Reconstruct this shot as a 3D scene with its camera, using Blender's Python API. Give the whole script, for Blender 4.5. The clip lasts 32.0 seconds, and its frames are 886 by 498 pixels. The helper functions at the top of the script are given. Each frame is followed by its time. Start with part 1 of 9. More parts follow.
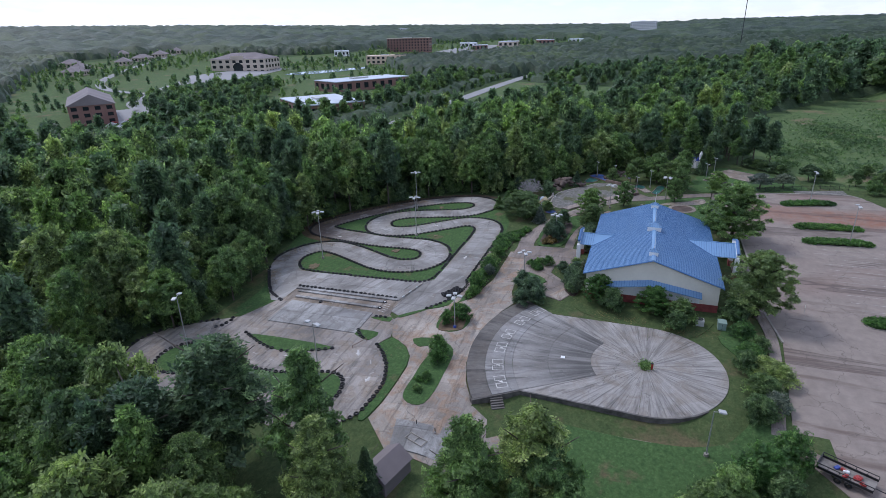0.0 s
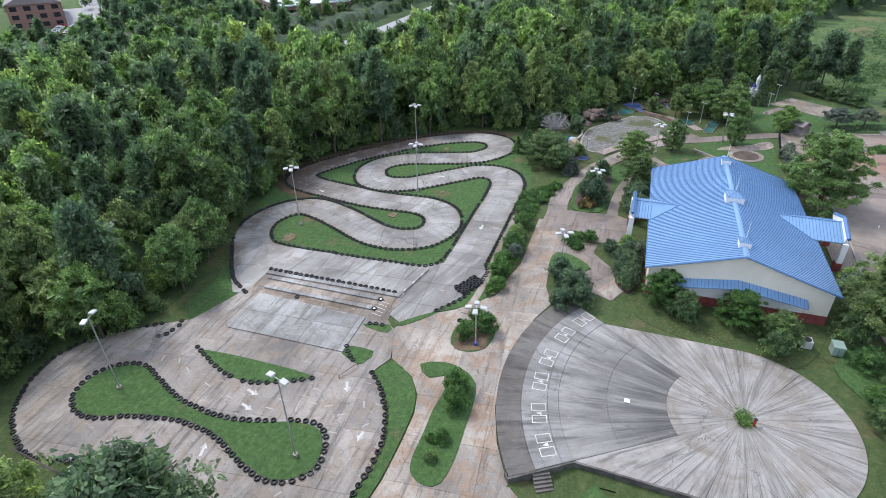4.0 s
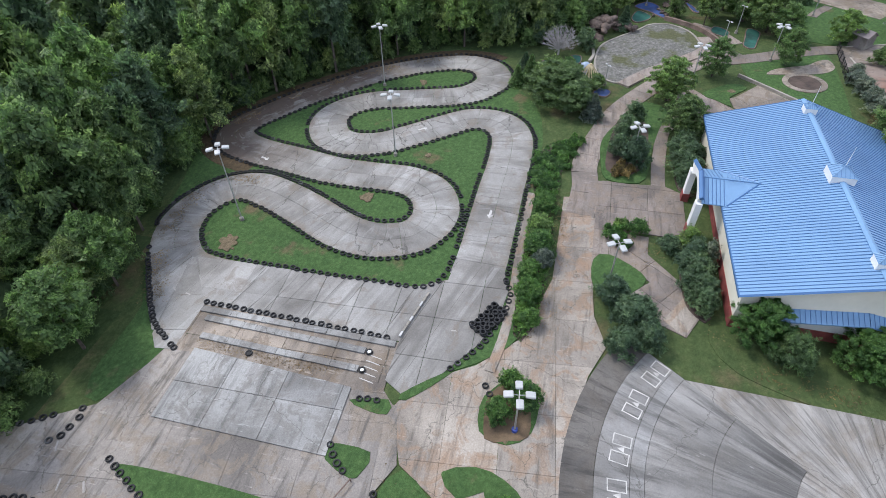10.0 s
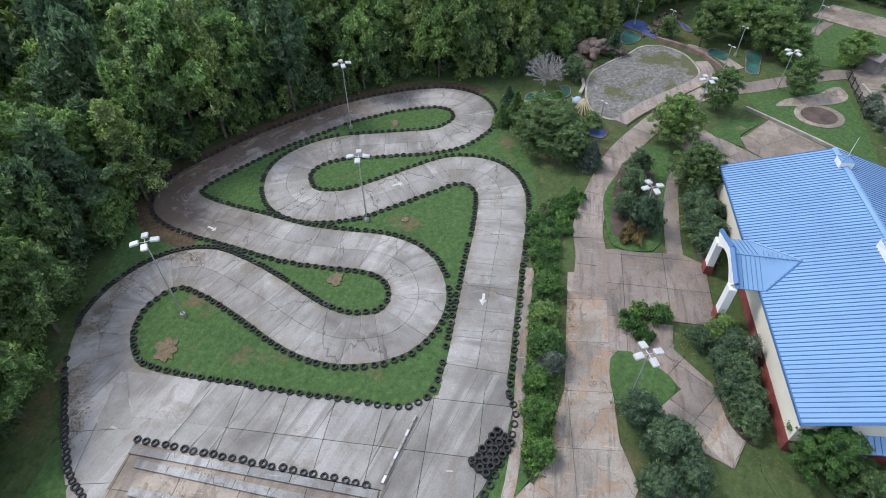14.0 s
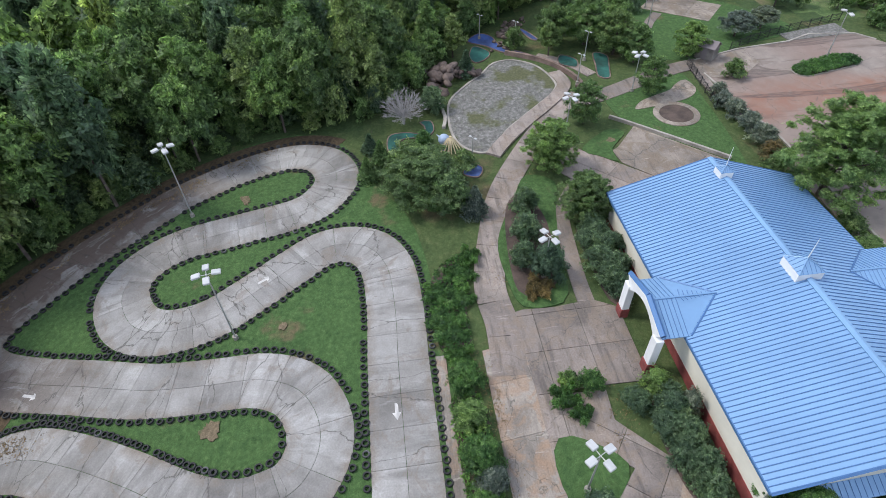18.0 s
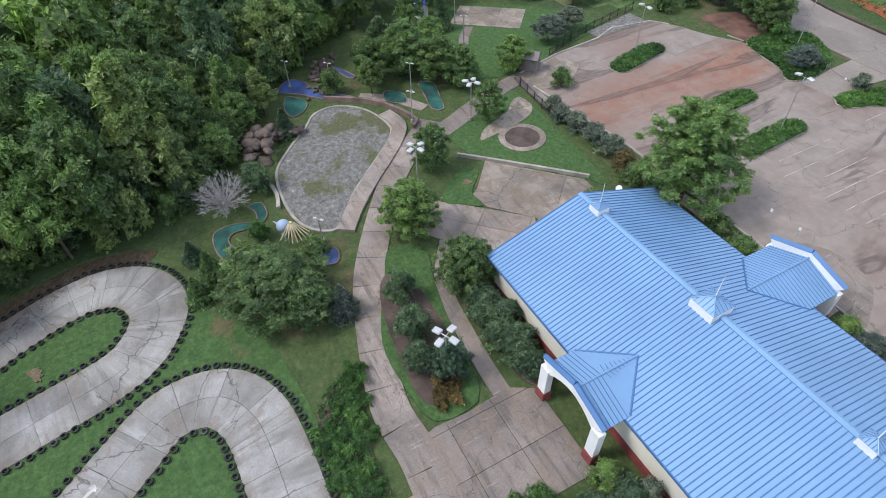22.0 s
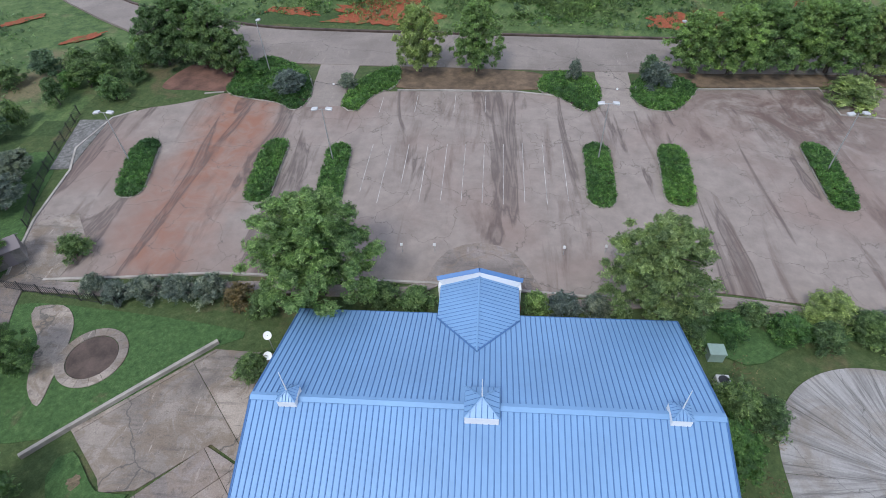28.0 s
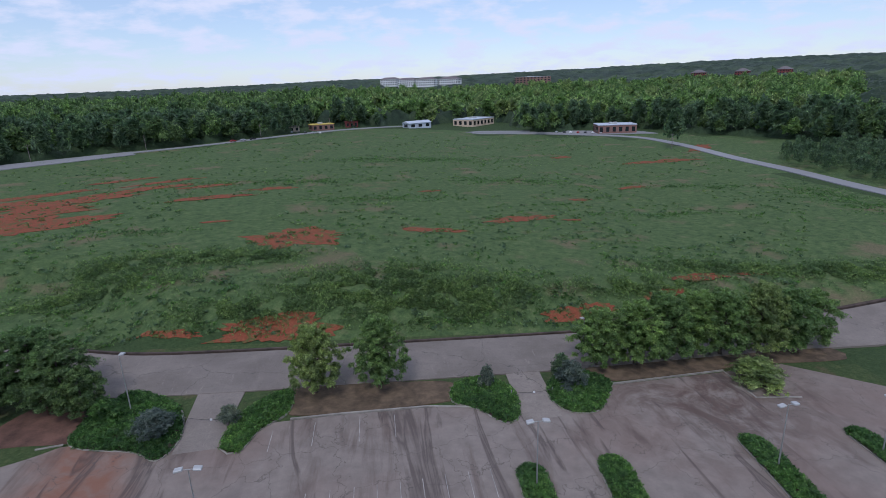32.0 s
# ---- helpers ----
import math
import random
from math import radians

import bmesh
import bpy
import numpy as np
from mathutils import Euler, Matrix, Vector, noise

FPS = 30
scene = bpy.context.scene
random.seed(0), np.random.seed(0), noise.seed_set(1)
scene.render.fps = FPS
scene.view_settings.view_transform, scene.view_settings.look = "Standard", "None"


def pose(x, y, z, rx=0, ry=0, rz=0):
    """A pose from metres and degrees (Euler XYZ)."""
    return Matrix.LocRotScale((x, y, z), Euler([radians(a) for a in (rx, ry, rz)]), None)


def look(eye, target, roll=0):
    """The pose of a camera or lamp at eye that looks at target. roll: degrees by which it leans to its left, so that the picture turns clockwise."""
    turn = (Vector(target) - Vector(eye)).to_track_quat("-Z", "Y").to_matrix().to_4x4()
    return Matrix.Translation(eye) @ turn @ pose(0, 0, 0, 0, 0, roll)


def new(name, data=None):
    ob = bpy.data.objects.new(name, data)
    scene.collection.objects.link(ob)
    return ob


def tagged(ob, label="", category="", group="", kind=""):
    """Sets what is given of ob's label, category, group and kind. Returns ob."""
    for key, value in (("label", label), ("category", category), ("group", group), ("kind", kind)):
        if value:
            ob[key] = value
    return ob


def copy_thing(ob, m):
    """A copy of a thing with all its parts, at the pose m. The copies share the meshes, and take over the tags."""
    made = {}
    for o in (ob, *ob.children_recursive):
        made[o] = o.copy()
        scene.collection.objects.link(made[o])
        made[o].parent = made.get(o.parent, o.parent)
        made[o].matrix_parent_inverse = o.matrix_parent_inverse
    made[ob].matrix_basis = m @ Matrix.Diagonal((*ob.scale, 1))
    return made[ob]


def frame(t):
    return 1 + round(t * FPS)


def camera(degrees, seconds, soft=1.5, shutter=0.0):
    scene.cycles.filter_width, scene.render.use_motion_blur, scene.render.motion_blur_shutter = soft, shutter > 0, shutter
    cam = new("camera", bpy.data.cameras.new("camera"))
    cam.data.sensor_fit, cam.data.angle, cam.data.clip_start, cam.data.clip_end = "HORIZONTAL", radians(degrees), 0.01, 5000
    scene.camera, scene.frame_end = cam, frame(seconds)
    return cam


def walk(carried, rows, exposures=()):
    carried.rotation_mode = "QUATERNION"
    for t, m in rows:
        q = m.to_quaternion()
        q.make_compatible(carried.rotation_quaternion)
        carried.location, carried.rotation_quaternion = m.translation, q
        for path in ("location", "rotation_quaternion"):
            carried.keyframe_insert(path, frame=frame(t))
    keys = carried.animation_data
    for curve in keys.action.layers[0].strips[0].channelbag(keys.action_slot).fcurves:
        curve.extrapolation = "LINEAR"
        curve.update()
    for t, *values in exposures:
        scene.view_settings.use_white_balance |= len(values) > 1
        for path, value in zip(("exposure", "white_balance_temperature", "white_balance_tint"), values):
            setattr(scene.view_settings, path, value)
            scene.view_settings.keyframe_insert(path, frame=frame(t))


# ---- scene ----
# ---- camera and its walk ----
cam = camera(77.8, 32.0, soft=0.65)
PATH = [
    (0, (110.19, -3.25, 45.27), (92.770, -9.804, 37.952), -1.57),
    (0.5, (106.68, -4.58, 45.25), (89.348, -11.214, 37.789), -1.58),
    (1, (103.25, -6.22, 45.23), (85.966, -12.689, 37.517), -1.48),
    (1.5, (100.06, -7.82, 45.24), (82.912, -14.230, 37.191), -1.42),
    (2, (96.93, -9.54, 45.29), (79.927, -15.821, 36.851), -1.38),
    (2.5, (93.64, -11.35, 45.36), (76.796, -17.491, 36.502), -1.28),
    (4.5, (81.71, -17.51, 45.43), (66.123, -23.132, 34.229), -1.20),
    (5, (79.01, -19.20, 45.39), (64.073, -24.504, 33.197), -1.10),
    (5.5, (76.44, -20.61, 45.36), (62.172, -25.667, 32.294), -1.08),
    (6, (74.00, -21.88, 45.34), (60.269, -26.737, 31.636), -1.07),
    (6.5, (71.84, -23.02, 45.32), (58.115, -27.881, 31.599), -1.16),
    (7, (69.84, -24.09, 45.25), (56.068, -28.798, 31.530), -1.29),
    (7.5, (67.87, -25.26, 45.11), (54.060, -29.892, 31.405), -1.30),
    (8, (65.99, -26.32, 44.96), (52.156, -30.920, 31.270), -1.26),
    (8.5, (64.14, -27.40, 44.84), (50.265, -31.876, 31.148), -1.21),
    (9, (62.27, -28.45, 44.75), (48.349, -32.772, 31.060), -1.15),
    (9.5, (60.39, -29.37, 44.70), (46.435, -33.536, 30.999), -1.07),
    (10, (58.53, -30.16, 44.67), (44.435, -33.826, 30.967), -1.24),
    (10.5, (56.63, -30.90, 44.62), (42.461, -34.257, 30.913), -1.37),
    (11, (54.68, -31.62, 44.54), (40.486, -34.847, 30.816), -1.40),
    (11.5, (52.78, -32.24, 44.45), (38.576, -35.388, 30.726), -1.43),
    (12, (50.83, -32.76, 44.38), (36.603, -35.850, 30.662), -1.43),
    (12.5, (48.96, -33.26, 44.37), (34.750, -36.296, 30.627), -1.30),
    (13, (47.06, -33.78, 44.38), (32.865, -36.748, 30.608), -1.17),
    (13.5, (45.22, -34.24, 44.42), (31.046, -37.139, 30.611), -1.01),
    (15.5, (38.93, -35.97, 45.05), (24.592, -37.221, 31.170), -1.25),
    (16, (37.42, -36.01, 45.09), (23.036, -36.604, 31.213), -1.51),
    (16.5, (35.83, -36.00, 45.12), (21.427, -36.091, 31.247), -1.69),
    (17, (34.15, -35.96, 45.15), (19.751, -35.594, 31.273), -1.78),
    (17.5, (32.37, -35.91, 45.18), (18.030, -35.009, 31.269), -1.74),
    (18, (30.56, -35.88, 45.21), (16.290, -34.407, 31.281), -1.76),
    (18.5, (28.78, -35.81, 45.25), (14.589, -33.833, 31.302), -1.68),
    (19, (26.96, -35.72, 45.29), (12.885, -33.112, 31.321), -1.74),
    (19.5, (25.08, -35.60, 45.30), (11.172, -32.287, 31.311), -1.73),
    (20, (23.26, -35.34, 45.28), (9.509, -31.468, 31.287), -1.74),
    (20.5, (21.51, -34.98, 45.29), (7.909, -30.648, 31.284), -1.66),
    (21, (19.77, -34.59, 45.32), (6.359, -29.725, 31.302), -1.52),
    (21.5, (17.98, -34.15, 45.34), (4.842, -28.604, 31.321), -1.59),
    (22, (16.29, -33.62, 45.34), (3.556, -27.184, 31.327), -1.83),
    (22.5, (14.61, -33.02, 45.33), (2.368, -25.706, 31.302), -2.02),
    (23, (12.93, -32.43, 45.32), (1.196, -24.330, 31.293), -2.11),
    (23.5, (11.30, -31.76, 45.32), (0.135, -22.905, 31.292), -2.18),
    (24, (9.76, -30.96, 45.34), (-0.782, -21.381, 31.309), -2.33),
    (24.5, (8.24, -30.13, 45.37), (-1.622, -19.845, 31.333), -2.30),
    (26.5, (3.28, -25.36, 45.45), (-3.069, -12.720, 31.305), -2.69),
    (27, (2.42, -23.83, 45.46), (-2.918, -10.742, 31.307), -2.99),
    (27.5, (1.40, -22.27, 45.46), (-1.942, -8.476, 31.372), -3.39),
    (28, (0.44, -20.63, 45.46), (-1.254, -6.549, 31.357), -3.48),
    (28.5, (-0.35, -18.79, 45.36), (-1.576, -4.615, 31.308), -3.22),
    (29, (-0.77, -16.93, 45.25), (-1.906, -1.242, 32.889), -2.79),
    (29.5, (-0.98, -15.25, 45.16), (-2.044, 2.328, 35.680), -2.32),
    (30, (-1.08, -13.66, 45.13), (-2.067, 5.201, 38.544), -2.03),
    (30.5, (-1.17, -12.06, 45.10), (-2.064, 7.072, 39.357), -1.75),
    (31, (-1.14, -10.82, 45.08), (-1.267, 8.335, 39.344), -1.68),
    (31.5, (-1.06, -9.64, 45.06), (0.597, 9.442, 39.288), -1.88),
    (32, (-0.92, -8.46, 45.02), (1.295, 10.552, 39.212), -2.00),
]
EXPOSURES = [(0, 0.42, 5850, 15), (1.0, 0.83, 6000, 14), (2.0, 1.25, 6100, 13), (5.0, 1.15, 6400, 10), (9.0, 1.03, 6400, 10), (24.5, 1.0, 6350, 10), (28.6, 0.8, 6050, 11), (30.0, 0.95, 5950, 11), (30.5, 0.72, 5850, 11), (31.0, 0.38, 5750, 13), (32, -0.06, 5750, 15)]
walk(cam, [(t, look(eye, target, roll)) for t, eye, target, roll in PATH], EXPOSURES)

# ---- world and sun: bright overcast with broken cloud ----
SUN_ELEVATION, SUN_TURN = radians(52), radians(200)
world = bpy.data.worlds.new("sky")
scene.world = world
world.use_nodes = True
wn, wl = world.node_tree.nodes, world.node_tree.links
wn.clear()
w_out = wn.new("ShaderNodeOutputWorld")
w_bg = wn.new("ShaderNodeBackground")
w_sky = wn.new("ShaderNodeTexSky")
w_sky.sky_type = "NISHITA"
w_sky.sun_disc = False
w_sky.sun_elevation, w_sky.sun_rotation = SUN_ELEVATION, SUN_TURN
w_sky.air_density, w_sky.dust_density, w_sky.ozone_density = 1.0, 0.3, 4.0
w_co = wn.new("ShaderNodeTexCoord")
w_sep = wn.new("ShaderNodeSeparateXYZ")
w_lift = wn.new("ShaderNodeMath")
w_lift.operation = "ADD"
w_lift.inputs[1].default_value = 0.26
w_dx, w_dy = wn.new("ShaderNodeMath"), wn.new("ShaderNodeMath")
w_dx.operation = w_dy.operation = "DIVIDE"
w_plane = wn.new("ShaderNodeCombineXYZ")
w_noise = wn.new("ShaderNodeTexNoise")
w_noise.inputs["Scale"].default_value = 4.6
w_noise.inputs["Detail"].default_value = 9
w_noise.inputs["Roughness"].default_value = 0.56
w_ramp = wn.new("ShaderNodeValToRGB")
w_ramp.color_ramp.elements[0].position = 0.45
w_ramp.color_ramp.elements[1].position = 0.63
w_ramp.color_ramp.elements[0].color = (0.34, 0.34, 0.34, 1)
w_mix = wn.new("ShaderNodeMix")
w_mix.data_type = "RGBA"
w_mix.inputs["B"].default_value = (6.3, 6.6, 7.5, 1)
wl.new(w_co.outputs["Generated"], w_sep.inputs[0])
wl.new(w_sep.outputs["Z"], w_lift.inputs[0])
for node, axis in ((w_dx, "X"), (w_dy, "Y")):
    wl.new(w_sep.outputs[axis], node.inputs[0])
    wl.new(w_lift.outputs[0], node.inputs[1])
    wl.new(node.outputs[0], w_plane.inputs[axis])
wl.new(w_plane.outputs[0], w_noise.inputs["Vector"])
wl.new(w_noise.outputs["Fac"], w_ramp.inputs[0])
wl.new(w_ramp.outputs[0], w_mix.inputs["Factor"])
wl.new(w_sky.outputs[0], w_mix.inputs["A"])
wl.new(w_mix.outputs["Result"], w_bg.inputs["Color"])
w_bg.inputs["Strength"].default_value = 0.118
wl.new(w_bg.outputs[0], w_out.inputs[0])

sun = new("sun", bpy.data.lights.new("sun", "SUN"))
sun.data.energy, sun.data.angle, sun.data.color = 1.4, radians(14), (1.0, 0.96, 0.9)
sun.matrix_world = Matrix.Rotation(-SUN_TURN, 4, "Z") @ Matrix.Rotation(SUN_ELEVATION - math.pi / 2, 4, "X")

# ---- materials ----
def nodes_of(name):
    m = bpy.data.materials.new(name)
    m.use_nodes = True
    return m, m.node_tree.nodes, m.node_tree.links, m.node_tree.nodes["Principled BSDF"]


def noise_node(nt, links, coord, scale, detail=5, rough=0.55, warp=0.0):
    n = nt.new("ShaderNodeTexNoise")
    n.inputs["Scale"].default_value, n.inputs["Detail"].default_value, n.inputs["Roughness"].default_value = scale, detail, rough
    n.inputs["Distortion"].default_value = warp
    links.new(coord, n.inputs["Vector"])
    return n.outputs["Fac"]


def ramp_node(nt, links, fac, stops):
    r = nt.new("ShaderNodeValToRGB")
    els = r.color_ramp.elements
    while len(els) < len(stops):
        els.new(0.5)
    for e, (p, c) in zip(els, stops):
        e.position, e.color = p, (*c, 1)
    links.new(fac, r.inputs[0])
    return r.outputs[0]


def mix_node(nt, links, fac, a, b, how="MIX"):
    m = nt.new("ShaderNodeMix")
    m.data_type, m.blend_type = "RGBA", how
    for sock, v in (("Factor", fac), ("A", a), ("B", b)):
        if isinstance(v, (int, float)):
            m.inputs[sock].default_value = v
        elif isinstance(v, tuple):
            m.inputs[sock].default_value = (*v, 1)
        else:
            links.new(v, m.inputs[sock])
    return m.outputs["Result"]


def bump_node(nt, links, height, bsdf, strength=0.3, distance=0.05):
    b = nt.new("ShaderNodeBump")
    b.inputs["Strength"].default_value, b.inputs["Distance"].default_value = strength, distance
    links.new(height, b.inputs["Height"])
    links.new(b.outputs[0], bsdf.inputs["Normal"])


def plain(name, colour, rough=0.6, metal=0.0, vary=0.12, scale=3.0):
    """A painted or moulded surface with soft dirt at two scales."""
    m, nt, ln, b = nodes_of(name)
    co = nt.new("ShaderNodeTexCoord").outputs["Object"]
    big, fine = noise_node(nt, ln, co, scale * 0.3), noise_node(nt, ln, co, scale * 4, 8)
    dark = tuple(c * (1 - 2 * vary) for c in colour)
    lite = tuple(min(1, c * (1 + vary)) for c in colour)
    c1 = ramp_node(nt, ln, big, [(0.35, dark), (0.65, lite)])
    c2 = mix_node(nt, ln, 0.25, c1, ramp_node(nt, ln, fine, [(0.3, dark), (0.7, lite)]))
    ln.new(c2, b.inputs["Base Color"])
    b.inputs["Roughness"].default_value, b.inputs["Metallic"].default_value = rough, metal
    bump_node(nt, ln, fine, b, 0.15, 0.01)
    return m


def math_node(nt, links, how, a, b=None, c=None):
    m = nt.new("ShaderNodeMath")
    m.operation = how
    for k, v in enumerate((a, b, c)):
        if isinstance(v, (int, float)):
            m.inputs[k].default_value = v
        elif v is not None:
            links.new(v, m.inputs[k])
    return m.outputs[0]


def crack_lines(nt, ln, co, scale, width, wobble=2.6, wob_scale=0.5):
    """Jagged hairlines between wandering cells, width metres wide."""
    vo = nt.new("ShaderNodeTexVoronoi")
    vo.feature = "DISTANCE_TO_EDGE"
    vo.inputs["Scale"].default_value = scale
    wob, sc, nz = nt.new("ShaderNodeVectorMath"), nt.new("ShaderNodeVectorMath"), nt.new("ShaderNodeTexNoise")
    wob.operation, sc.operation = "ADD", "SCALE"
    nz.inputs["Scale"].default_value, nz.inputs["Detail"].default_value = wob_scale, 6
    sc.inputs["Scale"].default_value = wobble
    ln.new(co, nz.inputs["Vector"])
    ln.new(nz.outputs["Color"], sc.inputs[0])
    ln.new(co, wob.inputs[0])
    ln.new(sc.outputs[0], wob.inputs[1])
    ln.new(wob.outputs[0], vo.inputs["Vector"])
    return ramp_node(nt, ln, vo.outputs["Distance"], [(0.0, (0.8,) * 3), (width * scale, (0, 0, 0))])


def concrete(name, light, dark, stain, crack=0.16, stain_amount=0.5, streak=0.0, moss=0.15):
    """Weathered slab concrete: panel tone, stains with crisp rims, runs, scuffs, grain and cracks."""
    m, nt, ln, b = nodes_of(name)
    co = nt.new("ShaderNodeTexCoord").outputs["Object"]
    rnd = nt.new("ShaderNodeObjectInfo").outputs["Random"]
    big = noise_node(nt, ln, co, 0.11, 7, 0.6, 0.4)
    mid = noise_node(nt, ln, co, 0.42, 9, 0.66, 0.8)
    spot = noise_node(nt, ln, co, 1.5, 7, 0.62, 0.5)
    fine = noise_node(nt, ln, co, 7.0, 9, 0.7)
    mp = nt.new("ShaderNodeMapping")
    mp.inputs["Scale"].default_value = (0.22, 1.9, 1.0)
    mp.inputs["Rotation"].default_value = (0, 0, 0.5)
    ln.new(co, mp.inputs["Vector"])
    runs = noise_node(nt, ln, mp.outputs[0], 0.6, 8, 0.66)
    mp2 = nt.new("ShaderNodeMapping")
    mp2.inputs["Scale"].default_value = (2.6, 0.35, 1.0)
    mp2.inputs["Rotation"].default_value = (0, 0, 1.9)
    ln.new(co, mp2.inputs["Vector"])
    scuff = noise_node(nt, ln, mp2.outputs[0], 0.9, 8, 0.72)
    c = ramp_node(nt, ln, big, [(0.36, dark), (0.50, tuple(0.35 * a_ + 0.65 * b_ for a_, b_ in zip(dark, light))), (0.60, light), (0.72, tuple(min(1, v * 1.12) for v in light))])
    tone = ramp_node(nt, ln, rnd, [(0.0, (0.72, 0.71, 0.71)), (0.5, (0.95, 0.93, 0.91)), (1.0, (1.10, 1.08, 1.06))])
    c = mix_node(nt, ln, 0.8, c, tone, "MULTIPLY")
    c = mix_node(nt, ln, ramp_node(nt, ln, mid, [(0.49, (0, 0, 0)), (0.53, (stain_amount * 0.55,) * 3), (0.64, (stain_amount,) * 3)]), c, stain)
    c = mix_node(nt, ln, ramp_node(nt, ln, runs, [(0.52, (0, 0, 0)), (0.62, (streak,) * 3), (0.66, (streak * 1.5,) * 3)]), c, tuple(v * 0.5 for v in dark))
    c = mix_node(nt, ln, ramp_node(nt, ln, spot, [(0.60, (0, 0, 0)), (0.64, (0.45,) * 3)]), c, tuple(v * 0.7 for v in dark))
    c = mix_node(nt, ln, ramp_node(nt, ln, scuff, [(0.60, (0, 0, 0)), (0.66, (0.5,) * 3)]), c, tuple(min(1, v * 1.3) for v in light))
    c = mix_node(nt, ln, 0.55, c, ramp_node(nt, ln, fine, [(0.33, (0.55, 0.54, 0.52)), (0.67, (1.2, 1.2, 1.2))]), "MULTIPLY")
    c = mix_node(nt, ln, crack_lines(nt, ln, co, crack, 0.035), c, (0.07, 0.065, 0.055))
    ln.new(c, b.inputs["Base Color"])
    b.inputs["Roughness"].default_value = 0.85
    bump_node(nt, ln, fine, b, 0.25, 0.02)
    return m


def lane_concrete(name):
    """Kart lane: its UV map runs in metres along and across the lane. Runs across it, grimy edges, cracks, silt on the stretch under the woods."""
    m, nt, ln, b = nodes_of(name)
    tc = nt.new("ShaderNodeTexCoord")
    co, uv = tc.outputs["Object"], tc.outputs["UV"]
    rnd = nt.new("ShaderNodeObjectInfo").outputs["Random"]
    sep = nt.new("ShaderNodeSeparateXYZ")
    ln.new(uv, sep.inputs[0])
    along, across = sep.outputs["X"], sep.outputs["Y"]
    side = math_node(nt, ln, "ABSOLUTE", across)

    def stretched(fu, fv, detail, rough, warp=0.0):
        mp = nt.new("ShaderNodeMapping")
        mp.inputs["Scale"].default_value = (fu, fv, 1)
        ln.new(uv, mp.inputs["Vector"])
        return noise_node(nt, ln, mp.outputs[0], 1.0, detail, rough, warp)

    big = noise_node(nt, ln, co, 0.13, 6, 0.6, 0.3)
    fine = noise_node(nt, ln, co, 6.0, 9, 0.7)
    c = ramp_node(nt, ln, big, [(0.36, (0.17, 0.16, 0.148)), (0.46, (0.245, 0.234, 0.219)), (0.56, (0.30, 0.29, 0.275)), (0.68, (0.365, 0.355, 0.34))])
    c = mix_node(nt, ln, 0.85, c, ramp_node(nt, ln, rnd, [(0.0, (0.72, 0.71, 0.70)), (0.45, (0.95, 0.945, 0.93)), (1.0, (1.12, 1.11, 1.10))]), "MULTIPLY")
    runs = stretched(0.75, 0.12, 6, 0.6, 0.5)
    c = mix_node(nt, ln, ramp_node(nt, ln, runs, [(0.50, (0, 0, 0)), (0.60, (0.42,) * 3), (0.70, (0.75,) * 3)]), c, (0.15, 0.142, 0.13))
    pale = stretched(0.8, 0.2, 6, 0.62, 0.5)
    c = mix_node(nt, ln, ramp_node(nt, ln, pale, [(0.56, (0, 0, 0)), (0.68, (0.4,) * 3)]), c, (0.46, 0.45, 0.435))
    worn = stretched(0.07, 0.8, 6, 0.6)
    c = mix_node(nt, ln, ramp_node(nt, ln, worn, [(0.50, (0, 0, 0)), (0.66, (0.4,) * 3)]), c, (0.235, 0.22, 0.20))
    rim = nt.new("ShaderNodeMapRange")
    rim.inputs["From Min"].default_value, rim.inputs["From Max"].default_value = 1.9, 3.05
    ln.new(side, rim.inputs["Value"])
    rim_n = math_node(nt, ln, "MULTIPLY", rim.outputs[0], ramp_node(nt, ln, noise_node(nt, ln, co, 0.5, 7, 0.65, 0.6), [(0.42, (0, 0, 0)), (0.60, (0.8,) * 3)]))
    c = mix_node(nt, ln, rim_n, c, (0.185, 0.148, 0.112))
    spot = noise_node(nt, ln, co, 0.33, 8, 0.68, 1.0)
    c = mix_node(nt, ln, ramp_node(nt, ln, spot, [(0.56, (0, 0, 0)), (0.60, (0.38,) * 3), (0.72, (0.7,) * 3)]), c, (0.185, 0.15, 0.118))
    # silt washed over the stretch below the trees, flaking off in pale patches
    up, down = nt.new("ShaderNodeMapRange"), nt.new("ShaderNodeMapRange")
    for node, a, z in ((up, 92.0, 106.0), (down, 152.0, 138.0)):
        node.inputs["From Min"].default_value, node.inputs["From Max"].default_value = a, z
        ln.new(along, node.inputs["Value"])
    silt = math_node(nt, ln, "MULTIPLY", up.outputs[0], down.outputs[0])
    lean = math_node(nt, ln, "MULTIPLY_ADD", across, 0.07, 0.04)
    cover = math_node(nt, ln, "ADD", noise_node(nt, ln, co, 0.32, 9, 0.66, 1.2), lean)
    silt = math_node(nt, ln, "MULTIPLY", silt, ramp_node(nt, ln, cover, [(0.36, (0.4,) * 3), (0.48, (0.92,) * 3)]))
    silt = math_node(nt, ln, "MULTIPLY", silt, ramp_node(nt, ln, stretched(0.35, 0.7, 8, 0.66, 0.8), [(0.56, (1, 1, 1)), (0.60, (0.35,) * 3), (0.7, (0.2,) * 3)]))
    c = mix_node(nt, ln, silt, c, (0.10, 0.071, 0.055))
    c = mix_node(nt, ln, 0.5, c, ramp_node(nt, ln, fine, [(0.33, (0.62, 0.61, 0.6)), (0.67, (1.16, 1.16, 1.16))]), "MULTIPLY")
    flat = nt.new("ShaderNodeMapping")
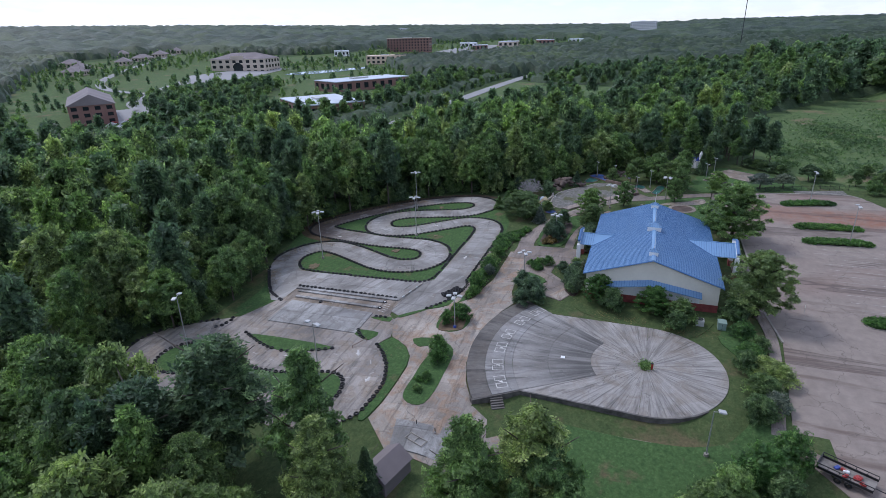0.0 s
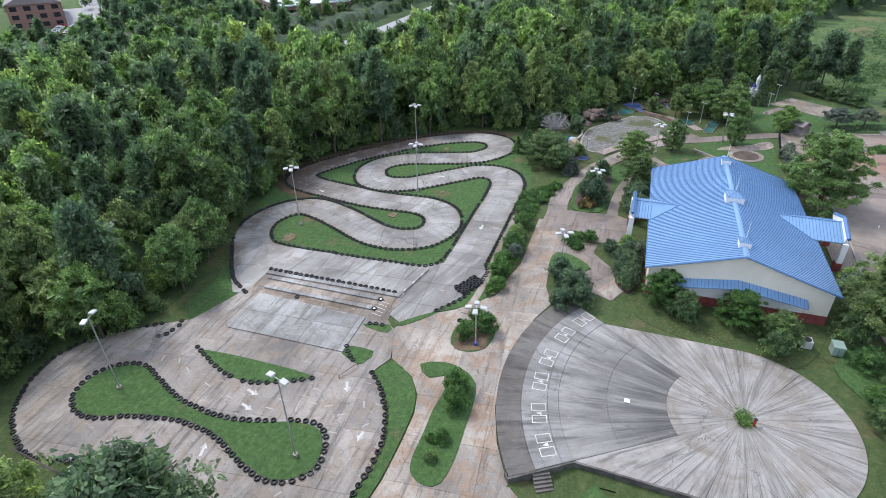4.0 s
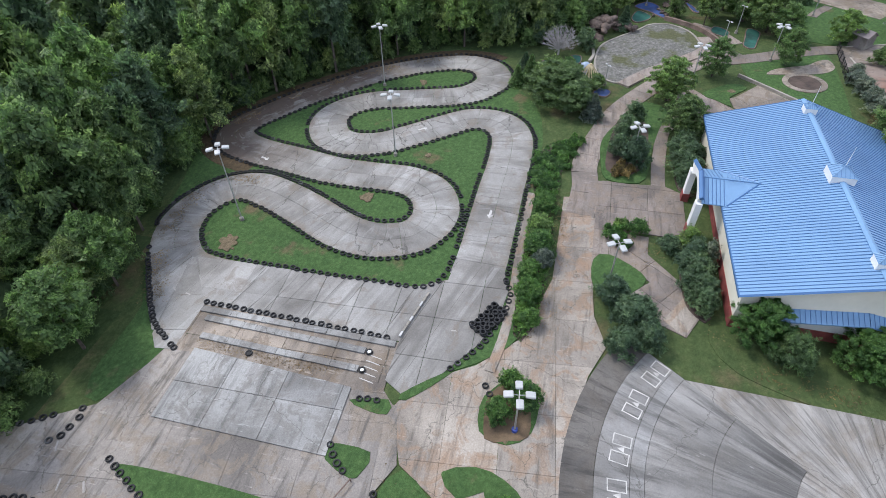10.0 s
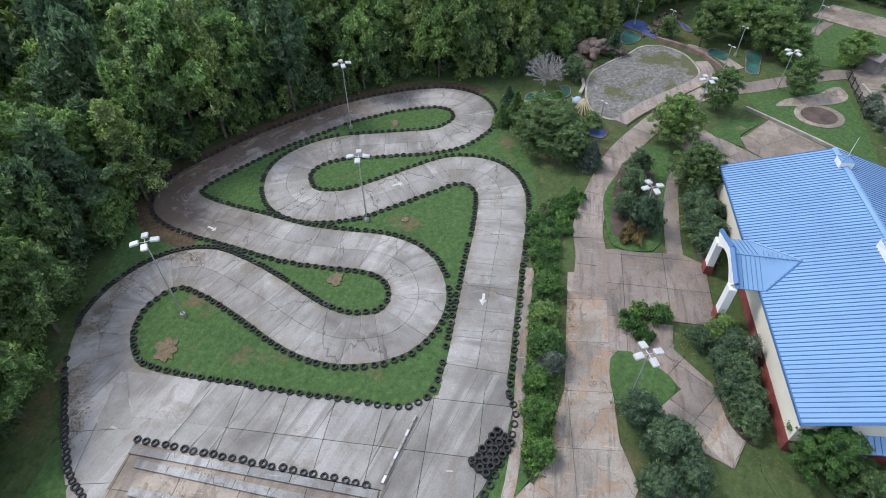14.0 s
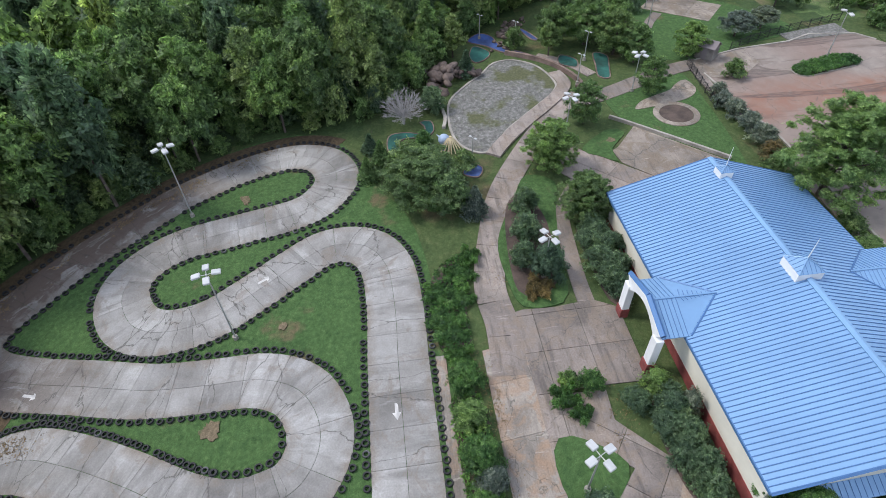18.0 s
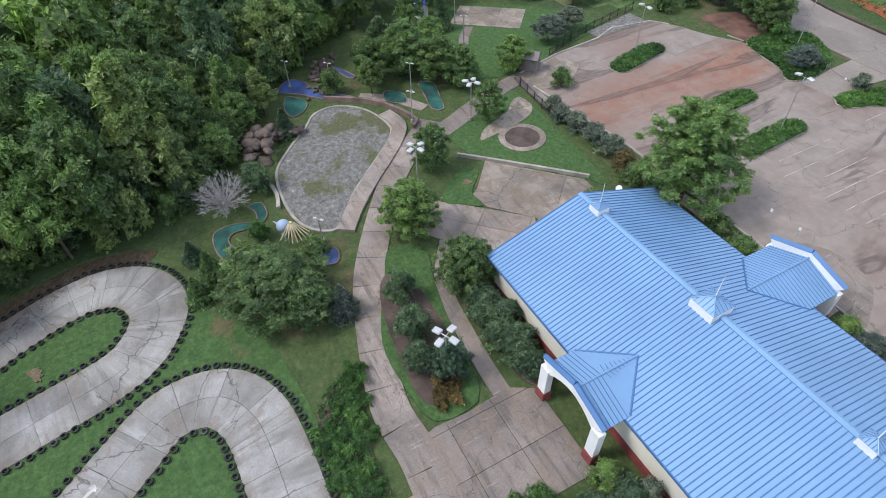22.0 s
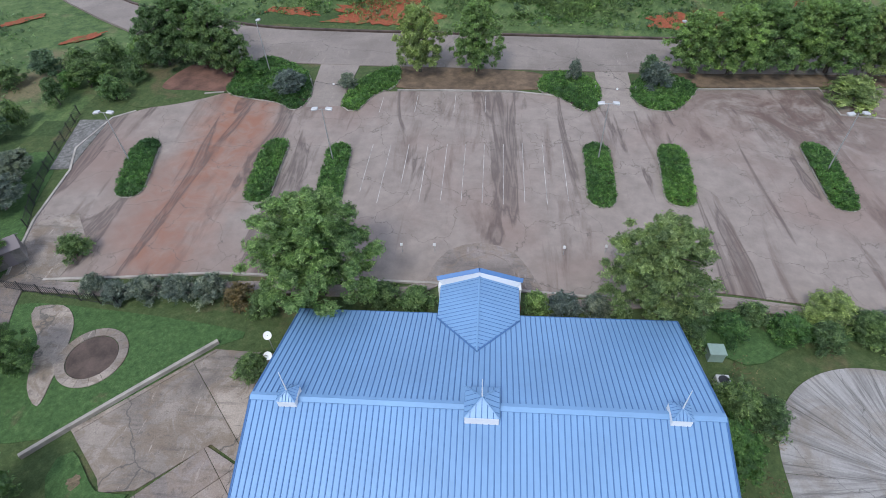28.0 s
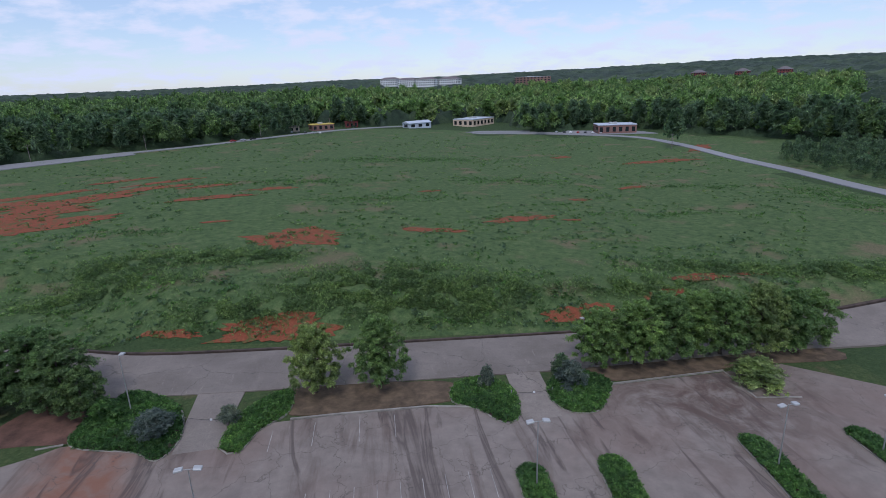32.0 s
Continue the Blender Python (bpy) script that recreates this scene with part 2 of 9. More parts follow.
    flat.inputs["Scale"].default_value = (1, 0.3, 1)
    ln.new(uv, flat.inputs["Vector"])
    c = mix_node(nt, ln, crack_lines(nt, ln, flat.outputs[0], 0.17, 0.045, 1.5, 0.9), c, (0.06, 0.055, 0.047))
    ln.new(c, b.inputs["Base Color"])
    b.inputs["Roughness"].default_value = 0.85
    bump_node(nt, ln, fine, b, 0.25, 0.02)
    return m


def grass(name, a, b_, c_, bare, bare_from=0.66, scale=0.3):
    """Mown or rough grass with yellowed and bare spots."""
    m, nt, ln, b = nodes_of(name)
    co = nt.new("ShaderNodeTexCoord").outputs["Object"]
    big = noise_node(nt, ln, co, scale * 0.35, 6, 0.6)
    mid = noise_node(nt, ln, co, scale * 3, 8, 0.7)
    fine = noise_node(nt, ln, co, 14.0, 6, 0.8)
    c = ramp_node(nt, ln, mid, [(0.3, a), (0.55, b_), (0.75, c_)])
    c = mix_node(nt, ln, ramp_node(nt, ln, big, [(bare_from, (0, 0, 0)), (bare_from + 0.1, (0.85,) * 3)]), c, bare)
    c = mix_node(nt, ln, 0.8, c, ramp_node(nt, ln, fine, [(0.35, (0.45, 0.45, 0.42)), (0.65, (1.3, 1.3, 1.2))]), "MULTIPLY")
    tuft = noise_node(nt, ln, co, 2.3, 5, 0.7)
    c = mix_node(nt, ln, 0.7, c, ramp_node(nt, ln, tuft, [(0.35, (0.62, 0.64, 0.6)), (0.65, (1.22, 1.18, 1.15))]), "MULTIPLY")
    ln.new(c, b.inputs["Base Color"])
    b.inputs["Roughness"].default_value = 0.95
    b.inputs["Specular IOR Level"].default_value = 0.15
    bump_node(nt, ln, fine, b, 0.6, 0.08)
    return m


def foliage(name, dark, mid, lite):
    """Leaf sprays: each face carries a handful of rounded leaves with gaps between them, light and dark leaves mixed."""
    m, nt, ln, b = nodes_of(name)
    tc = nt.new("ShaderNodeTexCoord")
    co = tc.outputs["Object"]
    isl = nt.new("ShaderNodeNewGeometry").outputs["Random Per Island"]
    rnd = nt.new("ShaderNodeObjectInfo").outputs["Random"]
    spot = nt.new("ShaderNodeVectorMath")
    spot.operation = "ADD"
    ln.new(tc.outputs["UV"], spot.inputs[0])
    ln.new(math_node(nt, ln, "MULTIPLY", isl, 97.0), spot.inputs[1])
    leaf = nt.new("ShaderNodeTexVoronoi")
    leaf.voronoi_dimensions = "2D"
    leaf.inputs["Scale"].default_value = 4.0
    ln.new(spot.outputs[0], leaf.inputs["Vector"])
    one = nt.new("ShaderNodeSeparateColor")
    ln.new(leaf.outputs["Color"], one.inputs[0])
    c = ramp_node(nt, ln, isl, [(0.0, dark), (0.55, mid), (1.0, lite)])
    c = mix_node(nt, ln, 0.75, c, ramp_node(nt, ln, noise_node(nt, ln, co, 0.5, 4), [(0.3, (0.6, 0.62, 0.6)), (0.7, (1.25, 1.2, 1.05))]), "MULTIPLY")
    c = mix_node(nt, ln, 1.0, c, ramp_node(nt, ln, rnd, [(0.0, (0.78, 0.82, 0.85)), (1.0, (1.2, 1.15, 1.0))]), "MULTIPLY")
    c = mix_node(nt, ln, 0.9, c, ramp_node(nt, ln, noise_node(nt, ln, co, 0.13, 3), [(0.34, (0.62, 0.68, 0.72)), (0.5, (1, 1, 1)), (0.66, (1.28, 1.24, 1.08))]), "MULTIPLY")
    c = mix_node(nt, ln, 0.9, c, ramp_node(nt, ln, one.outputs[0], [(0.0, (0.5, 0.54, 0.5)), (0.6, (1.05, 1.05, 1.0)), (1.0, (1.7, 1.62, 1.45))]), "MULTIPLY")
    c = mix_node(nt, ln, 0.7, c, ramp_node(nt, ln, noise_node(nt, ln, co, 1.15, 3, 0.6), [(0.36, (0.6, 0.63, 0.66)), (0.64, (1.35, 1.3, 1.25))]), "MULTIPLY")
    ln.new(c, b.inputs["Base Color"])
    b.inputs["Roughness"].default_value = 0.55
    b.inputs["Specular IOR Level"].default_value = 0.3
    tr = nt.new("ShaderNodeBsdfTranslucent")
    ln.new(mix_node(nt, ln, 1.0, c, (1.6, 1.75, 1.4), "MULTIPLY"), tr.inputs["Color"])
    ms = nt.new("ShaderNodeMixShader")
    ms.inputs[0].default_value = 0.42
    ln.new(b.outputs[0], ms.inputs[1])
    ln.new(tr.outputs[0], ms.inputs[2])
    clear = nt.new("ShaderNodeBsdfTransparent")
    ms2 = nt.new("ShaderNodeMixShader")
    ln.new(math_node(nt, ln, "GREATER_THAN", leaf.outputs["Distance"], 0.47), ms2.inputs[0])
    ln.new(ms.outputs[0], ms2.inputs[1])
    ln.new(clear.outputs[0], ms2.inputs[2])
    ln.new(ms2.outputs[0], nt["Material Output"].inputs["Surface"])
    return m


def canopy_leaf(name, dark, mid, lite):
    """Closed tree tops: crown-sized tone, leaf clumps and deep relief."""
    m, nt, ln, b = nodes_of(name)
    co = nt.new("ShaderNodeTexCoord").outputs["Object"]
    big, clump, fine = noise_node(nt, ln, co, 0.006, 7, 0.62), noise_node(nt, ln, co, 0.16, 6, 0.7), noise_node(nt, ln, co, 1.1, 5, 0.75)
    c = ramp_node(nt, ln, clump, [(0.3, dark), (0.52, mid), (0.74, lite)])
    c = mix_node(nt, ln, 0.8, c, ramp_node(nt, ln, big, [(0.3, (0.5, 0.58, 0.62)), (0.55, (1.0, 1.0, 1.0)), (0.72, (1.9, 1.75, 1.4))]), "MULTIPLY")
    c = mix_node(nt, ln, 0.75, c, ramp_node(nt, ln, fine, [(0.3, (0.5, 0.52, 0.5)), (0.7, (1.35, 1.35, 1.3))]), "MULTIPLY")
    ln.new(c, b.inputs["Base Color"])
    b.inputs["Roughness"].default_value = 0.6
    b.inputs["Specular IOR Level"].default_value = 0.2
    bump_node(nt, ln, fine, b, 0.7, 1.2)
    return m


def asphalt(name):
    """Old sun-bleached asphalt with clay wash, dark runs and cracks."""
    m, nt, ln, b = nodes_of(name)
    co = nt.new("ShaderNodeTexCoord").outputs["Object"]
    big = noise_node(nt, ln, co, 0.045, 6, 0.55, 0.3)
    mid = noise_node(nt, ln, co, 0.5, 8, 0.65)
    fine = noise_node(nt, ln, co, 16.0, 8, 0.75)
    c = ramp_node(nt, ln, mid, [(0.3, (0.205, 0.168, 0.142)), (0.7, (0.29, 0.243, 0.206))])
    sep = nt.new("ShaderNodeSeparateXYZ")
    ln.new(co, sep.inputs[0])
    # clay washed down a band at the west end of the lot
    bend = nt.new("ShaderNodeMath")
    bend.operation = "MULTIPLY_ADD"
    bend.inputs[1].default_value = 13.0
    ln.new(noise_node(nt, ln, co, 0.06, 5, 0.6), bend.inputs[0])
    ln.new(sep.outputs["X"], bend.inputs[2])
    off = nt.new("ShaderNodeMath")
    off.operation = "ADD"
    off.inputs[1].default_value = 31.5
    ln.new(bend.outputs[0], off.inputs[0])
    wide = nt.new("ShaderNodeMath")
    wide.operation = "ABSOLUTE"
    ln.new(off.outputs[0], wide.inputs[0])
    near = nt.new("ShaderNodeMapRange")
    near.inputs["From Min"].default_value, near.inputs["From Max"].default_value = 8.0, 3.0
    near.inputs["To Max"].default_value = 0.9
    ln.new(wide.outputs[0], near.inputs["Value"])
    clay_n = nt.new("ShaderNodeMath")
    clay_n.operation = "MULTIPLY"
    ln.new(near.outputs[0], clay_n.inputs[0])
    ln.new(ramp_node(nt, ln, noise_node(nt, ln, co, 0.3, 7, 0.65, 0.8), [(0.32, (0.35,) * 3), (0.6, (1, 1, 1))]), clay_n.inputs[1])
    c = mix_node(nt, ln, clay_n.outputs[0], c, (0.245, 0.108, 0.064))
    c = mix_node(nt, ln, ramp_node(nt, ln, big, [(0.48, (0, 0, 0)), (0.70, (0.75,) * 3)]), c, (0.21, 0.138, 0.11))
    wash = nt.new("ShaderNodeVectorMath")
    wash.operation = "DISTANCE"
    wash.inputs[1].default_value = (46, 61, -2)
    ln.new(co, wash.inputs[0])
    fade = nt.new("ShaderNodeMapRange")
    fade.inputs["From Min"].default_value, fade.inputs["From Max"].default_value = 24, 6
    ln.new(wash.outputs["Value"], fade.inputs["Value"])
    soil = nt.new("ShaderNodeMath")
    soil.operation = "MULTIPLY"
    ln.new(fade.outputs[0], soil.inputs[0])
    ln.new(ramp_node(nt, ln, noise_node(nt, ln, co, 0.13, 7, 0.65, 1.5), [(0.42, (0, 0, 0)), (0.58, (0.85,) * 3)]), soil.inputs[1])
    c = mix_node(nt, ln, soil.outputs[0], c, (0.11, 0.066, 0.05))
    # long dark runs of water
    mp = nt.new("ShaderNodeMapping")
    mp.inputs["Scale"].default_value = (0.18, 0.024, 1)
    mp.inputs["Rotation"].default_value = (0, 0, 0.12)
    wv = nt.new("ShaderNodeTexNoise")
    wv.inputs["Scale"].default_value, wv.inputs["Detail"].default_value, wv.inputs["Distortion"].default_value = 1.2, 6, 0.7
    ln.new(co, mp.inputs["Vector"])
    ln.new(mp.outputs[0], wv.inputs["Vector"])
    run = ramp_node(nt, ln, wv.outputs["Fac"], [(0.57, (0, 0, 0)), (0.61, (0.7,) * 3), (0.64, (0.25,) * 3), (0.67, (0.65,) * 3), (0.73, (0.1,) * 3)])
    c = mix_node(nt, ln, run, c, (0.07, 0.05, 0.043))
    mp2 = nt.new("ShaderNodeMapping")
    mp2.inputs["Scale"].default_value = (0.30, 0.045, 1)
    mp2.inputs["Location"].default_value = (3.7, 1.1, 0)
    ln.new(co, mp2.inputs["Vector"])
    smear = noise_node(nt, ln, mp2.outputs[0], 1.0, 7, 0.62, 0.4)
    c = mix_node(nt, ln, ramp_node(nt, ln, smear, [(0.56, (0, 0, 0)), (0.68, (0.7,) * 3)]), c, (0.11, 0.075, 0.06))
    vo = nt.new("ShaderNodeTexVoronoi")
    vo.feature = "DISTANCE_TO_EDGE"
    vo.inputs["Scale"].default_value = 0.13
    nz = nt.new("ShaderNodeTexNoise")
    nz.inputs["Scale"].default_value, nz.inputs["Detail"].default_value = 0.4, 6
    sc = nt.new("ShaderNodeVectorMath")
    sc.operation = "SCALE"
    sc.inputs["Scale"].default_value = 4.0
    ad = nt.new("ShaderNodeVectorMath")
    ln.new(co, nz.inputs["Vector"])
    ln.new(nz.outputs["Color"], sc.inputs[0])
    ln.new(co, ad.inputs[0])
    ln.new(sc.outputs[0], ad.inputs[1])
    ln.new(ad.outputs[0], vo.inputs["Vector"])
    c = mix_node(nt, ln, ramp_node(nt, ln, vo.outputs["Distance"], [(0.0, (0.8,) * 3), (0.008, (0, 0, 0))]), c, (0.11, 0.09, 0.075))
    c = mix_node(nt, ln, 0.4, c, ramp_node(nt, ln, fine, [(0.25, (0.6,) * 3), (0.75, (1.1,) * 3)]), "MULTIPLY")
    ln.new(c, b.inputs["Base Color"])
    b.inputs["Roughness"].default_value = 0.88
    bump_node(nt, ln, fine, b, 0.3, 0.02)
    return m


def stage_concrete(name, light, dark, cx, cy, inner=0.0, brown=0.4):
    """Bleached concrete with dark water runs fanning out from a centre; inner: how far the runs have blackened it towards the hub."""
    m, nt, ln, b = nodes_of(name)
    co = nt.new("ShaderNodeTexCoord").outputs["Object"]
    rnd = nt.new("ShaderNodeObjectInfo").outputs["Random"]
    sub = nt.new("ShaderNodeVectorMath")
    sub.operation = "SUBTRACT"
    sub.inputs[1].default_value = (cx, cy, 0)
    ln.new(co, sub.inputs[0])
    sep = nt.new("ShaderNodeSeparateXYZ")
    ln.new(sub.outputs[0], sep.inputs[0])
    ang = math_node(nt, ln, "ARCTAN2", sep.outputs["Y"], sep.outputs["X"])
    length = nt.new("ShaderNodeVectorMath")
    length.operation = "LENGTH"
    ln.new(sub.outputs[0], length.inputs[0])
    reach = length.outputs["Value"]

    def fanned(fa, fr, detail, rough, warp):
        polar_ = nt.new("ShaderNodeCombineXYZ")
        ln.new(math_node(nt, ln, "MULTIPLY", ang, fa), polar_.inputs["X"])
        ln.new(math_node(nt, ln, "MULTIPLY", reach, fr), polar_.inputs["Y"])
        return noise_node(nt, ln, polar_.outputs[0], 1.0, detail, rough, warp)

    runs, thin, chips = fanned(7.0, 0.10, 8, 0.66, 0.25), fanned(26.0, 0.16, 6, 0.65, 0.2), fanned(34.0, 0.75, 6, 0.7, 0.3)
    mid, fine = noise_node(nt, ln, co, 0.3, 9, 0.66, 0.6), noise_node(nt, ln, co, 7.0, 8, 0.7)
    c = ramp_node(nt, ln, runs, [(0.36, tuple(0.6 * a_ + 0.4 * b_ for a_, b_ in zip(dark, light))), (0.5, tuple(v * 0.9 for v in light)), (0.66, tuple(min(1, v * 1.12) for v in light))])
    c = mix_node(nt, ln, ramp_node(nt, ln, mid, [(0.46, (0, 0, 0)), (0.64, (brown,) * 3)]), c, tuple(v * k_ for v, k_ in zip(light, (0.62, 0.55, 0.47))))
    c = mix_node(nt, ln, ramp_node(nt, ln, thin, [(0.5, (0, 0, 0)), (0.64, (0.75,) * 3)]), c, dark)
    if inner:
        near = nt.new("ShaderNodeMapRange")
        near.inputs["From Min"].default_value, near.inputs["From Max"].default_value = 19.0, 9.5
        ln.new(reach, near.inputs["Value"])
        black = math_node(nt, ln, "MULTIPLY", near.outputs[0], ramp_node(nt, ln, fanned(13.0, 0.06, 7, 0.6, 0.2), [(0.36, (inner * 0.35,) * 3), (0.6, (inner,) * 3)]))
        c = mix_node(nt, ln, black, c, tuple(v * 0.8 for v in dark))
    c = mix_node(nt, ln, ramp_node(nt, ln, chips, [(0.62, (0, 0, 0)), (0.68, (0.4,) * 3)]), c, tuple(min(1, v * 1.35) for v in light))
    c = mix_node(nt, ln, 0.8, c, ramp_node(nt, ln, rnd, [(0.0, (0.86, 0.85, 0.84)), (1.0, (1.05,) * 3)]), "MULTIPLY")
    c = mix_node(nt, ln, 0.5, c, ramp_node(nt, ln, fine, [(0.3, (0.62,) * 3), (0.7, (1.15,) * 3)]), "MULTIPLY")
    c = mix_node(nt, ln, crack_lines(nt, ln, co, 0.09, 0.03), c, (0.08, 0.075, 0.065))
    ln.new(c, b.inputs["Base Color"])
    b.inputs["Roughness"].default_value = 0.8
    bump_node(nt, ln, fine, b, 0.2, 0.02)
    return m


M_STAGE = stage_concrete("stage_concrete", (0.335, 0.316, 0.292), (0.11, 0.102, 0.093), 36, 0, 0.0, 0.75)
M_STAGEMID = stage_concrete("blackened_stage_fan", (0.30, 0.288, 0.272), (0.085, 0.081, 0.076), 36, 0, 1.0, 0.3)
M_STAGERING = stage_concrete("grey_stage_ring", (0.285, 0.278, 0.268), (0.10, 0.096, 0.09), 36, 0, 0.0, 0.35)
M_STAGEDARK = stage_concrete("weathered_stage_rim", (0.155, 0.142, 0.128), (0.042, 0.039, 0.036), 36, 0, 0.0, 0.5)
M_TRACK = lane_concrete("track_concrete")
M_PIT = concrete("pit_concrete", (0.35, 0.35, 0.342), (0.19, 0.187, 0.18), (0.17, 0.155, 0.14), 0.10, 0.7, 0.4)
M_LOWER = concrete("lower_concrete", (0.34, 0.31, 0.28), (0.16, 0.145, 0.132), (0.24, 0.19, 0.14), 0.13, 0.7, 0.5)
M_PLAZA = concrete("plaza_concrete", (0.37, 0.33, 0.285), (0.185, 0.16, 0.136), (0.29, 0.185, 0.115), 0.10, 0.75, 0.45)
M_PATH = concrete("path_concrete", (0.30, 0.255, 0.225), (0.15, 0.128, 0.112), (0.22, 0.165, 0.12), 0.09, 0.6, 0.4)
M_PATIO = concrete("patio_concrete", (0.345, 0.295, 0.245), (0.155, 0.132, 0.112), (0.175, 0.132, 0.092), 0.035, 0.8, 0.3)
M_KERB = plain("kerb_concrete", (0.32, 0.29, 0.25), 0.9, 0, 0.2, 1.5)
M_LOT = asphalt("bleached_asphalt")
M_ROAD = concrete("road_asphalt", (0.285, 0.245, 0.21), (0.21, 0.178, 0.15), (0.18, 0.148, 0.132), 0.05, 0.3, 0.1)
M_LAWN = grass("lawn", (0.044, 0.088, 0.034), (0.072, 0.134, 0.048), (0.106, 0.166, 0.068), (0.15, 0.115, 0.075), 0.6, 0.5)
M_GROUND = grass("rough_ground", (0.05, 0.081, 0.033), (0.078, 0.110, 0.044), (0.116, 0.133, 0.064), (0.14, 0.115, 0.07), 0.56)
M_FIELD = grass("meadow", (0.048, 0.086, 0.036), (0.105, 0.160, 0.062), (0.18, 0.205, 0.098), (0.19, 0.158, 0.10), 0.56, 0.16)
M_FLOOR = grass("forest_floor", (0.04, 0.07, 0.03), (0.06, 0.095, 0.038), (0.08, 0.115, 0.048), (0.07, 0.065, 0.045), 0.7)
M_SCAR = grass("grown_over_clay", (0.23, 0.066, 0.038), (0.29, 0.092, 0.052), (0.33, 0.15, 0.095), (0.10, 0.125, 0.045), 0.52, 1.6)
M_CLAYSOIL = plain("red_brown_soil", (0.15, 0.077, 0.053), 0.95, 0, 0.3, 1.2)
M_GRAVEL = grass("dry_gravel", (0.10, 0.097, 0.094), (0.205, 0.20, 0.20), (0.36, 0.355, 0.36), (0.10, 0.108, 0.05), 0.50, 0.5)
M_SOIL = plain("dark_soil", (0.085, 0.06, 0.048), 0.95, 0, 0.3, 1.5)
M_STRAW = plain("pine_straw", (0.135, 0.092, 0.055), 0.95, 0, 0.3, 2.0)
M_WORN = grass("worn_soil", (0.13, 0.10, 0.07), (0.19, 0.15, 0.105), (0.25, 0.2, 0.145), (0.08, 0.12, 0.05), 0.56, 1.5)
M_LEAFMOULD = grass("leaf_mould", (0.06, 0.046, 0.032), (0.10, 0.074, 0.05), (0.145, 0.108, 0.076), (0.045, 0.058, 0.028), 0.58, 0.6)
M_LITTER = foliage("dead_leaves", (0.13, 0.09, 0.06), (0.18, 0.125, 0.08), (0.24, 0.175, 0.115))
M_RUBBER = plain("worn_rubber", (0.022, 0.022, 0.023), 0.75, 0, 0.3, 3.0)
M_WHITE = plain("white_paint", (0.74, 0.74, 0.73), 0.6, 0, 0.07, 1.0)
M_CREAM = plain("cream_wall", (0.66, 0.62, 0.52), 0.75, 0, 0.06, 0.6)
M_ROADPAINT = plain("worn_road_paint", (0.52, 0.50, 0.47), 0.8, 0, 0.22, 3.0)
M_FADED = plain("faded_bay_paint", (0.40, 0.37, 0.34), 0.85, 0, 0.3, 2.5)
M_BRICK = plain("red_brick", (0.22, 0.05, 0.045), 0.85, 0, 0.2, 4.0)
M_ROOF = plain("blue_metal", (0.172, 0.308, 0.49), 0.42, 0.1, 0.06, 0.5)
# Roof blue darkened: paints shadow lines along the seams, and colours the dark trim.
M_RIB = plain("blue_seam_shade_and_trim", (0.07, 0.16, 0.33), 0.42, 0.15, 0.06, 0.5)
M_STEEL = plain("galvanised_steel", (0.45, 0.45, 0.44), 0.45, 0.6, 0.08, 2.0)
M_LAMPHEAD = plain("pale_lamp_housing", (0.46, 0.46, 0.45), 0.45, 0.1, 0.06, 3.0)
M_DARK = plain("black_iron", (0.025, 0.025, 0.027), 0.5, 0.3, 0.2, 3.0)
M_WOOD = plain("grey_timber", (0.20, 0.18, 0.16), 0.85, 0, 0.25, 3.0)
M_STONE = plain("brown_rockwork", (0.20, 0.14, 0.115), 0.9, 0, 0.35, 1.2)
M_ROCK = plain("brown_moulded_rock", (0.15, 0.11, 0.09), 0.85, 0, 0.4, 2.2)
M_WALLSTONE = plain("dark_block_wall", (0.12, 0.11, 0.10), 0.9, 0, 0.3, 3.0)
M_TURF = plain("green_golf_carpet", (0.022, 0.105, 0.082), 0.95, 0, 0.35, 1.0)
M_BLUECARPET = plain("blue_pool_paint", (0.055, 0.10, 0.27), 0.6, 0, 0.35, 0.8)
M_BARK = plain("bark", (0.10, 0.08, 0.065), 0.95, 0, 0.3, 6.0)
M_PALEBARK = plain("bare_grey_branch", (0.36, 0.34, 0.33), 0.9, 0, 0.15, 6.0)
M_GLASS = plain("dark_window_glass", (0.02, 0.025, 0.03), 0.12, 0.0, 0.1, 1.0)
M_GREENBOX = plain("grey_green_cabinet", (0.22, 0.30, 0.26), 0.5, 0, 0.1, 2.0)
M_REDPAINT = plain("red_post_paint", (0.35, 0.03, 0.025), 0.5, 0, 0.15, 3.0)
M_BLUEPAINT = plain("blue_post_paint", (0.04, 0.07, 0.30), 0.5, 0, 0.15, 3.0)
M_FARROOF = plain("pale_membrane_roof", (0.52, 0.56, 0.62), 0.6, 0, 0.06, 0.05)
M_FARWALL = plain("tan_stucco", (0.50, 0.42, 0.34), 0.8, 0, 0.08, 0.1)
M_FARBRICK = plain("brown_brick", (0.22, 0.12, 0.10), 0.85, 0, 0.12, 0.1)
M_SHINGLE = plain("grey_shingle", (0.20, 0.17, 0.17), 0.85, 0, 0.12, 0.2)
M_FARROAD = plain("pale_far_road", (0.27, 0.265, 0.265), 0.8, 0, 0.08, 0.05)
# The pale blue base colour paints the sky's reflection into the water.
M_WATER = plain("sky_tinted_pond_water", (0.30, 0.36, 0.42), 0.08, 0, 0.05, 0.05)
M_TANBRIGHT = plain("bright_tan_stucco", (0.62, 0.48, 0.36), 0.8, 0, 0.08, 0.1)
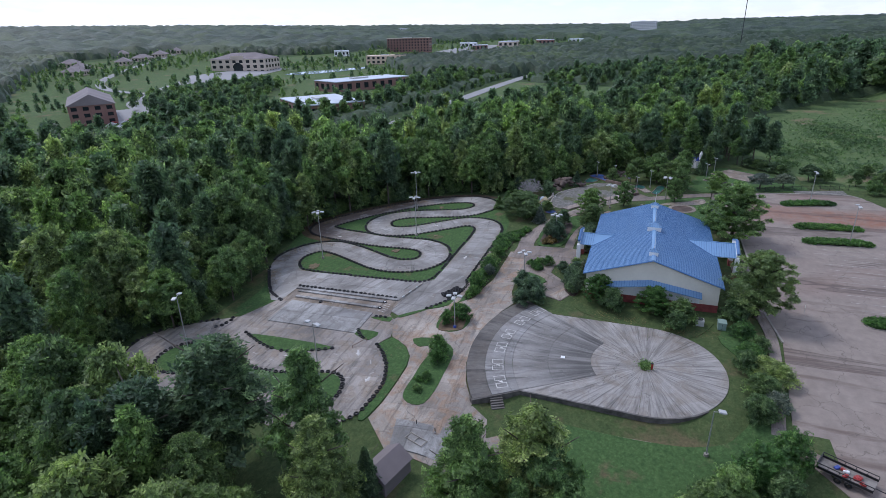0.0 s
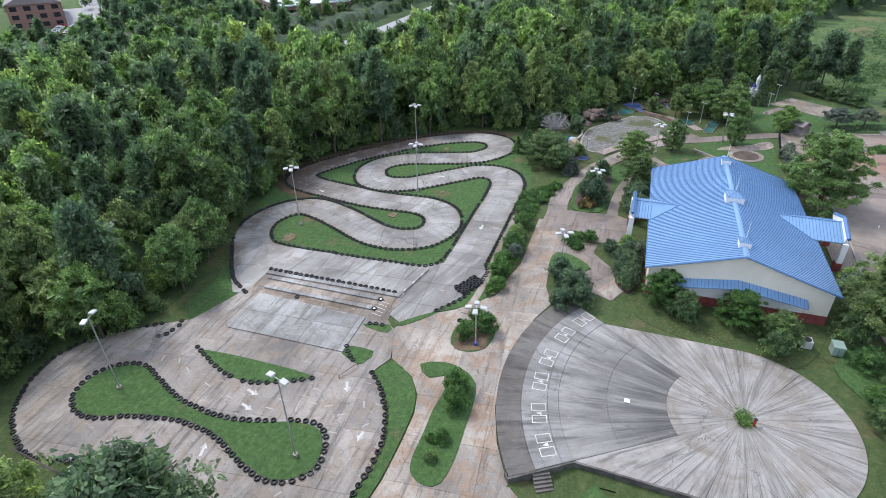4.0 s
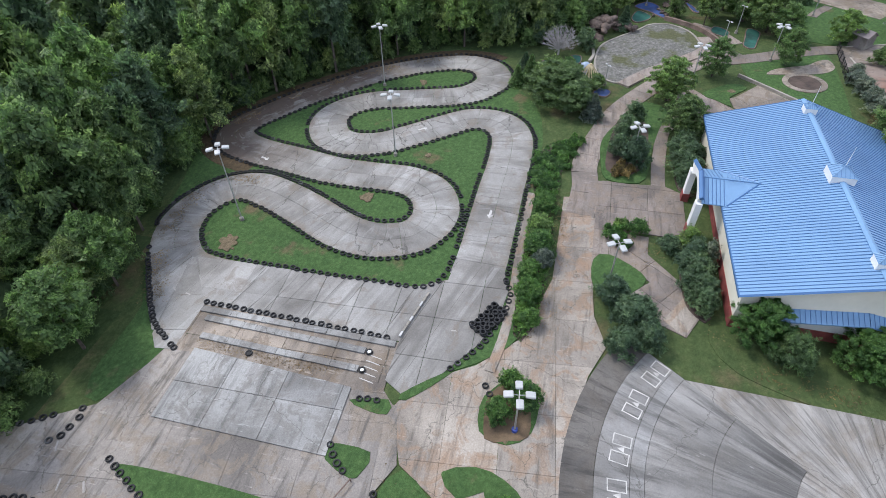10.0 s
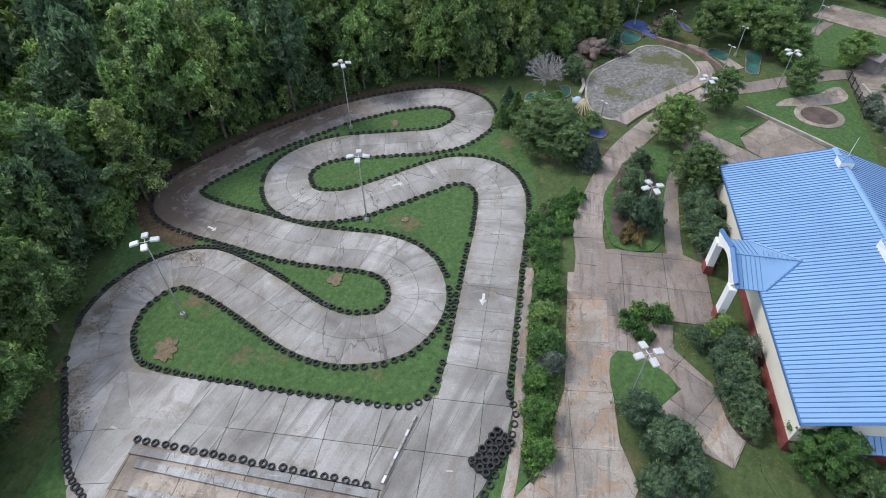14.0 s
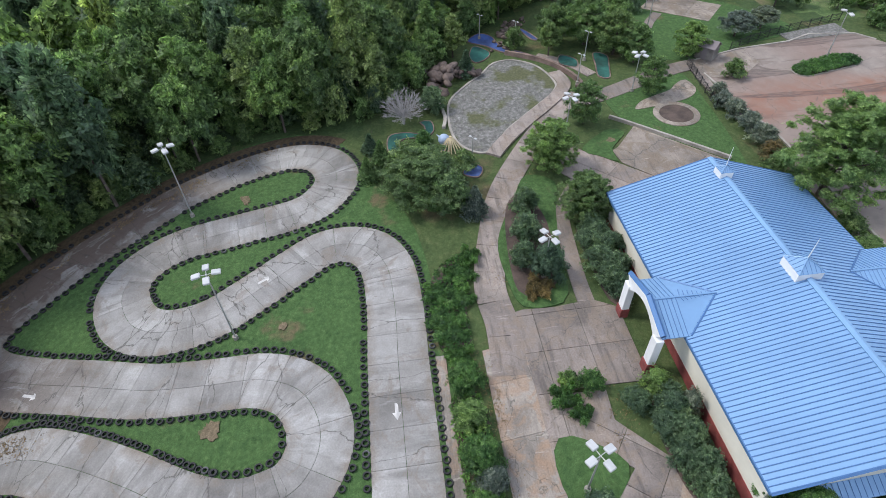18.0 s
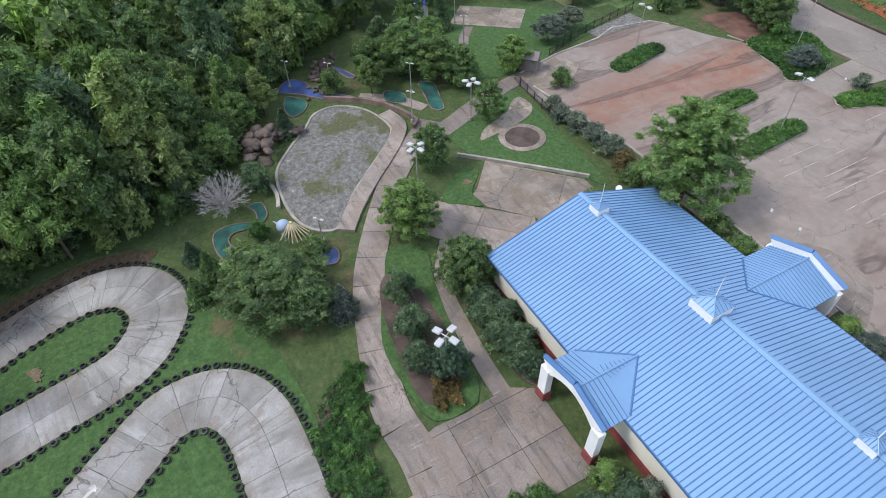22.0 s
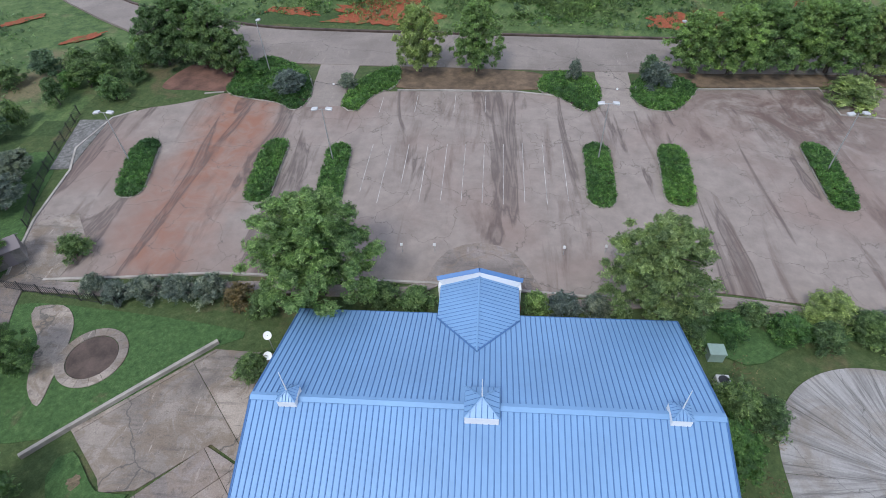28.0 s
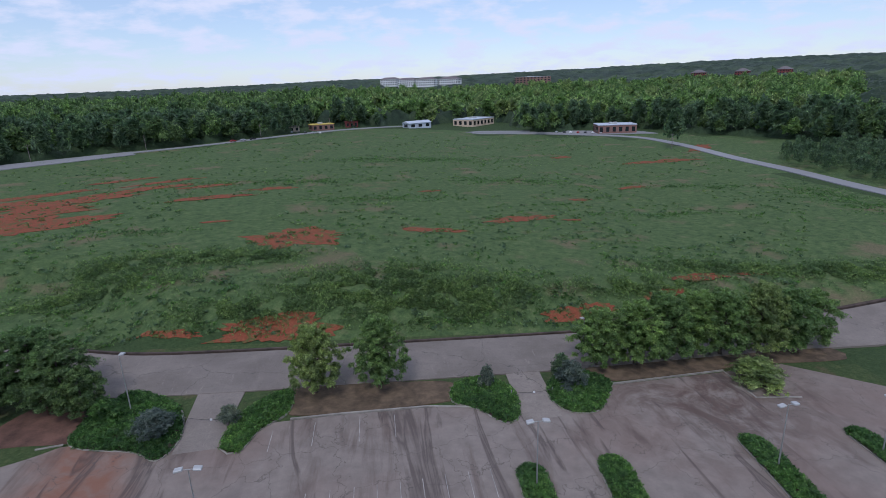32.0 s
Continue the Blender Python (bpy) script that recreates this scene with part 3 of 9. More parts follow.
LEAF = [
    foliage("oak_leaves", (0.066, 0.114, 0.052), (0.119, 0.193, 0.084), (0.197, 0.281, 0.134)),
    foliage("maple_leaves", (0.090, 0.155, 0.062), (0.160, 0.262, 0.103), (0.246, 0.356, 0.158)),
    foliage("poplar_leaves", (0.122, 0.178, 0.074), (0.208, 0.284, 0.119), (0.306, 0.381, 0.192)),
    foliage("pine_needles", (0.058, 0.102, 0.070), (0.100, 0.163, 0.107), (0.158, 0.233, 0.153)),
    foliage("juniper_leaves", (0.092, 0.125, 0.120), (0.150, 0.189, 0.180), (0.235, 0.269, 0.255)),
    foliage("ivy_leaves", (0.047, 0.110, 0.039), (0.084, 0.182, 0.058), (0.144, 0.251, 0.088)),
    foliage("rusty_leaves", (0.105, 0.087, 0.045), (0.209, 0.156, 0.075), (0.314, 0.226, 0.120)),
]

# Far tree tops; a slight blue shift puts distance haze into the base colours.
CANOPY = [
    canopy_leaf("oak_tops", (0.017, 0.031, 0.018), (0.035, 0.058, 0.031), (0.060, 0.090, 0.045)),
    canopy_leaf("pine_tops", (0.016, 0.032, 0.019), (0.032, 0.056, 0.031), (0.052, 0.082, 0.044)),
    canopy_leaf("maple_tops", (0.026, 0.043, 0.020), (0.052, 0.080, 0.036), (0.084, 0.118, 0.052)),
]
# Darker than the leaves: the shade between the crowns is in this colour.
M_UNDERSHADE = canopy_leaf("understorey", (0.026, 0.046, 0.022), (0.046, 0.076, 0.034), (0.070, 0.105, 0.046))

# ---- helpers ----
def smooth(a, b, v):
    k = min(1.0, max(0.0, (v - a) / (b - a)))
    return k * k * (3 - 2 * k)


def base(x, y):
    """The gentle fall of the site to the south-east."""
    u, v = min(95, max(-90, x)) / 30, min(75, max(-90, y)) / 30
    return 0.383 - 0.886 * u + 0.53 * v - 0.188 * u * u - 0.229 * u * v - 0.191 * v * v


def ground(x, y):
    """Height of the ground: the site, a bank to the field in the north, a lower lawn by the stage, wooded rises far off."""
    z = base(x, y)
    z += 4.6 * smooth(83.5, 100, y - min(30.0, max(0, -x - 44)))
    z -= 0.95 * smooth(45.0, 48.5, x) * smooth(-26, -20, y) * (1 - smooth(14, 20, y))
    r = math.hypot(x, y)
    if r > 500:
        turn = 0.5 + 0.5 * math.cos(math.atan2(y, x) - 0.9)
        wave = 0.5 + 0.5 * math.sin(x * 0.0021 + 1.3) * math.cos(y * 0.0017 + 0.4)
        az = math.degrees(math.atan2(y, x)) % 360
        west = smooth(145, 163, az) * (1 - smooth(250, 270, az))
        ridge = np.interp(az, (163, 178, 199, 224, 236, 250), (40, 42, 61, 81, 85, 85)) + 4 * wave
        z += smooth(480, 2500, r) * ((8 + 10 * wave + 58 * turn ** 5) * (1 - west) + ridge * west)
    return z


def part(name, bm, material, parent=None, label="", smooth_faces=False):
    """One bmesh as one mesh object under a thing or a part."""
    me = bpy.data.meshes.new(name)
    bm.to_mesh(me)
    bm.free()
    if smooth_faces:
        me.polygons.foreach_set("use_smooth", [True] * len(me.polygons))
    return part_of(name, me, material, parent, label)


def part_of(name, me, material, parent=None, label=""):
    for m in material if isinstance(material, (list, tuple)) else [material]:
        if m.name not in me.materials:
            me.materials.append(m)
    ob = new(name, me)
    ob.parent = parent
    if label:
        ob["label"] = label
    return ob


def thing(name, label, category, x=0.0, y=0.0, z=0.0, turn=0.0, group="", kind=""):
    e = new(name)
    e.empty_display_size = 0.3
    e.matrix_world = pose(x, y, z, 0, 0, turn)
    return tagged(e, label, category, group, kind)


def box(bm, x0, x1, y0, y1, z0, z1, bevel=0.0):
    made = bmesh.ops.create_cube(bm, size=1.0, matrix=Matrix.Translation(((x0 + x1) / 2, (y0 + y1) / 2, (z0 + z1) / 2)) @ Matrix.Diagonal((x1 - x0, y1 - y0, z1 - z0, 1)))
    if bevel:
        edges = list({e for v in made["verts"] for e in v.link_edges})
        bmesh.ops.bevel(bm, geom=edges, offset=bevel, segments=1, affect="EDGES")
    return bm


def boxed(*a, **k):
    return box(bmesh.new(), *a, **k)


def rod(bm, a, b, r0, r1=None, n=8):
    """A tapered rod from a to b."""
    a, b = Vector(a), Vector(b)
    d = b - a
    m = Matrix.Translation((a + b) / 2) @ d.to_track_quat("Z", "Y").to_matrix().to_4x4()
    bmesh.ops.create_cone(bm, cap_ends=True, segments=n, radius1=r0, radius2=r0 if r1 is None else r1, depth=d.length, matrix=m)
    return bm


def spline(points, closed=False, step=1.0):
    """Points along a smooth curve through the given ones, about step metres apart."""
    p = [Vector((*q[:2], 0)) for q in points]
    n, out = len(p), []
    for i in range(n if closed else n - 1):
        a, b, c, d = (p[(i + k) % n] if closed else p[min(n - 1, max(0, i + k))] for k in (-1, 0, 1, 2))
        count = max(2, int((c - b).length / step))
        for s in range(count):
            t = s / count
            out.append(0.5 * (2 * b + (c - a) * t + (2 * a - 5 * b + 4 * c - d) * t * t + (3 * b - a - 3 * c + d) * t ** 3))
    if not closed:
        out.append(p[-1])
    return [(v.x, v.y) for v in out]


def evenly(line, gap, closed=False):
    """Places every gap metres along a line, with the heading there."""
    out, left = [], 0.0
    line = line + line[:1] if closed else line
    for (ax, ay), (bx, by) in zip(line, line[1:]):
        d = math.hypot(bx - ax, by - ay)
        if d < 1e-6:
            continue
        while left <= d:
            k = left / d
            out.append((ax + (bx - ax) * k, ay + (by - ay) * k, math.atan2(by - ay, bx - ax)))
            left += gap
        left -= d
    return out


def offset(line, dist, closed=False):
    """The line moved dist metres to its left."""
    n, out = len(line), []
    for i in range(n):
        a = line[(i - 1) % n] if closed else line[max(0, i - 1)]
        b = line[(i + 1) % n] if closed else line[min(n - 1, i + 1)]
        dx, dy = b[0] - a[0], b[1] - a[1]
        d = math.hypot(dx, dy) or 1
        out.append((line[i][0] - dy / d * dist, line[i][1] + dx / d * dist))
    return out


def clip(poly, nx, ny, c):
    """The part of a polygon where nx * x + ny * y <= c."""
    out = []
    for (ax, ay), (bx, by) in zip(poly, poly[1:] + poly[:1]):
        da, db = nx * ax + ny * ay - c, nx * bx + ny * by - c
        if da <= 0:
            out.append((ax, ay))
        if da * db < 0:
            k = da / (da - db)
            out.append((ax + (bx - ax) * k, ay + (by - ay) * k))
    return out


def inside(poly, x, y):
    hit = False
    for (ax, ay), (bx, by) in zip(poly, poly[1:] + poly[:1]):
        if (ay > y) != (by > y) and x < (bx - ax) * (y - ay) / (by - ay) + ax:
            hit = not hit
    return hit


def area(poly):
    return 0.5 * sum(a[0] * b[1] - b[0] * a[1] for a, b in zip(poly, poly[1:] + poly[:1]))


def cells(poly, size, turn=0.0, gap=0.0, shift=(0, 0)):
    """Cuts a polygon into square fields with gaps between them."""
    c, s = math.cos(turn), math.sin(turn)
    us = [x * c + y * s for x, y in poly]
    vs = [-x * s + y * c for x, y in poly]
    sx, sy = size if isinstance(size, tuple) else (size, size)
    out = []
    for i in range(math.floor((min(us) - shift[0]) / sx), math.ceil((max(us) - shift[0]) / sx)):
        strip = clip(clip(poly, c, s, shift[0] + (i + 1) * sx - gap / 2), -c, -s, -(shift[0] + i * sx + gap / 2))
        if len(strip) < 3:
            continue
        for j in range(math.floor((min(vs) - shift[1]) / sy), math.ceil((max(vs) - shift[1]) / sy)):
            cell = clip(clip(strip, -s, c, shift[1] + (j + 1) * sy - gap / 2), s, -c, -(shift[1] + j * sy + gap / 2))
            if len(cell) >= 3 and abs(area(cell)) > 0.05:
                out.append(cell)
    return out


def slab_into(bm, poly, lift, thick, height=ground):
    if area(poly) < 0:
        poly = poly[::-1]
    clean = [p for i, p in enumerate(poly) if math.hypot(p[0] - poly[i - 1][0], p[1] - poly[i - 1][1]) > 1e-3]
    if len(clean) < 3:
        return
    top = [bm.verts.new((x, y, height(x, y) + lift)) for x, y in clean]
    low = [bm.verts.new((x, y, height(x, y) + lift - thick)) for x, y in clean]
    bm.faces.new(top)
    for i in range(len(top)):
        bm.faces.new((top[i - 1], low[i - 1], low[i], top[i]))


def slabs(parent, name, poly, size, turn, gap, lift, thick, material, height=ground, shift=(0, 0)):
    """A paved field whose slabs are parts of their own."""
    for cell in cells(poly, size, turn, gap, shift):
        bm = bmesh.new()
        slab_into(bm, cell, lift, thick, height)
        layer = bm.loops.layers.uv.new("lane")
        for f in bm.faces:
            for lp in f.loops:
                lp[layer].uv = (400 + 0.3 * lp.vert.co.x + lp.vert.co.y, 0.1 * (lp.vert.co.x - 22))
        part(name, bm, material, parent)


def sheet(name, poly, lift, thick, material, parent=None, size=4.0, height=ground):
    """A draped sheet (grass bed, soil, carpet) in one mesh."""
    bm = bmesh.new()
    for cell in cells(poly, size):
        slab_into(bm, cell, lift, thick, height)
    bmesh.ops.remove_doubles(bm, verts=bm.verts, dist=0.002)
    return part(name, bm, material, parent)


def ribbon(line, half, closed=False):
    a, b = offset(line, half, closed), offset(line, -half, closed)
    return a, b


def band(bm, a, b, lift, thick, closed=False, height=ground):
    """A draped strip between two lines of equal count."""
    n = len(a)
    rows = []
    for (ax, ay), (bx, by) in zip(a, b):
        za, zb = height(ax, ay) + lift, height(bx, by) + lift
        rows.append([bm.verts.new(p) for p in ((ax, ay, za), (bx, by, zb), (bx, by, zb - thick), (ax, ay, za - thick))])
    for i in range(n if closed else n - 1):
        p, q = rows[i], rows[(i + 1) % n]
        for k in range(4):
            bm.faces.new((p[k], p[(k + 1) % 4], q[(k + 1) % 4], q[k]))
    if not closed:
        bm.faces.new(rows[0][::-1])
        bm.faces.new(rows[-1])
    bmesh.ops.recalc_face_normals(bm, faces=bm.faces)
    return bm


def kerb(name, line, width, high, material, parent=None, closed=False, label=""):
    return part(name, band(bmesh.new(), offset(line, width / 2, closed), offset(line, -width / 2, closed), high, high + 0.25, closed), material, parent, label)

# ---- ground: one sheet to the horizon ----
def axis_steps():
    near = [i * 4.0 for i in range(-30, 31)]
    out, v, s = [], 120.0, 5.0
    while v < 4600:
        v += s
        s *= 1.13
        out.append(v)
    return [-v for v in out[::-1]] + near + out


FIELD_EDGE = [(-172, 31), (-96, 30), (-66, 46), (-60, 84), (-40, 88), (0, 84), (60, 86), (185, 96), (189, 210), (194, 290), (196, 400), (110, 490), (20, 525), (-30, 505), (-110, 412), (-210, 325), (-300, 200), (-285, 110)]
FIELD_EAST = [(204, 330), (199, 215), (198, 150), (330, 180), (300, 275), (280, 362), (233, 453), (204, 430)]
LAWN_EDGE = [(78, -32), (66, -82), (50, -86), (43, -76), (34, -76.5), (22, -79.5), (11, -83.5), (-12, -86.4), (-26, -79.6), (-36.6, -69.0), (-42.4, -59.6), (-44.6, -50.5), (-45, -44), (-48, -37), (-53, -31), (-62, -28), (-70, -22), (-78, -13), (-85, -4), (-87, 26), (-66, 44), (-60, 66), (-50, 84), (70, 86), (90, 40), (70, 10)]
TOWN = [(-206, -523), (-114, -365), (-93, -318), (-114, -273), (-151, -289), (-254, -401), (-309, -401), (-389, -401), (-389, -365), (-248, -291), (-193, -237), (-193, -212), (-240, -191), (-303, -206), (-476, -230), (-730, -413), (-877, -316), (-1121, -194), (-1243, -96), (-1426, -84), (-1462, -365), (-1218, -535), (-877, -633), (-803, -779), (-803, -926), (-608, -938), (-425, -792)]
MEADOW_WEST = [(-273, -145), (-498, -155), (-389, -33), (-334, -35), (-285, -96)]

DRIVE = spline([(-200, 206), (-155, 160), (-103, 109), (-82, 92), (-70.5, 85.2), (-59.0, 79.8), (-46.0, 75.4), (-28.0, 74.2), (0, 74.6), (33, 76.2), (64, 79.5), (110, 84), (180, 92)], step=3.0)
xs = axis_steps()
g_verts = [(x, y, ground(x, y) - (0.4 if any(abs(x - p[0]) < 6 and abs(y - p[1]) < 6 for p in DRIVE) else 0.06 if abs(x) < 120 and abs(y) < 120 else 0)) for y in xs for x in xs]
g_faces, g_mats = [], []
nx_ = len(xs)
for j in range(nx_ - 1):
    for i in range(nx_ - 1):
        g_faces.append((j * nx_ + i, j * nx_ + i + 1, (j + 1) * nx_ + i + 1, (j + 1) * nx_ + i))
        cx, cy = (xs[i] + xs[i + 1]) / 2, (xs[j] + xs[j + 1]) / 2
        if inside(FIELD_EDGE, cx, cy) or inside(FIELD_EAST, cx, cy) or inside(MEADOW_WEST, cx, cy) or inside(TOWN, cx, cy):
            g_mats.append(1)
        elif inside(LAWN_EDGE, cx, cy):
            g_mats.append(0)
        else:
            g_mats.append(2)
me = bpy.data.meshes.new("ground")
me.from_pydata(g_verts, [], g_faces)
for m in (M_GROUND, M_FIELD, M_FLOOR):
    me.materials.append(m)
me.polygons.foreach_set("material_index", g_mats)
me.polygons.foreach_set("use_smooth", [True] * len(g_faces))
tagged(new("ground", me), "rough grass, meadow and forest floor", "ground", kind="structure")

# ---- kart track: serpentine upper circuit ----
CENTRE = [(21.5, -59.3), (21.3, -66.6), (20.3, -72.6), (17.0, -76.3), (13.0, -78.1), (9.0, -78.0), (5.2, -75.8), (3.7, -72.2), (5.0, -67.5), (7.4, -62.2), (10.2, -56.8), (11.4, -52.8), (11.2, -49.6), (9.9, -46.6), (7.0, -45.0), (3.7, -45.2), (0.5, -47.2), (-1.2, -51.0), (-1.4, -56.4), (-1.8, -62.1), (-3.3, -68.6), (-4.8, -75.3), (-6.6, -80.0), (-9.1, -82.2), (-12.8, -81.9), (-17.0, -79.3), (-22.8, -75.0), (-30.0, -67.9), (-33.0, -64.5), (-36.9, -57.6), (-38.8, -50.8), (-37.2, -46.0), (-33.2, -43.9), (-29.4, -44.8), (-26.0, -48.3), (-24.1, -56.3), (-22.4, -63.4), (-19.0, -67.4), (-14.9, -68.2), (-10.6, -66.0), (-8.9, -62.3), (-9.7, -57.5), (-12.6, -53.2), (-16.0, -48.9)]
CENTRE_B = [(-18.7, -44.8), (-18.1, -40.4), (-14.3, -37.9), (-7.9, -37.3), (-1.0, -37.4), (5.9, -37.4), (11.9, -37.4), (15.5, -37.6)]
HALF = 3.05
lane = spline(CENTRE + CENTRE_B, step=0.8)
track = thing("kart_track", "weathered grey concrete kart track winding in tight bends", "kart track", kind="structure")
posts_on = evenly(lane, 3.6)
cut = [0] + [min(range(len(lane)), key=lambda i: (lane[i][0] - x) ** 2 + (lane[i][1] - y) ** 2) for x, y, _ in posts_on[1:]] + [len(lane) - 1]
left_edge, right_edge = ribbon(lane, HALF)
run = [0.0]
for p, q in zip(lane, lane[1:]):
    run.append(run[-1] + math.dist(p, q))


def between(a, b, k):
    return (a[0] + (b[0] - a[0]) * k, a[1] + (b[1] - a[1]) * k)


for a, b in zip(cut, cut[1:]):
    if b - a < 1:
        continue
    for k0, k1 in ((0.0, 0.497), (0.503, 1.0)):
        la = [between(left_edge[i], right_edge[i], k0) for i in range(a, b + 1)]
        lb = [between(left_edge[i], right_edge[i], k1) for i in range(a, b + 1)]
        la[-1], lb[-1] = between(la[-2], la[-1], 0.965), between(lb[-2], lb[-1], 0.965)
        bm = band(bmesh.new(), la, lb, 0.05, 0.15)
        layer = bm.loops.layers.uv.new("lane")
        bm.verts.index_update()
        for f in bm.faces:
            for lp in f.loops:
                row, corner = divmod(lp.vert.index, 4)
                lp[layer].uv = (run[a + row], (0.5 - (k0 if corner in (0, 3) else k1)) * 2 * HALF)
        part("panel", bm, M_TRACK, track)

# bare soil between the outer tyres and the trees
WOOD_SIDE = [i for i in range(len(lane)) if 100 < run[i] < 162]
strip = [lane[i] for i in WOOD_SIDE]
tagged(part("soil_strip", band(bmesh.new(), offset(strip, HALF + 2.6), offset(strip, HALF - 0.1), 0.028, 0.1), M_LEAFMOULD), "bare brown soil and leaf mould below the trees", "soil", kind="structure")
# straight and start corner, beside the pits
BEND = [(25.2, -67.0), (18.4, -72.0), (18.2, -66.0), (18.4, -55.0), (18.2, -44.0), (16.4, -40.6), (13.5, -40.3), (13.5, -34.6), (17.0, -33.6), (20.5, -34.0), (24.6, -35.5), (28.8, -38.4), (31.9, -41.2), (30.5, -43.6), (25.8, -43.6)]
slabs(track, "panel", BEND, (5.2, 4.6), 0.03, 0.05, 0.062, 0.15, M_TRACK)
WEST_END = [(18.6, -72.2), (25.2, -66.9), (31.5, -66.9), (31.7, -69.0), (26.0, -74.0), (22.0, -76.6), (17.5, -77.6)]
slabs(track, "panel", WEST_END, 5.0, 0.2, 0.05, 0.058, 0.15, M_TRACK)

# ---- pits and lower circuit ----
pits = thing("pit_area", "pale patched concrete pit lane beside the kart track", "pit lane", kind="structure")
slabs(pits, "panel", [(25.2, -66.9), (31.6, -67.2), (32.2, -46.3), (32.0, -43.4), (25.9, -43.5)], (7.0, 5.6), 0.02, 0.05, 0.045, 0.2, M_PATIO)
slabs(pits, "panel", [(30.9, -64.6), (38.9, -64.4), (39.0, -46.4), (32.0, -46.6)], (8.4, 6.0), 0.02, 0.05, 0.15, 0.4, M_PIT)
sheet("pit_base", [(30.0, -67.4), (39.4, -70.2), (40.9, -60.0), (40.9, -43.8), (39.2, -41.2), (33.2, -41.8), (31.0, -44.0)], 0.03, 0.1, M_LOWER, pits, 6.0)
lower = thing("lower_circuit", "stained concrete kart circuit with painted lane dashes", "kart track", kind="structure")
LOWER = [(31.6, -67.6), (38.8, -70.6), (40.4, -73.4), (42.7, -77.2), (45.6, -81.0), (49.8, -83.2), (54.4, -82.4), (58.5, -79.8), (60.6, -77.2), (62.5, -73.2), (62.9, -70.6), (61.9, -66.7), (60.2, -61.8), (59.8, -58.6), (60.2, -54.8), (61.4, -51.2), (62.8, -46.5), (62.4, -41.6), (60.0, -38.2), (57.6, -36.3), (54.1, -35.7), (50.2, -35.7), (46.4, -37.0), (43.2, -39.2), (41.2, -41.3), (38.4, -40.0), (33.0, -41.6), (32.0, -46.0), (39.4, -46.3), (39.3, -64.6), (31.4, -64.8)]
slabs(lower, "panel", LOWER, (7.4, 6.6), 0.12, 0.028, 0.05, 0.2, M_LOWER)

# ---- plaza and paths ----
plaza = thing("plaza", "sand-stained concrete plaza between track and stage", "plaza", kind="structure")
PLAZA = [(31.9, -41.4), (28.8, -38.2), (27.0, -35.2), (23.0, -31.4), (14.0, -29.0), (-1.0, -29.0), (-1.6, -24.7), (11.5, -24.8), (18.5, -24.2), (22.2, -22.8), (26.0, -24.4), (31.0, -25.4), (36.5, -26.1), (42.0, -25.6), (46.6, -24.2), (50.6, -22.0), (52.4, -19.4), (58.5, -18.0), (63.0, -21.0), (62.0, -30.0), (57.6, -34.4), (54.2, -33.9), (50.0, -33.8), (45.6, -33.9), (42.8, -34.6), (40.4, -36.3), (38.3, -39.8), (33.2, -42.0)]
slabs(plaza, "panel", PLAZA, (5.6, 5.0), 0.10, 0.028, 0.04, 0.2, M_PLAZA)
ENTRY = [(-1.4, -24.8), (11.3, -24.9), (10.6, -21.6), (4.8, -22.6), (4.4, -20.2), (4.6, -14.0), (-4.2, -14.0), (-5.6, -16.4), (-5.2, -20.6), (-5.4, -24.0), (-4.4, -28.0)]
slabs(plaza, "panel", ENTRY, (4.6, 4.6), 0.0, 0.045, 0.048, 0.2, M_PATH)
NORTH_SIDE = [(8.9, -22.6), (12.4, -18.4), (15.2, -21.2), (17.6, -20.4), (18.4, -17.2), (19.4, -15.0), (14.5, -12.4), (11.6, -15.4), (8.0, -18.6), (5.0, -18.4), (4.8, -22.8)]
slabs(plaza, "panel", NORTH_SIDE, (4.2, 3.8), 0.9, 0.045, 0.052, 0.2, M_PATH)
sheet("sand_bed", [(19.4, -15.2), (14.9, -12.8), (13.4, -14.6), (17.6, -17.2)], 0.075, 0.1, M_PLAZA, plaza)

path_line = spline([(2.2, -26.8), (-3.7, -26.4), (-9.4, -26.7), (-17.4, -24.8), (-24.6, -22.3), (-31.9, -18.0), (-39.6, -12.4), (-44.9, -6.9), (-49.0, -2.0)], step=1.0)
path = thing("west_path", "long curving stained concrete footpath", "path", kind="structure")
for i in range(0, len(path_line) - 1, 4):
    seg = path_line[i:i + 5]
    if len(seg) > 1:
        a, b = offset(seg, 1.75), offset(seg, -1.75)
        a[-1], b[-1] = between(a[-2], a[-1], 0.95), between(b[-2], b[-1], 0.95)
        part("panel", band(bmesh.new(), a, b, 0.055, 0.2), M_PATH, path)
WALK_RAISED = spline([(-33.0, -21.8), (-36.4, -19.2), (-40.6, -15.2), (-44.0, -11.6), (-47.4, -8.4), (-50.6, -6.6), (-54.6, -7.2)], step=1.0)
part("raised_walk", band(bmesh.new(), offset(WALK_RAISED, 1.1), offset(WALK_RAISED, -1.1), 0.28, 0.5), M_PATH, path)
for name, pts, half in (("branch", [(-44.3, -7.7), (-45.9, -1.4), (-49.6, 7.3), (-51.7, 13.0), (-52.6, 17.5)], 1.6), ("branch", [(-4.8, -17.0), (-7.6, -17.0), (-13.1, -16.6), (-19.7, -15.6), (-25.3, -12.0)], 0.9), ("branch", [(-52.6, -1.2), (-57.6, -4.0), (-61.5, -8.6)], 1.0), ("branch", [(-68.0, 14.5), (-70.5, 16.0), (-74.0, 19.0)], 0.9)):
    ln_ = spline(pts, step=1.2)
    part(name, band(bmesh.new(), offset(ln_, half), offset(ln_, -half), 0.065, 0.2), M_PATH, path)
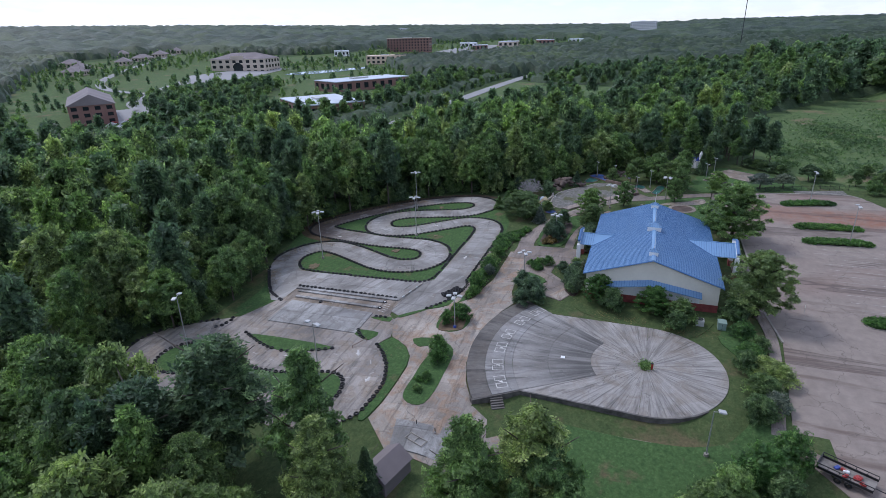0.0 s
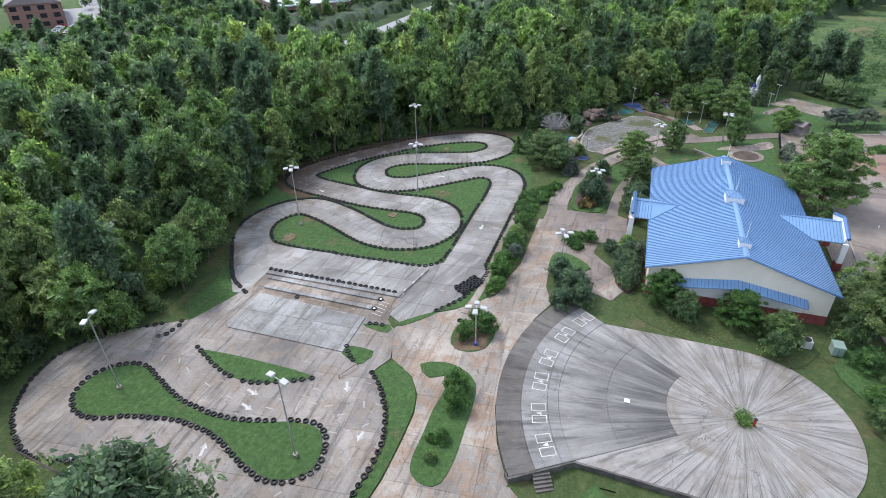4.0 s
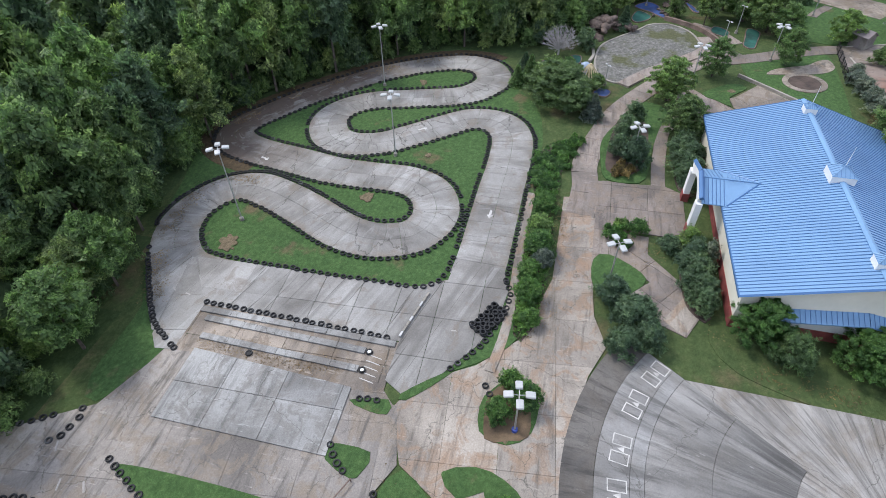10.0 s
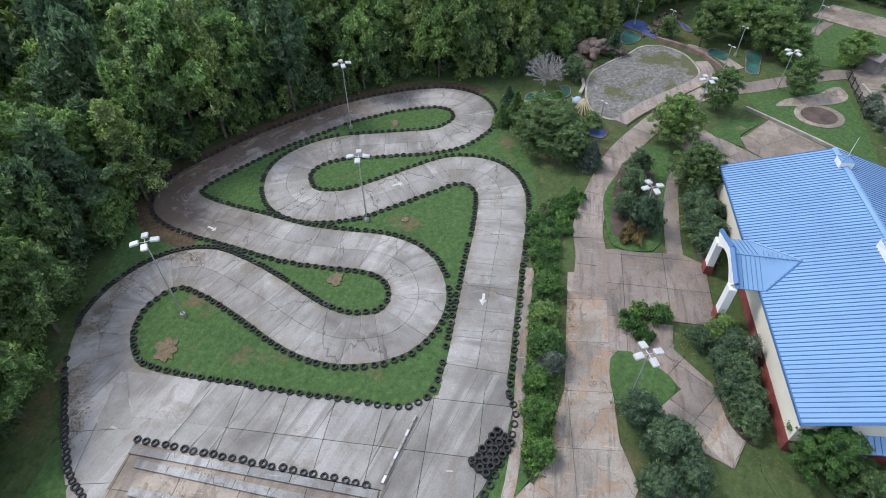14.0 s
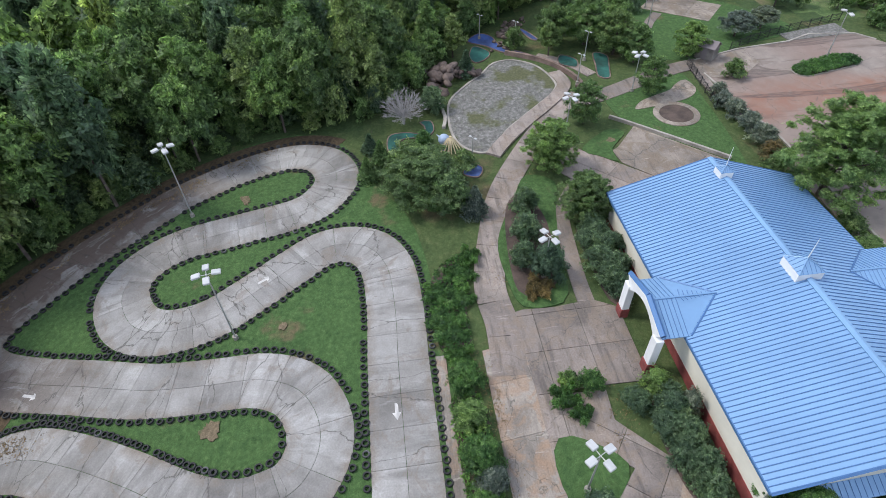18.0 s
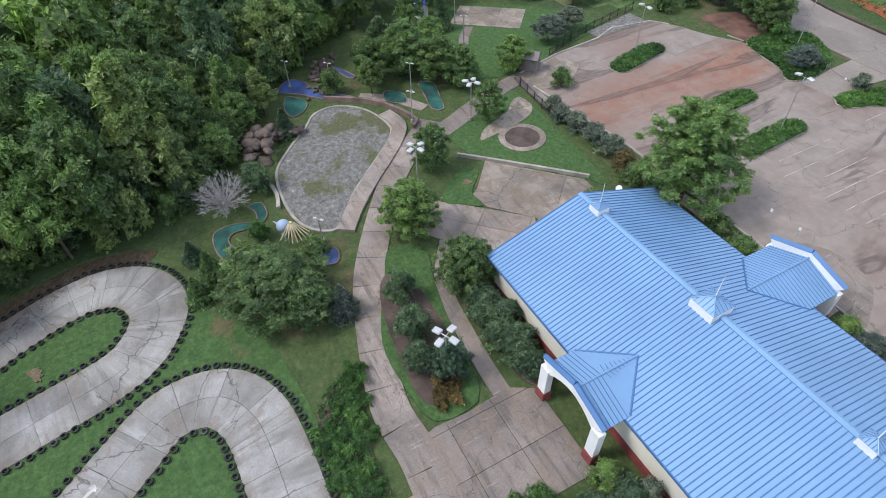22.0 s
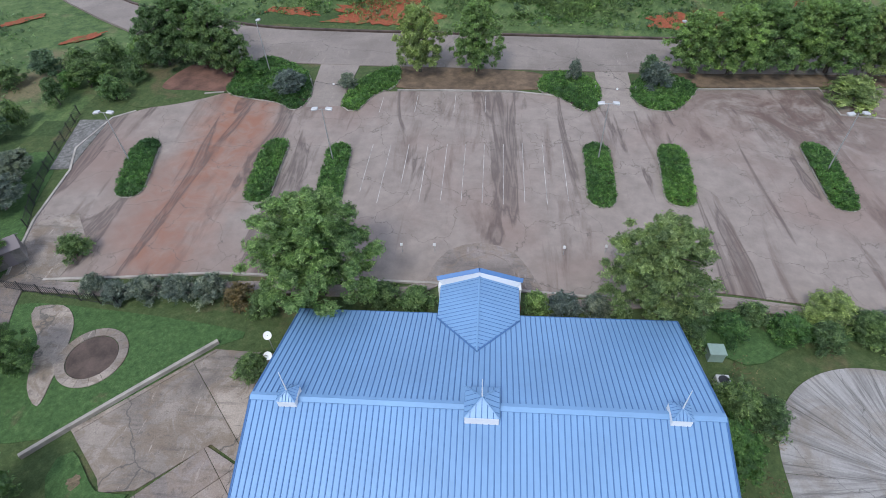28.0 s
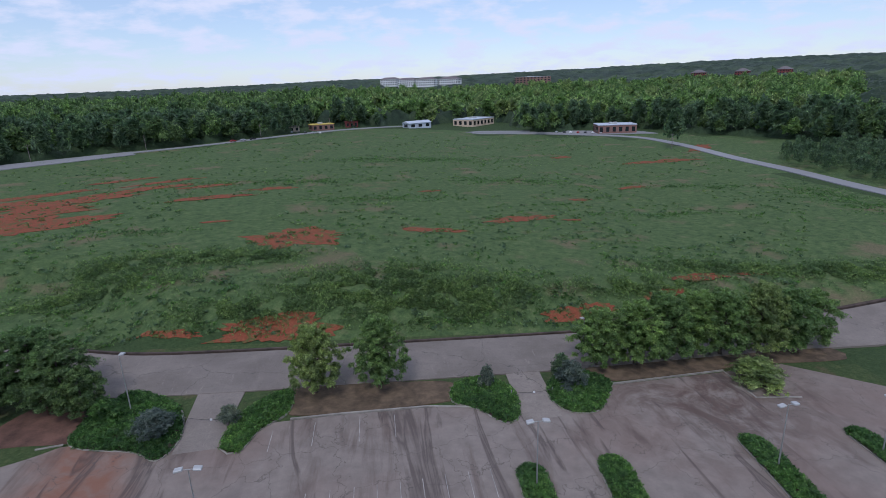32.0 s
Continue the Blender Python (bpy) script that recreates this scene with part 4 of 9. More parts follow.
EAST_PATH = [(57.0, -18.0), (52.4, -10.0), (52.0, -2.0), (51.6, 8.0), (50.4, 15.0)]
ln_ = spline(EAST_PATH, step=1.5)
part("branch", band(bmesh.new(), offset(ln_, 1.3), offset(ln_, -1.3), 0.06, 0.2), M_PLAZA, path)

VERGE_PATH = spline([(-1.0, -33.2), (4.4, -33.3), (9.3, -33.3), (14.9, -33.1), (19.8, -33.0), (23.7, -33.2), (27.5, -33.8)], step=1.5)
part("branch", band(bmesh.new(), offset(VERGE_PATH, 0.5), offset(VERGE_PATH, -0.5), 0.13, 0.2), M_PLAZA, path)

# patio west of the building
patio = thing("patio", "cracked stained concrete patio beside the hall", "patio", kind="structure")
slabs(patio, "panel", [(-36.2, -0.2), (-26.2, 8.8), (-19.0, 8.6), (-18.6, -3.0), (-23.1, -0.7), (-28.0, -4.9), (-30.9, -5.3), (-31.6, -4.2)], (15.5, 12.0), 0.75, 0.05, 0.06, 0.2, M_PATIO)
slabs(patio, "panel", [(-33.4, -10.6), (-31.7, -9.3), (-29.6, -7.0), (-23.4, -0.9), (-18.6, -3.2), (-18.8, -8.0), (-21.6, -8.2), (-25.5, -12.3), (-30.2, -15.6)], (6.0, 6.0), 0.75, 0.05, 0.05, 0.2, M_PATH)
kerb("low_wall", [(-39.2, -2.9), (-37.2, -0.9), (-31.9, 4.2), (-26.2, 9.6)], 0.35, 0.45, M_KERB, patio, label="low pale block wall")

# court in the north-west
court = thing("court", "bleached concrete play court on the lawn", "court", kind="structure")
slabs(court, "panel", [(-83.7, 22.6), (-74.7, 32.5), (-68.0, 26.6), (-77.2, 16.6)], (6.2, 4.6), 0.833, 0.05, 0.06, 0.2, M_PATIO)

# ---- lawns ----
lawns = [
    ([(38.7, -39.4), (40.6, -36.5), (42.9, -34.8), (45.7, -34.1), (50.2, -34.0), (54.3, -34.1), (58.4, -34.9), (57.4, -36.0), (54.1, -35.4), (50.2, -35.4), (46.3, -36.7), (43.0, -38.9), (41.2, -40.9)], "lens-shaped strip of mown grass"),
    ([(38.2, -36.1), (37.1, -33.2), (37.7, -30.6), (39.4, -28.6), (42.4, -28.0), (46.0, -27.9), (49.9, -27.8), (52.8, -28.3), (53.5, -29.7), (52.8, -31.3), (51.2, -32.0), (47.3, -32.0), (44.4, -32.1), (41.2, -31.8), (39.0, -32.2), (40.1, -34.2)], "planted grass island in the plaza"),
    ([(33.3, -46.3), (32.5, -42.6), (34.0, -42.3), (34.0, -44.3)], "small grass wedge by the pits"),
    ([(37.8, -46.7), (37.8, -42.6), (39.7, -42.8), (40.4, -43.6), (39.3, -46.3)], "small grass wedge by the pits"),
    ([(43.7, -64.6), (45.5, -61.3), (46.7, -57.6), (46.8, -54.4), (45.5, -50.7), (43.9, -47.8), (43.4, -55.0)], "crescent of grass inside the lower circuit"),
    ([(55.9, -73.4), (54.3, -74.8), (51.4, -74.9), (49.1, -73.0), (48.4, -70.0), (49.8, -66.1), (51.5, -61.8), (52.4, -57.3), (52.4, -53.5), (51.6, -49.8), (50.5, -46.4), (50.4, -43.8), (51.3, -42.3), (53.4, -41.3), (55.2, -41.2), (56.4, -42.2), (57.3, -43.8), (57.5, -45.6), (56.9, -47.6), (56.1, -49.8), (54.8, -52.8), (54.0, -56.3), (54.0, -60.0), (55.0, -65.2), (56.3, -68.7), (56.5, -71.3)], "long grass island inside the lower circuit"),
    ([(10.0, -24.7), (8.9, -22.8), (12.0, -18.8), (15.2, -21.5), (14.4, -24.4)], "grass bed beside the path"),
    ([(-9.5, -24.6), (-15.9, -24.5), (-23.3, -21.0), (-27.6, -18.4), (-25.6, -15.0), (-19.7, -16.4), (-14.2, -17.5), (-6.8, -18.6), (-5.4, -20.6), (-5.8, -23.7)], "tree bed between two footpaths"),
    ([(32.2, -41.0), (29.0, -37.9), (24.8, -35.2), (20.6, -33.7), (17.2, -33.3), (4.0, -34.0), (4.0, -31.2), (15.0, -30.4), (22.8, -31.6), (26.8, -35.2), (28.6, -38.2), (31.6, -41.6)], "grass verge along the track"),
    ([(-36.0, -4.4), (-34.9, -2.1), (-31.2, -5.2), (-28.4, -5.3), (-30.0, -7.4), (-32.0, -9.3)], "square lawn beside the patio"),
    ([(33.8, -33.6), (30.2, -33.8), (27.8, -31.2), (29.4, -28.8), (33.0, -29.0), (34.6, -31.0)], "small bed round a lamp post"),
]
for poly, label in lawns:
    tagged(sheet("lawn", spline(poly, True, 1.2), 0.10, 0.16, M_LAWN), label, "grass", kind="structure")
INNER_LAWN = [(23.6, -33.0), (-16.0, -33.4), (-30.0, -38.8), (-43.0, -45.0), (-44.0, -56.0), (-36.0, -68.0), (-24.0, -79.0), (-12.0, -87.0), (6.0, -83.0), (14.0, -81.0), (22.0, -77.4), (26.6, -74.2), (36.0, -73.6), (38.6, -71.0), (31.5, -67.0), (25.0, -66.0), (25.0, -45.0), (32.0, -41.6)]
tagged(sheet("track_lawn", spline(INNER_LAWN, True, 2.0), 0.0, 0.06, M_LAWN), "mown green grass between the kart lanes", "grass", kind="structure")
tagged(sheet("stage_lawn", spline([(47.6, -14.0), (50.4, -10.0), (50.0, 6.0), (44.0, 13.0), (33.0, 14.0), (25.0, 10.5), (20.0, 15.8), (46.0, 16.0), (52.0, 16.4), (63.0, 14.0), (78.0, 0.0), (74.0, -18.0), (60.0, -16.5), (53.0, -16.0)], True, 2.0), 0.09, 0.2, M_LAWN, None, 2.0), "mown lawn round the stage", "grass", kind="structure")
tagged(sheet("west_lawn", spline([(-46.6, -1.0), (-48.0, 8.0), (-50.0, 13.0), (-40.0, 13.0), (-24.0, 11.0), (-27.0, 8.8), (-36.6, -0.4)], True, 2.0), 0.0, 0.06, M_LAWN), "mown lawn round the fire ring", "grass", kind="structure")
tagged(sheet("court_lawn", spline([(-86.0, 20.0), (-76.0, 33.5), (-62.0, 40.0), (-57.5, 28.0), (-54.0, 17.0), (-58.0, 9.0), (-68.0, 11.0), (-76.0, 14.0)], True, 2.0), 0.0, 0.06, M_LAWN), "mown lawn round the court", "grass", kind="structure")

# ---- hall with blue metal roof ----
FLOOR = 0.35
EAVE, RIDGE, RX, RY = 4.75, 8.45, 17.55, 11.45
hall = thing("hall", "long cream hall with ribbed blue metal roof", "building", 0, 0, 0)
pitch = (RIDGE - EAVE) / RY
wall_m = [M_CREAM, M_BRICK]


def gable_wall(x, sgn):
    """An end wall with its gable, 0.3 m thick."""
    bm = bmesh.new()
    wy = RY - 0.55
    rim = [(-wy, FLOOR + 0.9), (wy, FLOOR + 0.9), (wy, EAVE + 0.05), (0, RIDGE - 0.25), (-wy, EAVE + 0.05)]
    a = [bm.verts.new((x, y, z)) for y, z in rim]
    b = [bm.verts.new((x - sgn * 0.3, y, z)) for y, z in rim]
    bm.faces.new(a)
    bm.faces.new(b[::-1])
    for i in range(5):
        bm.faces.new((a[i - 1], b[i - 1], b[i], a[i]))
    bmesh.ops.recalc_face_normals(bm, faces=bm.faces)
    return bm


part("end_wall", gable_wall(RX - 0.55, 1), M_CREAM, hall)
part("end_wall", gable_wall(-RX + 0.55, -1), M_CREAM, hall)
for y0, y1 in ((-RY + 0.55, -RY + 0.85), (RY - 0.85, RY - 0.55)):
    part("side_wall", boxed(-RX + 0.86, RX - 0.86, y0, y1, FLOOR + 0.9, EAVE + 0.05), M_CREAM, hall)
for a in ((-RX + 0.5, RX - 0.5, -RY + 0.5, -RY + 0.9), (-RX + 0.5, RX - 0.5, RY - 0.9, RY - 0.5), (-RX + 0.5, -RX + 0.9, -RY + 0.91, RY - 0.91), (RX - 0.9, RX - 0.5, -RY + 0.91, RY - 0.91)):
    part("brick_base", boxed(*a, FLOOR - 2.0, FLOOR + 0.9, bevel=0.02), M_BRICK, hall, "dark red brick base course")


def roof_plane(sgn):
    bm = bmesh.new()
    t = 0.12
    q = [(-RX, sgn * RY, EAVE), (RX, sgn * RY, EAVE), (RX, 0, RIDGE), (-RX, 0, RIDGE)]
    a = [bm.verts.new((x, y, z)) for x, y, z in q]
    b = [bm.verts.new((x, y, z - t)) for x, y, z in q]
    bm.faces.new(a)
    bm.faces.new(b[::-1])
    for i in range(4):
        bm.faces.new((a[i - 1], b[i - 1], b[i], a[i]))
    bmesh.ops.recalc_face_normals(bm, faces=bm.faces)
    return bm


slope_len = math.hypot(RY, RIDGE - EAVE)
rib_me = bpy.data.meshes.new("seam")
bm = boxed(-0.038, 0.038, 0, slope_len - 0.1, 0, 0.065, bevel=0.015)
bm.to_mesh(rib_me)
bm.free()
for sgn in (-1, 1):
    roof = part("roof_slope", roof_plane(sgn), M_ROOF, hall, "pale blue standing-seam metal roof slope")
    n_rib = 77
    for i in range(n_rib + 1):
        x = -RX + 0.06 + i * (2 * RX - 0.12) / n_rib
        seam = part_of("seam", rib_me, M_RIB, roof)
        lean = math.degrees(math.atan2(RIDGE - EAVE, RY))
        seam.matrix_world = pose(x, sgn * RY, EAVE, lean, 0, 0) if sgn < 0 else pose(x, sgn * RY, EAVE, lean, 0, 180)
        if sgn > 0:
            seam.matrix_world = pose(x, RY, EAVE, 0, 0, 180) @ pose(0, 0, 0, lean, 0, 0)
    part("fascia", boxed(-RX, RX, sgn * RY - 0.06 if sgn > 0 else -RY - 0.06, sgn * RY + 0.06 if sgn > 0 else -RY + 0.06, EAVE - 0.3, EAVE + 0.02, bevel=0.02), M_RIB, hall, "dark blue eave gutter")
bm = bmesh.new()
for sgn in (-1, 1):
    vs = [bm.verts.new(p) for p in ((-RX, sgn * 0.34, RIDGE - 0.34 * pitch + 0.09), (RX, sgn * 0.34, RIDGE - 0.34 * pitch + 0.09), (RX, 0, RIDGE + 0.11), (-RX, 0, RIDGE + 0.11))]
    lo = [bm.verts.new(v.co - Vector((0, 0, 0.07))) for v in vs]
    bm.faces.new(vs)
    bm.faces.new(lo[::-1])
    for i in range(4):
        bm.faces.new((vs[i - 1], lo[i - 1], lo[i], vs[i]))
bmesh.ops.recalc_face_normals(bm, faces=bm.faces)
part("ridge_cap", bm, M_ROOF, hall)
for x in (-RX, RX):
    for sgn in (-1, 1):
        bm = bmesh.new()
        rod(bm, (x, sgn * (RY + 0.02), EAVE - 0.08), (x, 0, RIDGE - 0.06), 0.13, n=4)
        part("rake_trim", bm, M_RIB, hall, "dark blue rake trim")


def cupola(x, half, name="roof_vent"):
    """A square white vent box with a hipped blue cap, astride the ridge."""
    v = part(name, boxed(x - half, x + half, -half, half, RIDGE - half * pitch - 0.1, RIDGE + 0.52, bevel=0.03), M_WHITE, hall, "white ridge vent with hipped blue cap")
    bm = bmesh.new()
    o, base = half + 0.03, RIDGE + 0.53
    vs = [bm.verts.new((x + a * o, b * o, base)) for a, b in ((-1, -1), (1, -1), (1, 1), (-1, 1))]
    tip = bm.verts.new((x, 0, base + half * 0.62))
    bm.faces.new(vs[::-1])
    for i in range(4):
        bm.faces.new((vs[i - 1], vs[i], tip))
    bmesh.ops.recalc_face_normals(bm, faces=bm.faces)
    part("cap", bm, M_ROOF, v)
    bm = bmesh.new()
    for a, b in ((-1, -1), (1, -1), (1, 1), (-1, 1)):
        rod(bm, (x + a * o, b * o, base + 0.02), (x, 0, base + half * 0.62 + 0.03), 0.05, n=5)
    part("hip_trim", bm, M_ROOF, v)
    bm = bmesh.new()
    for a, b in ((1, 0), (-1, 0), (0, 1), (0, -1)):
        for k in (-0.66, -0.33, 0.0, 0.33, 0.66):
            foot = (x + (a if a else k) * o, (b if b else k) * o, base + 0.02)
            f = 1 - abs(k)
            head = (foot[0] - a * o * f, foot[1] - b * o * f, base + half * 0.62 * f + 0.02)
            rod(bm, foot, head, 0.025, n=4)
    part("cap_seams", bm, M_RIB, v)
    bm = rod(bmesh.new(), (x, 0, base + half * 0.7), (x, 0, base + half * 0.62 + 2.4), 0.05, 0.02, 6)
    part("finial", bm, M_WHITE, v, "thin metal finial rod")


cupola(-14.5, 0.72)
cupola(0.15, 1.25)
cupola(14.3, 0.72)


def portico(cx, y_wall, y_front, sgn, half, eave, top, name):
    """A gabled entrance roof with a white arched front; sgn is the side it faces."""
    ob = part(name, boxed(cx - half + 0.25, cx + half - 0.25, min(y_wall, y_front - sgn * 0.35), max(y_wall, y_front - sgn * 0.35), eave - 0.25, eave - 0.05), M_WHITE, hall, "gabled entrance canopy with white arched front")
    y_in = sgn * (RY - (top - EAVE) / pitch)
    for s in (-1, 1):
        bm = bmesh.new()
        q = [(cx + s * half, sgn * (RY - (eave - EAVE) / pitch), eave), (cx + s * half, y_front, eave), (cx, y_front, top), (cx, y_in, top)]
        a = [bm.verts.new(p) for p in q]
        b = [bm.verts.new((p[0], p[1], p[2] - 0.1)) for p in q]
        bm.faces.new(a)
        bm.faces.new(b[::-1])
        for i in range(4):
            bm.faces.new((a[i - 1], b[i - 1], b[i], a[i]))
        bmesh.ops.recalc_face_normals(bm, faces=bm.faces)
        slope = part("canopy_slope", bm, M_ROOF, ob)
        length = math.hypot(half, top - eave)
        y = y_front - sgn * 0.3
        n = 0
        while sgn * y > sgn * y_in and n < 20:
            k0 = max(0.0, (sgn * (RY - (eave - EAVE) / pitch) - sgn * y) / (sgn * (RY - (eave - EAVE) / pitch) - sgn * y_in)) if sgn * y < sgn * (sgn * (RY - (eave - EAVE) / pitch)) else 0.0
            pa = (cx + s * half * (1 - k0), y, eave + (top - eave) * k0 + 0.03)
            part("seam", rod(bmesh.new(), pa, (cx, y, top + 0.03), 0.035, n=4), M_RIB, slope)
            y -= sgn * 0.43
            n += 1
    part("canopy_ridge", rod(bmesh.new(), (cx, y_in, top + 0.03), (cx, y_front, top + 0.03), 0.1, n=6), M_ROOF, ob)
    for s in (-1, 1):
        part("valley_trim", rod(bmesh.new(), (cx, y_in, top + 0.03), (cx + s * half, sgn * (RY - (eave - EAVE) / pitch), eave + 0.04), 0.08, n=5), M_RIB, ob)
    # arched white front with a blue coping
    bm = bmesh.new()
    n = 14
    outer, inner = [], []
    for i in range(n + 1):
        u = -1 + 2 * i / n
        outer.append((cx + u * (half + 0.25), top + 0.65 - abs(u) * (top - eave) * 0.92))
        inner.append((cx + u * (half - 0.75), top - 0.35 - (top - eave + 0.15) * u * u))
    ya, yb = y_front, y_front + sgn * 0.45
    rows = [[bm.verts.new((x, y, z)) for (x, z), y in ((outer[i], ya), (outer[i], yb), (inner[i], yb), (inner[i], ya))] for i in range(n + 1)]
    for i in range(n):
        for k in range(4):
            bm.faces.new((rows[i][k], rows[i][(k + 1) % 4], rows[i + 1][(k + 1) % 4], rows[i + 1][k]))
    bm.faces.new(rows[0])
    bm.faces.new(rows[-1][::-1])
    bmesh.ops.recalc_face_normals(bm, faces=bm.faces)
    part("arch", bm, M_WHITE, ob)
    for s in (-1, 1):
        part("coping", rod(bmesh.new(), (cx + s * (half + 0.3), (ya + yb) / 2, outer[0][1] + 0.04), (cx, (ya + yb) / 2, outer[n // 2][1] + 0.04), 0.3, n=4), M_RIB, ob, "blue metal coping")
        px = cx + s * (half - 0.25)
        col = part("pillar", boxed(px - 0.5, px + 0.5, min(ya, yb) - 0.15, max(ya, yb) + 0.15, ground(cx, y_front) + 1.2, inner[0][1] + 0.4, bevel=0.03), M_WHITE, ob)
        part("pillar_base", boxed(px - 0.58, px + 0.58, min(ya, yb) - 0.23, max(ya, yb) + 0.23, ground(cx, y_front) - 0.5, ground(cx, y_front) + 1.2, bevel=0.03), M_BRICK, col, "dark red brick pier base")
    return ob


portico(0.0, -RY + 0.6, -13.7, -1, 3.6, 4.9, 6.1, "south_entrance")
portico(-0.45, RY - 0.6, 14.7, 1, 3.8, 5.0, 6.45, "north_entrance")

# pent roof along the east gable
for s in (-1, 1):
    bm = bmesh.new()
    q = [(RX - 0.54, s * 8.2, 3.3), (RX + 0.75, s * 8.2, 2.75), (RX + 0.75, 0, 4.05), (RX - 0.54, 0, 4.6)]
    a = [bm.verts.new(p) for p in q]
    b = [bm.verts.new((p[0], p[1], p[2] - 0.14)) for p in q]
    bm.faces.new(a)
    bm.faces.new(b[::-1])
    for i in range(4):
        bm.faces.new((a[i - 1], b[i - 1], b[i], a[i]))
    bmesh.ops.recalc_face_normals(bm, faces=bm.faces)
    pent = part("pent_roof", bm, M_ROOF, hall, "sloping blue metal awning on the gable")
    for i in range(20):
        k = i / 19
        y = s * 8.2 * (1 - k)
        part("seam", rod(bmesh.new(), (RX - 0.54, y, 3.32 + 1.3 * k), (RX + 0.75, y, 2.77 + 1.3 * k), 0.03, n=4), M_RIB, pent)
part("gable_panel", boxed(RX - 0.53, RX - 0.40, -8.0, 8.0, FLOOR + 0.95, 2.9), M_WHITE, hall, "pale blue-white wall panel under the awning")
part("roof_deck", boxed(-RX + 1.0, RX - 1.0, -RY + 1.0, RY - 1.0, EAVE - 0.3, EAVE - 0.15), M_WHITE, hall)

# ---- fan-shaped stage ----
CX, CY = 36.0, 0.0
A0, A1 = radians(-126.5), radians(-57.5)
stage = thing("stage", "fan-shaped bleached concrete stage with dark rain streaks", "stage", kind="structure")


def polar(r, a):
    return (CX + r * math.cos(a), CY + r * math.sin(a))


def stage_height(x, y):
    return base(x, y) + 0.03


def wedge(r0, r1, a0, a1, n=3):
    k = 0.012
    out = [polar(r1, a0 + (a1 - a0) * i / n + (k / max(r1, 1)) * (1 if i == 0 else -1 if i == n else 0)) for i in range(n + 1)]
    if r0 < 0.05:
        return out + [(CX, CY)]
    return out + [polar(r0 + 0.03, a0 + (a1 - a0) * i / n) for i in range(n, -1, -1)]


def add_panel(poly, lift, thick, mat):
    bm = bmesh.new()
    slab_into(bm, poly, lift, thick, stage_height)
    part("panel", bm, mat, stage)


for r0, r1, cols, mat, lift in ((0, 7.7, 4, M_STAGE, 0.0), (7.7, 14.0, 3, M_STAGEMID, 0.02), (14.0, 19.3, 3, M_STAGEMID, 0.04), (19.3, 20.5, 4, M_STAGERING, 0.085), (20.5, 23.4, 5, M_STAGERING, 0.09), (23.4, 26.2, 6, M_STAGEDARK, 0.02)):
    for i in range(cols):
        add_panel(wedge(r0, r1, A0 + (A1 - A0) * i / cols, A0 + (A1 - A0) * (i + 1) / cols, 8), lift, 1.3 if r1 > 19 else 0.5, mat)
rim = [polar(11.0, radians(a)) for a in range(-60, 236, 4)]
corner_e, corner_w = polar(19.3, A1), polar(19.3, A0)


def rim_radius(a):
    """Where a ray from the centre leaves the round apron or the straight edge to the fan's corner."""
    best = 11.0
    for corner, s in ((corner_e, 1), (corner_w, -1)):
        ca, cr = math.atan2(corner[1] - CY, corner[0] - CX), 19.3
        ta = ca + s * math.acos(11.0 / cr)
        d = (a - ta + math.pi) % (2 * math.pi) - math.pi
        e = (a - ca + math.pi) % (2 * math.pi) - math.pi
        if d * s < 0 and e * s >= -1e-6:
            best = 11.0 / math.cos(d)
    return best


span = 2 * math.pi - (A1 - A0)
for i in range(16):
    a0, a1 = A1 + span * i / 16 + 0.002, A1 + span * (i + 1) / 16 - 0.002
    ring = [a0 + (a1 - a0) * k / 5 for k in range(6)]
    add_panel([polar(rim_radius(a), a) for a in ring] + [(CX, CY)], 0.01, 1.3, M_STAGE)
# dark retaining wall round the lower, eastern edge
wall_line = [polar(26.4, A1 - 0.02), polar(26.35, A1 + 0.005), polar(19.4, A1 + 0.004)] + [polar(rim_radius(A1 + k) + 0.12, A1 + k) for k in [0.1 * j for j in range(1, 19)]]
bm = band(bmesh.new(), offset(wall_line, 0.12), offset(wall_line, -0.12), 0.0, 1.5, False, stage_height)
part("retaining_wall", bm, M_WALLSTONE, stage, "dark stone-faced retaining wall")
# steps down at the corner
for i in range(6):
    a = (49.9 + 0.0 * i, -18.9)
    z = stage_height(49.6, -20) - 0.17 * i
    m = boxed(-0.9, 0.9, -0.16, 0.16, z - 0.9, z - 0.02, bevel=0.015)
    st = part("step", m, M_STAGEDARK, stage)
    st.matrix_world = pose(48.3 + 0.30 * i, -19.3 + 0.15 * i, 0, 0, 0, -62)
# white panels painted on the rim band
marks = [radians(-122.5), radians(-111.5), radians(-98.5), radians(-87.5), radians(-75.0), radians(-64.0)]


def paint_bar(bm, x0, x1, y0, y1, z=0.0):
    box(bm, x0, x1, y0, y1, z, z + 0.006)


def paint_on_stage(bm, r, a, corners):
    """A flat of paint laid on the sloping ring, its corners given outwards and along the ring."""
    c, n = math.cos(a), math.sin(a)
    x, y = polar(r, a)
    slab_into(bm, [(x + u * c - v * n, y + u * n + v * c) for u, v in corners], 0.097, 0.012, stage_height)


